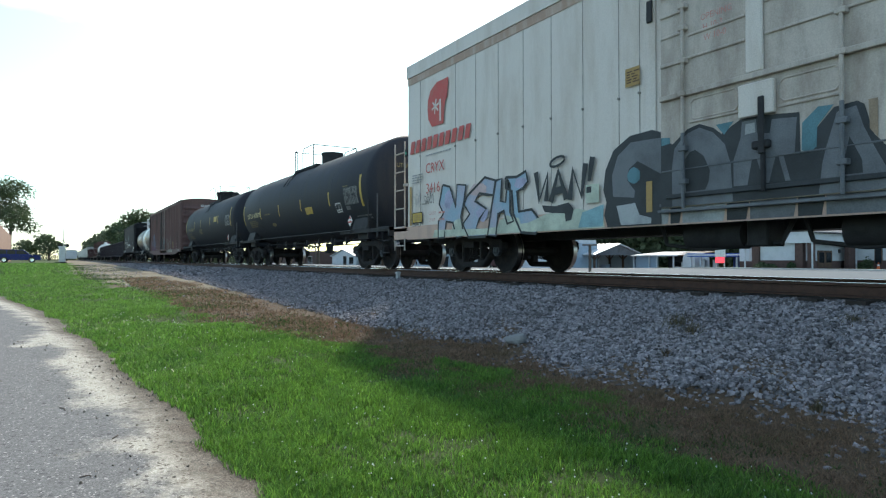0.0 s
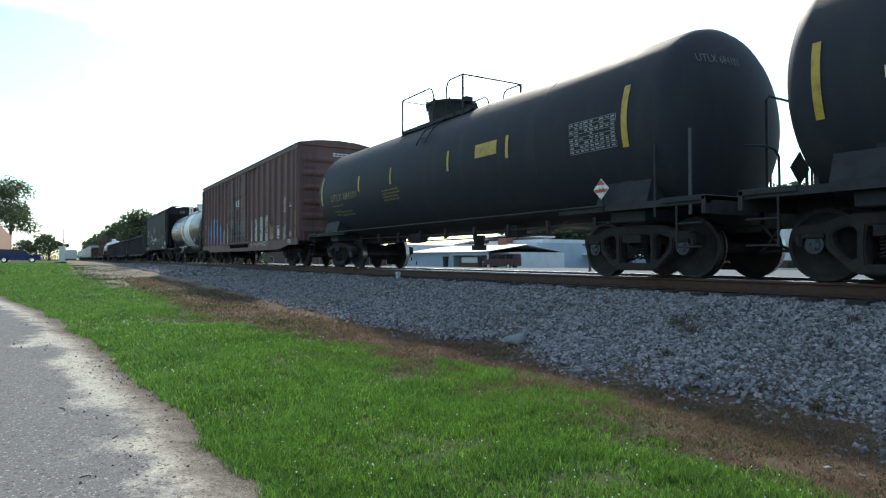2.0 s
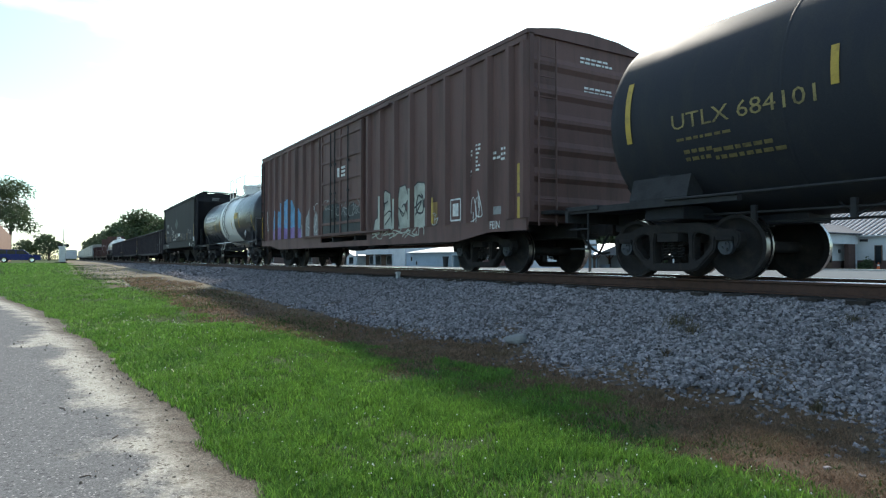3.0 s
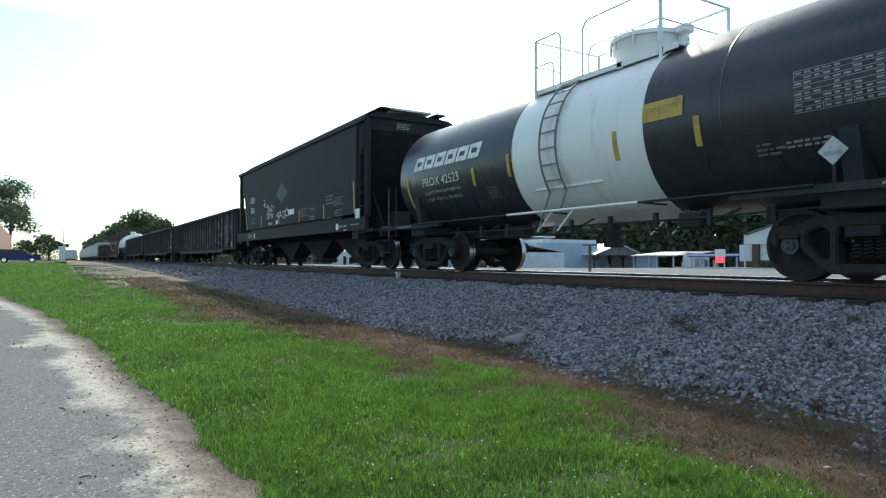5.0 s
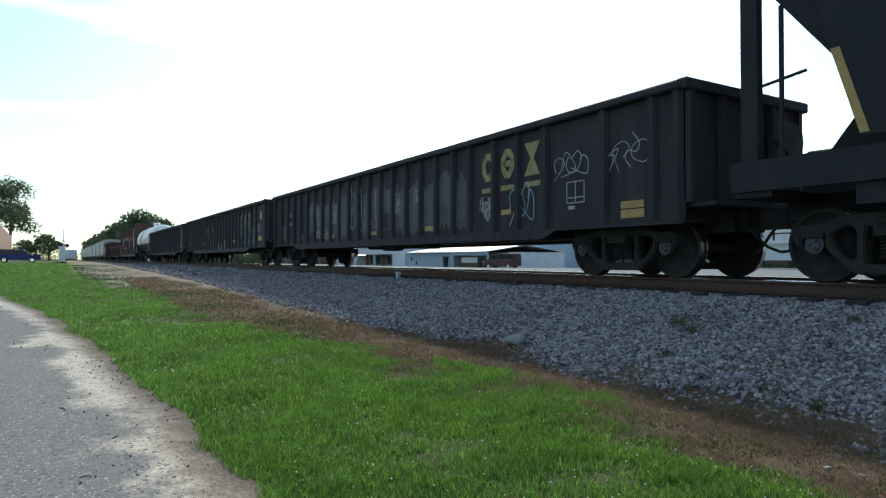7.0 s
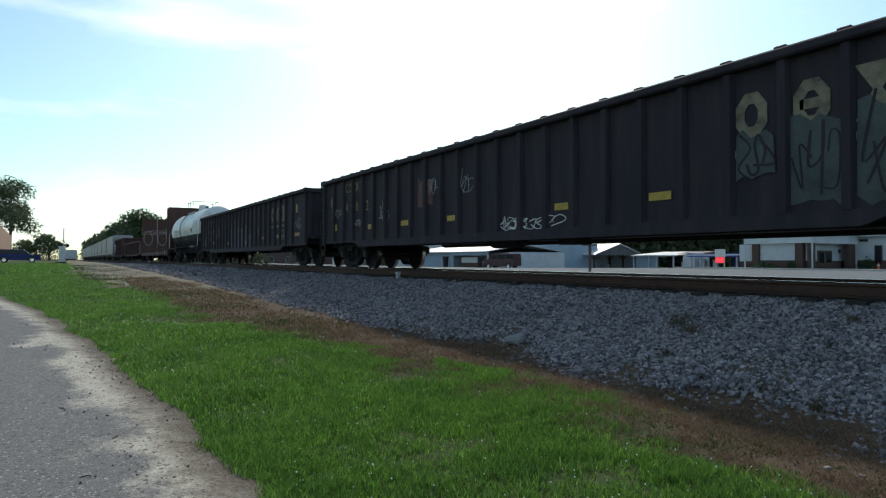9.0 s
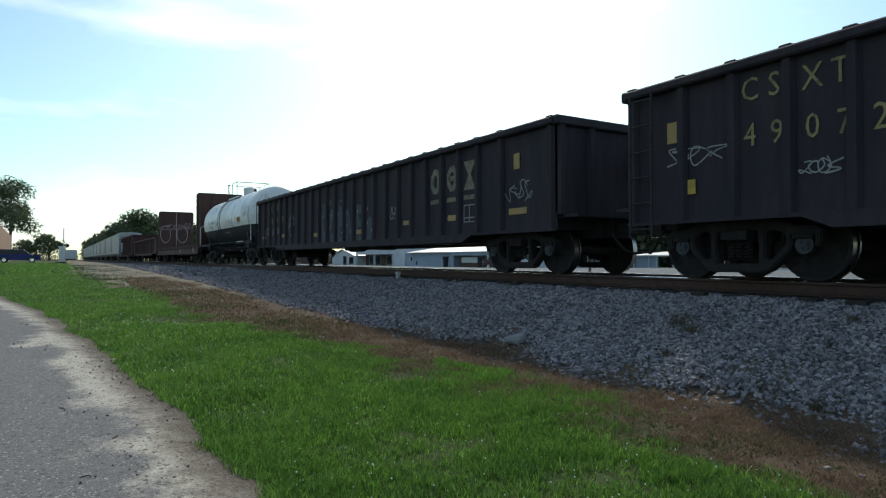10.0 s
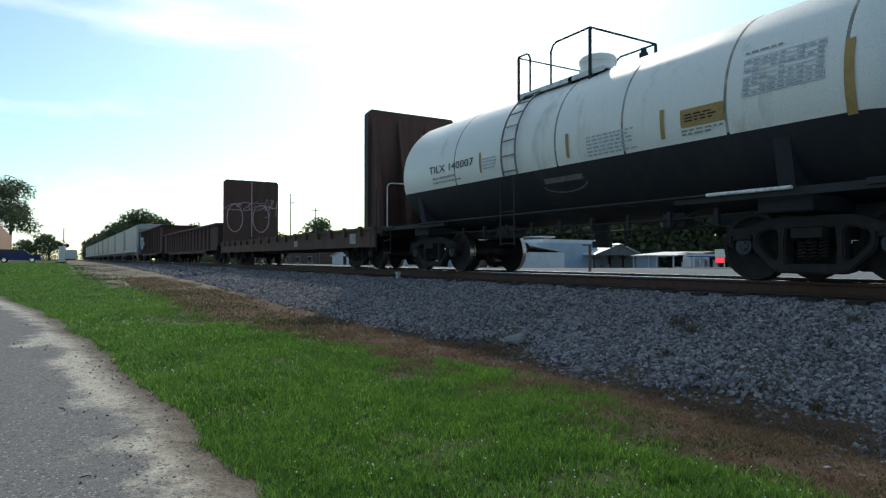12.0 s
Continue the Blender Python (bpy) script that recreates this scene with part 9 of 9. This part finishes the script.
    wall_box(b, "kiosk", "blue_sign", -57.0, -52.5, 84.0, 85.8, g, 0.6, "dark blue kiosk")
    for x in (-60.0, -58.4, -55.8, -52.7):
        wall_box(b, "post", "white_wall", x - 0.12, x + 0.12, 78.4, 78.6, g, 0.6)
    for x in (-59.2, -57.2):
        wall_box(b, "pump", "white_wall", x - 0.35, x + 0.35, 80.0, 80.5, g, 0.2, "pale fuel pump", 0.04)
    b = thing("tall_panel_store", "narrow white store front with a brick corner", "building")
    wall_box(b, "wall", "white_wall", -52.0, -50.6, 78.0, 84.0, 0.0, 2.2)
    wall_box(b, "brick_base", "brick", -52.0, -49.6, 77.97, 84.0, g, 0.0)
    b = thing("roadside_sign", "white roadside sign with a red panel", "sign")
    wall_box(b, "panel", "white_mark", -47.6, -46.3, 66.6, 66.8, 0.55, 1.45)
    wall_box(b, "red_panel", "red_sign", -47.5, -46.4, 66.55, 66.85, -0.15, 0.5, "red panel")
    for x in (-47.5, -46.4):
        wall_box(b, "post", "galvanised", x - 0.06, x + 0.06, 66.65, 66.75, -1.2, 0.6)


def utility_pole(x, y, z, tall, arm=0.0, label="weathered wooden utility pole with a crossarm", r=0.13):
    p = thing("utility_pole", label, "pole", "utility poles")
    p.location = (x, y, z)
    bm = bmesh.new()
    rod(bm, (0, 0, -0.3), (0, 0, tall), r, 10, r * 0.7)
    part("pole", bm, M["pole_wood"], p)
    if arm:
        bm = bmesh.new()
        pipe(bm, [(0, 0, tall - 2.2), (arm * 0.5, 0, tall - 1.8), (arm, 0, tall - 1.9)], 0.05)
        box(bm, arm - 0.1, arm + 0.5, -0.15, 0.15, tall - 2.02, tall - 1.88, 0.03)
        part("street_light", bm, M["galvanised"], p, "grey street light on an arm")
    else:
        bm = bmesh.new()
        box(bm, -0.06, 0.06, -1.1, 1.1, tall - 0.7, tall - 0.58)
        part("crossarm", bm, M["pole_wood"], p)


def road_vehicle(name, x, y, z, turn, profile, glass, width, wheels, wheel_r, mat, label, category):
    """A car: its side outline drawn across the width, with windows, lamps and wheels."""
    v = thing(name, label, category, "parked vehicles")
    v.matrix_basis = pose(x, y, z, 0, 0, turn)
    bm = bmesh.new()
    prism(bm, profile, "y", -width / 2, width / 2)
    bmesh.ops.bevel(bm, geom=[e for e in bm.edges if abs(e.verts[0].co.y - e.verts[1].co.y) < 1e-4], offset=0.07, segments=2, affect="EDGES")
    part("body", bm, mat, v)
    for s in (-1, 1):
        for g in glass:
            bm = bmesh.new()
            prism(bm, g, "y", *sorted((s * (width / 2 - 0.01), s * (width / 2 + 0.012))))
            part("side_window", bm, M["glass_dark"], v, "dark side window")
        for wx in wheels:
            bm = bmesh.new()
            lathe(bm, [(s * (width / 2 - 0.22), 0.0), (s * (width / 2 - 0.22), wheel_r), (s * (width / 2 + 0.01), wheel_r), (s * (width / 2 + 0.02), wheel_r * 0.62)], 20, "y", (wx, 0, wheel_r), sharp=(1, 2))
            w = part("wheel", bm, M["rubber"], v, "black tyre")
            bm = bmesh.new()
            lathe(bm, [(s * (width / 2 + 0.015), wheel_r * 0.64), (s * (width / 2 + 0.0), wheel_r * 0.3), (s * (width / 2 + 0.02), 0.0)], 16, "y", (wx, 0, wheel_r))
            part("rim", bm, M["chrome"], w, "bright metal rim")
    front = max(p[0] for p in profile)
    for s in (-1, 1):
        bm = bmesh.new()
        box(bm, front - 0.12, front + 0.02, *sorted((s * (width / 2 - 0.42), s * (width / 2 - 0.06))), 0.78, 0.98, 0.02)
        part("headlight", bm, M["chrome"], v, "clear headlight")
    bm = bmesh.new()
    box(bm, front - 0.06, front + 0.06, -width / 2 + 0.05, width / 2 - 0.05, 0.4, 0.6, 0.03)
    part("bumper", bm, M["chrome"], v, "bright bumper")
    return v


def vehicles():
    suv = [(-2.65, 0.35), (2.6, 0.35), (2.68, 0.75), (2.6, 1.02), (1.35, 1.16), (0.62, 1.78), (-2.25, 1.84), (-2.6, 1.2)]
    suv_glass = [[(1.15, 1.18), (0.52, 1.7), (-0.2, 1.72), (-0.2, 1.18)], [(-0.3, 1.18), (-0.3, 1.72), (-1.25, 1.74), (-1.25, 1.18)], [(-1.35, 1.18), (-1.35, 1.74), (-2.1, 1.74), (-2.3, 1.2)]]
    road_vehicle("sport_utility_vehicle", -106.0, -5.1, -0.2, 90, suv, suv_glass, 2.0, (-1.6, 1.6), 0.4, M["suv_blue"], "dark blue sport utility vehicle waiting at the crossing", "car")
    van = [(-2.4, 0.35), (2.35, 0.35), (2.42, 0.8), (2.2, 1.1), (1.6, 1.25), (1.0, 1.9), (-2.3, 1.95), (-2.42, 1.2)]
    van_glass = [[(1.4, 1.28), (0.9, 1.78), (0.2, 1.8), (0.2, 1.28)], [(0.1, 1.28), (0.1, 1.8), (-1.0, 1.82), (-1.0, 1.28)], [(-1.1, 1.28), (-1.1, 1.82), (-2.1, 1.82), (-2.2, 1.28)]]
    road_vehicle("van", -67.6, 50.0, -0.97, 205, van, van_glass, 1.95, (-1.45, 1.5), 0.36, M["maroon"], "dark maroon van parked before the hall", "van")
    car = [(-2.3, 0.3), (2.2, 0.3), (2.28, 0.65), (1.2, 0.92), (0.5, 1.4), (-1.1, 1.44), (-1.9, 1.0), (-2.28, 0.92)]
    car_glass = [[(1.0, 0.94), (0.42, 1.33), (-0.3, 1.36), (-0.3, 0.94)], [(-0.4, 0.94), (-0.4, 1.36), (-1.02, 1.36), (-1.6, 0.98)]]
    road_vehicle("saloon_car", -202.0, 54.0, -1.0, 10, car, car_glass, 1.8, (-1.35, 1.4), 0.33, M["galvanised"], "silver saloon car parked beyond the track", "car")


def crossing_gear():
    b = thing("signal_cabinet", "silver signal cabinet on a dark base by the crossing", "cabinet")
    wall_box(b, "body", "galvanised", -87.9, -87.1, -0.25, 0.45, -0.05, 1.72, "", 0.03)
    wall_box(b, "plinth", "steel_dark", -88.0, -87.0, -0.6, 0.6, -0.35, -0.04, "dark base")
    wall_box(b, "cap", "galvanised", -87.98, -87.02, -0.33, 0.53, 1.72, 1.82)
    wall_box(b, "door", "galvanised", -87.09, -87.06, -0.15, 0.35, 0.1, 1.6)
    m = thing("crossing_signal", "slim crossing signal mast with lamps", "signal")
    m.location = (-104.5, 0.3, -0.2)
    bm = bmesh.new()
    rod(bm, (0, 0, 0), (0, 0, 4.9), 0.07, 10)
    part("mast", bm, M["galvanised"], m)
    for s in (-1, 1):
        bm = bmesh.new()
        rod(bm, (0.05, s * 0.45, 2.4), (0.25, s * 0.45, 2.4), 0.26, 16)
        rod(bm, (0, 0, 2.4), (0, s * 0.45, 2.4), 0.04, 6)
        part("lamp", bm, M["steel_dark"], m, "black-hooded signal lamp")
    t = thing("store_building", "tan brick corner store with a stepped parapet", "building")
    wall_box(t, "wall", "tan_brick", -165, -122, -24, -9.3, -0.4, 5.2)
    for i in range(6):
        x1 = -122 - i * 7
        wall_box(t, "parapet", "tan_brick", x1 - 7, x1, -9.9, -9.3, 5.2, 6.9 - 0.28 * i)
    for i in range(6):
        window_on(t, -122, -22.5 + i * 2.2, 1.2, 1.4, 1.9, "+x")
    wall_box(t, "awning", "white_wall", -122, -119.8, -23, -10, 2.7, 2.9, "pale flat awning")
    w = thing("white_trailer", "white box trailer far beyond the crossing", "trailer")
    wall_box(w, "box_body", "white_wall", -222, -214, 1.2, 4.0, 0.4, 3.0)
    for x in (-220.5, -216):
        bm = bmesh.new()
        rod(bm, (x, 1.3, 0.1), (x, 1.6, 0.1), 0.5, 14)
        part("wheel", bm, M["rubber"], w)


def small_things():
    r = random.Random(9)
    # a boulder at the foot of the bank
    bm = bmesh.new()
    bmesh.ops.create_icosphere(bm, subdivisions=2, radius=1.0)
    for v in bm.verts:
        k = 1 + 0.3 * noise.noise(v.co * 1.3) + 0.1 * noise.noise(v.co * 4)
        v.co.z = max(-0.6, min(0.62 + 0.2 * v.co.x, v.co.z * 1.3))
        v.co = Vector((v.co.x * 0.17 * k, v.co.y * 0.13 * k, v.co.z * 0.08 * k))
    rock = solid("boulder", bm, M["rock"], "pale flat boulder at the foot of the ballast", "rock")
    rock.matrix_basis = pose(-7.0, 5.42, float(height(-7.0, 5.42)) + 0.06, 6, -8, 25)
    # the pale marker post beside the near rail
    bm = bmesh.new()
    box(bm, -0.055, 0.055, -0.045, 0.045, -0.12, 0.11, 0.012)
    box(bm, -0.07, 0.07, -0.06, 0.06, 0.06, 0.1, 0.01)
    mk = solid("track_marker", bm, M["pale_plate"], "small pale marker beside the rail", "marker")
    mk.location = (-14.9, 7.62, -0.16)
    # weeds that root in the stones
    for x, y, size, n in ((-5.05, 6.35, 0.26, 120), (-4.75, 6.2, 0.2, 110), (-3.4, 7.0, 0.16, 90), (-4.6, 5.6, 0.14, 80), (-2.9, 5.4, 0.14, 80), (-9.5, 5.3, 0.12, 60)):
        a = np.array([r.uniform(0, 6.283) for _ in range(n)])
        d = np.array([abs(r.gauss(0, size * 0.45)) for _ in range(n)])
        px, py = x + d * np.cos(a), y + d * np.sin(a)
        ob = scatter_blades("weed_tuft", np.stack([px, py, height(px, py)], -1), size * 0.55, 0.004, 1.2, M["weed"], "straggling dry weed among the stones", "weed")
        ob["kind"] = "stuff"
    # grit, twigs and leaves on the road's edge
    bm = bmesh.new()
    for i in range(900):
        x = -r.uniform(2.5, 14)
        y = float(road_edge(x)) - abs(r.gauss(0.1, 0.45)) - 0.03
        z = float(height(x, y)) + 0.004 + 0.035 * min(1, max(0, float(road_edge(x)) - y) / 0.5)
        k = 0.002 + 0.011 * r.random() ** 5
        m4 = Matrix.Translation((x, y, z + k * 0.3)) @ Euler((r.uniform(0, 3), r.uniform(0, 3), r.uniform(0, 6))).to_matrix().to_4x4() @ Matrix.Diagonal((k * r.uniform(0.8, 2.0), k, k * 0.6, 1))
        bmesh.ops.create_icosphere(bm, subdivisions=1, radius=1.0, matrix=m4)
    solid("road_grit", bm, M["grit"], "dark grit and clods strewn along the road edge", "grit", "stuff")
    for x, y, ln, a in ((-6.1, 0.0, 0.12, 0.3), (-7.6, -0.55, 0.08, 0.9), (-5.0, 0.35, 0.1, -0.4), (-9.3, -0.75, 0.14, 0.2), (-4.2, 0.1, 0.06, 1.4)):
        bm = bmesh.new()
        z = float(height(x, y)) + 0.042
        pipe(bm, [(x, y, z), (x + ln * 0.5 * math.cos(a), y + ln * 0.5 * math.sin(a) + 0.015, z + 0.006), (x + ln * math.cos(a), y + ln * math.sin(a), z)], 0.004, 5)
        solid("twig", bm, M["bark"], "short dry twig on the sandy road edge", "twig", "", "twigs on the road")


def build_town():
    shop()
    pavilion()
    far_shops()
    bm = bmesh.new()
    box(bm, -50.0, -8.0, 62.6, 65.6, -1.1, -0.66, 0.04)
    solid("grass_verge", bm, M["verge"], "mown grass verge before the shop", "", "structure")
    bm = bmesh.new()
    box(bm, -50.2, -8.0, 62.35, 62.6, -1.1, -0.63, 0.02)
    solid("kerb", bm, M["concrete"], "pale concrete kerb of the lot", "", "structure")
    vehicles()
    crossing_gear()
    utility_pole(-117.7, 37.3, -0.6, 13.4, 1.6, "tall utility pole with a street light arm")
    utility_pole(-134.4, 48.2, -0.7, 12.4)
    post = thing("lot_post", "short dark post with a small crossbar beside the lot", "post")
    wall_box(post, "upright", "pole_wood", -27.46, -27.34, 26.64, 26.76, -0.6, 1.15)
    bm = bmesh.new()
    rod(bm, (-27.6, 26.3, 1.12), (-27.2, 27.1, 1.12), 0.045, 8)
    part("crossbar", bm, M["pole_wood"], post)
    for x, y, h in ((-60.8, 93.0, 5.3), (-56.6, 92.0, 6.0), (-54.2, 88.0, 5.6), (-51.0, 84.0, 6.6), (-88.4, 70.0, 6.0), (-91.0, 60.5, 5.0)):
        utility_pole(x, y, -1.4, h, r=0.1)
    tree("oak_tree", -181.0, -10.5, -0.3, 20.8, 15.5, 1, "tall leafy street tree beside a store", 9500, 0.29, 0.45, 0.22)
    tree("oak_tree", -235.8, -3.4, -0.3, 8.2, 9, 2, "round dark tree beyond the crossing", 1800, 0.4)
    tree("oak_tree", -243.0, -9.5, -0.3, 6.5, 8, 3, "round dark tree beyond the crossing", 1400, 0.4)
    tree("oak_tree", -188.7, 18.5, -0.5, 14.5, 14, 4, "broad oak standing beside the railway", 8000, 0.32, 0.5, 0.1)
    tree("oak_tree", -181.0, 22.5, -0.5, 11.5, 11, 5, "broad oak standing beside the railway", 3200, 0.42, 0.4, 0.1)
    tree("oak_tree", -236.0, 18.0, -0.5, 13.0, 15, 6, "broad oak standing beside the railway", 3600, 0.5, 0.4, 0.08)
    tree("oak_tree", -214.0, 19.5, -0.5, 11.5, 12, 7, "broad oak standing beside the railway", 3200, 0.45, 0.4, 0.08)
    tree("oak_tree", -143.9, 52.3, -0.7, 11.2, 10, 8, "round oak behind the town lots", 2800, 0.36)
    tree("oak_tree", -158.7, 44.5, -0.7, 9.4, 9, 9, "round oak behind the town lots", 2200, 0.36)
    tree("oak_tree", -180.0, 31.0, -0.6, 10.6, 10, 10, "round oak beside the railway", 2600, 0.4)
    tree("oak_tree", -192.0, 27.0, -0.6, 10.2, 10, 11, "round oak beside the railway", 2600, 0.4)
    far_woods("far_woods", -620, 18, -225, 23, -0.5, 15.5, 5, 16000, 4, "dark green woods along the railway")
    far_woods("far_woods", -200, 24, -168, 40, -0.5, 8.5, 4, 3200, 6, "dark green woods along the railway")
    far_woods("far_woods", -135, 104, -15, 116, -1.4, 14.5, 7, 62000, 5, "dark trees behind the town lots", 0.042)
    far_woods("far_woods", -235, 29, -120, 33, -0.7, 2.4, 2, 9000, 14, "low scrub beyond the track", 0.09)
    far_woods("far_woods", -420, 66, -135, 86, -1.4, 3.8, 4, 14000, 12, "low green growth behind the brick store", 0.07)
    far_woods("far_woods", -620, 6, -260, 3, -0.5, 3.2, 3, 5000, 13, "low hedge far down the line", 0.1)
    far_woods("far_woods", -300, -14, -230, -2, -0.4, 5.0, 4, 2500, 8, "dark hedge beyond the crossing")


# ---- motion ----
def motions():
    """The train rolls by at a steady pace and its wheels turn."""
    for car, x0 in TRAIN:
        walk(car, [(t, pose(x0 + SPEED * t, TRACK_Y, 0)) for t in (0.0, 3.0, 6.0, 9.0, 12.0)])
    turn = math.degrees(SPEED / WHEEL_R)
    for w in WHEELSETS:
        x, y, z = w.location
        if w.parent.parent.location.x < -200:
            continue
        walk(w, [(k / FPS, pose(x, y, z, 0, turn * k / FPS, 0)) for k in range(0, int(SECONDS * FPS) + 1)])


M["stray"] = material("dark_green_weed", (0.035, 0.075, 0.014), 0.6, second=(0.07, 0.09, 0.025), scale=2, islands=0.5, bump=0, through_light=0.35)
M["verge"] = material("verge_grass", (0.05, 0.085, 0.02), 0.9, second=(0.09, 0.1, 0.035), scale=2, bump=0.4, bump_scale=12)
M["grass_glint"] = material("white_grass_glint", (0.75, 0.75, 0.7), 0.8, bump=0)
M["weed"] = material("dry_green_weed", (0.115, 0.1, 0.06), 0.9, second=(0.12, 0.07, 0.042), scale=3, islands=0.4, bump=0, through_light=0.3)
M["grit"] = material("dark_grit", (0.13, 0.11, 0.09), 0.95, second=(0.3, 0.28, 0.25), scale=6, islands=0.7, bump=0.2)
M["ochre"] = material("ochre_label", (0.36, 0.23, 0.08), 0.6, second=(0.25, 0.16, 0.07), scale=6, bump=0.02)
M["pale_yellow_mark"] = material("cream_stencil_paint", (0.66, 0.58, 0.34), 0.6, second=(0.4, 0.34, 0.18), scale=9, bump=0)
M["blue_grey_mark"] = material("blue_grey_print", (0.34, 0.38, 0.45), 0.6, second=(0.5, 0.52, 0.56), scale=6, bump=0)
M["paint_mottled"] = material("sprayed_pale_blue_and_pink_paint", (0.24, 0.37, 0.47), 0.6, second=(0.42, 0.36, 0.43), spread=0.7, scale=1.1, grain=0.15, bump=0)
for _name, _col in (("blue", (0.12, 0.35, 0.6)), ("violet", (0.25, 0.16, 0.4)), ("grey_green", (0.46, 0.48, 0.42)), ("violet_pale", (0.36, 0.36, 0.5)), ("teal_pale", (0.22, 0.4, 0.45)), ("steel_light", (0.36, 0.38, 0.39)), ("dark", (0.03, 0.035, 0.04)), ("pale_blue", (0.28, 0.38, 0.5)), ("pink", (0.6, 0.45, 0.45)), ("pale_green", (0.5, 0.55, 0.45)), ("steel", (0.14, 0.15, 0.165)), ("teal", (0.085, 0.2, 0.24)), ("teal_dark", (0.03, 0.05, 0.05)), ("grey_teal", (0.06, 0.078, 0.075)), ("rust_red", (0.12, 0.04, 0.03)), ("dull_blue", (0.038, 0.05, 0.074)), ("tan", (0.3, 0.22, 0.15)), ("wash", (0.058, 0.058, 0.062)), ("pale_pink", (0.5, 0.4, 0.42))):
    M["paint_" + _name] = material("sprayed_" + _name + "_paint", _col, 0.6, second=tuple(v * 0.55 for v in _col), spread=0.7, scale=2.2, grain=0.2, bump=0)


build_ground()
build_road()
build_track()
build_train()
build_town()
small_things()
build_ballast()
build_grass()
motions()
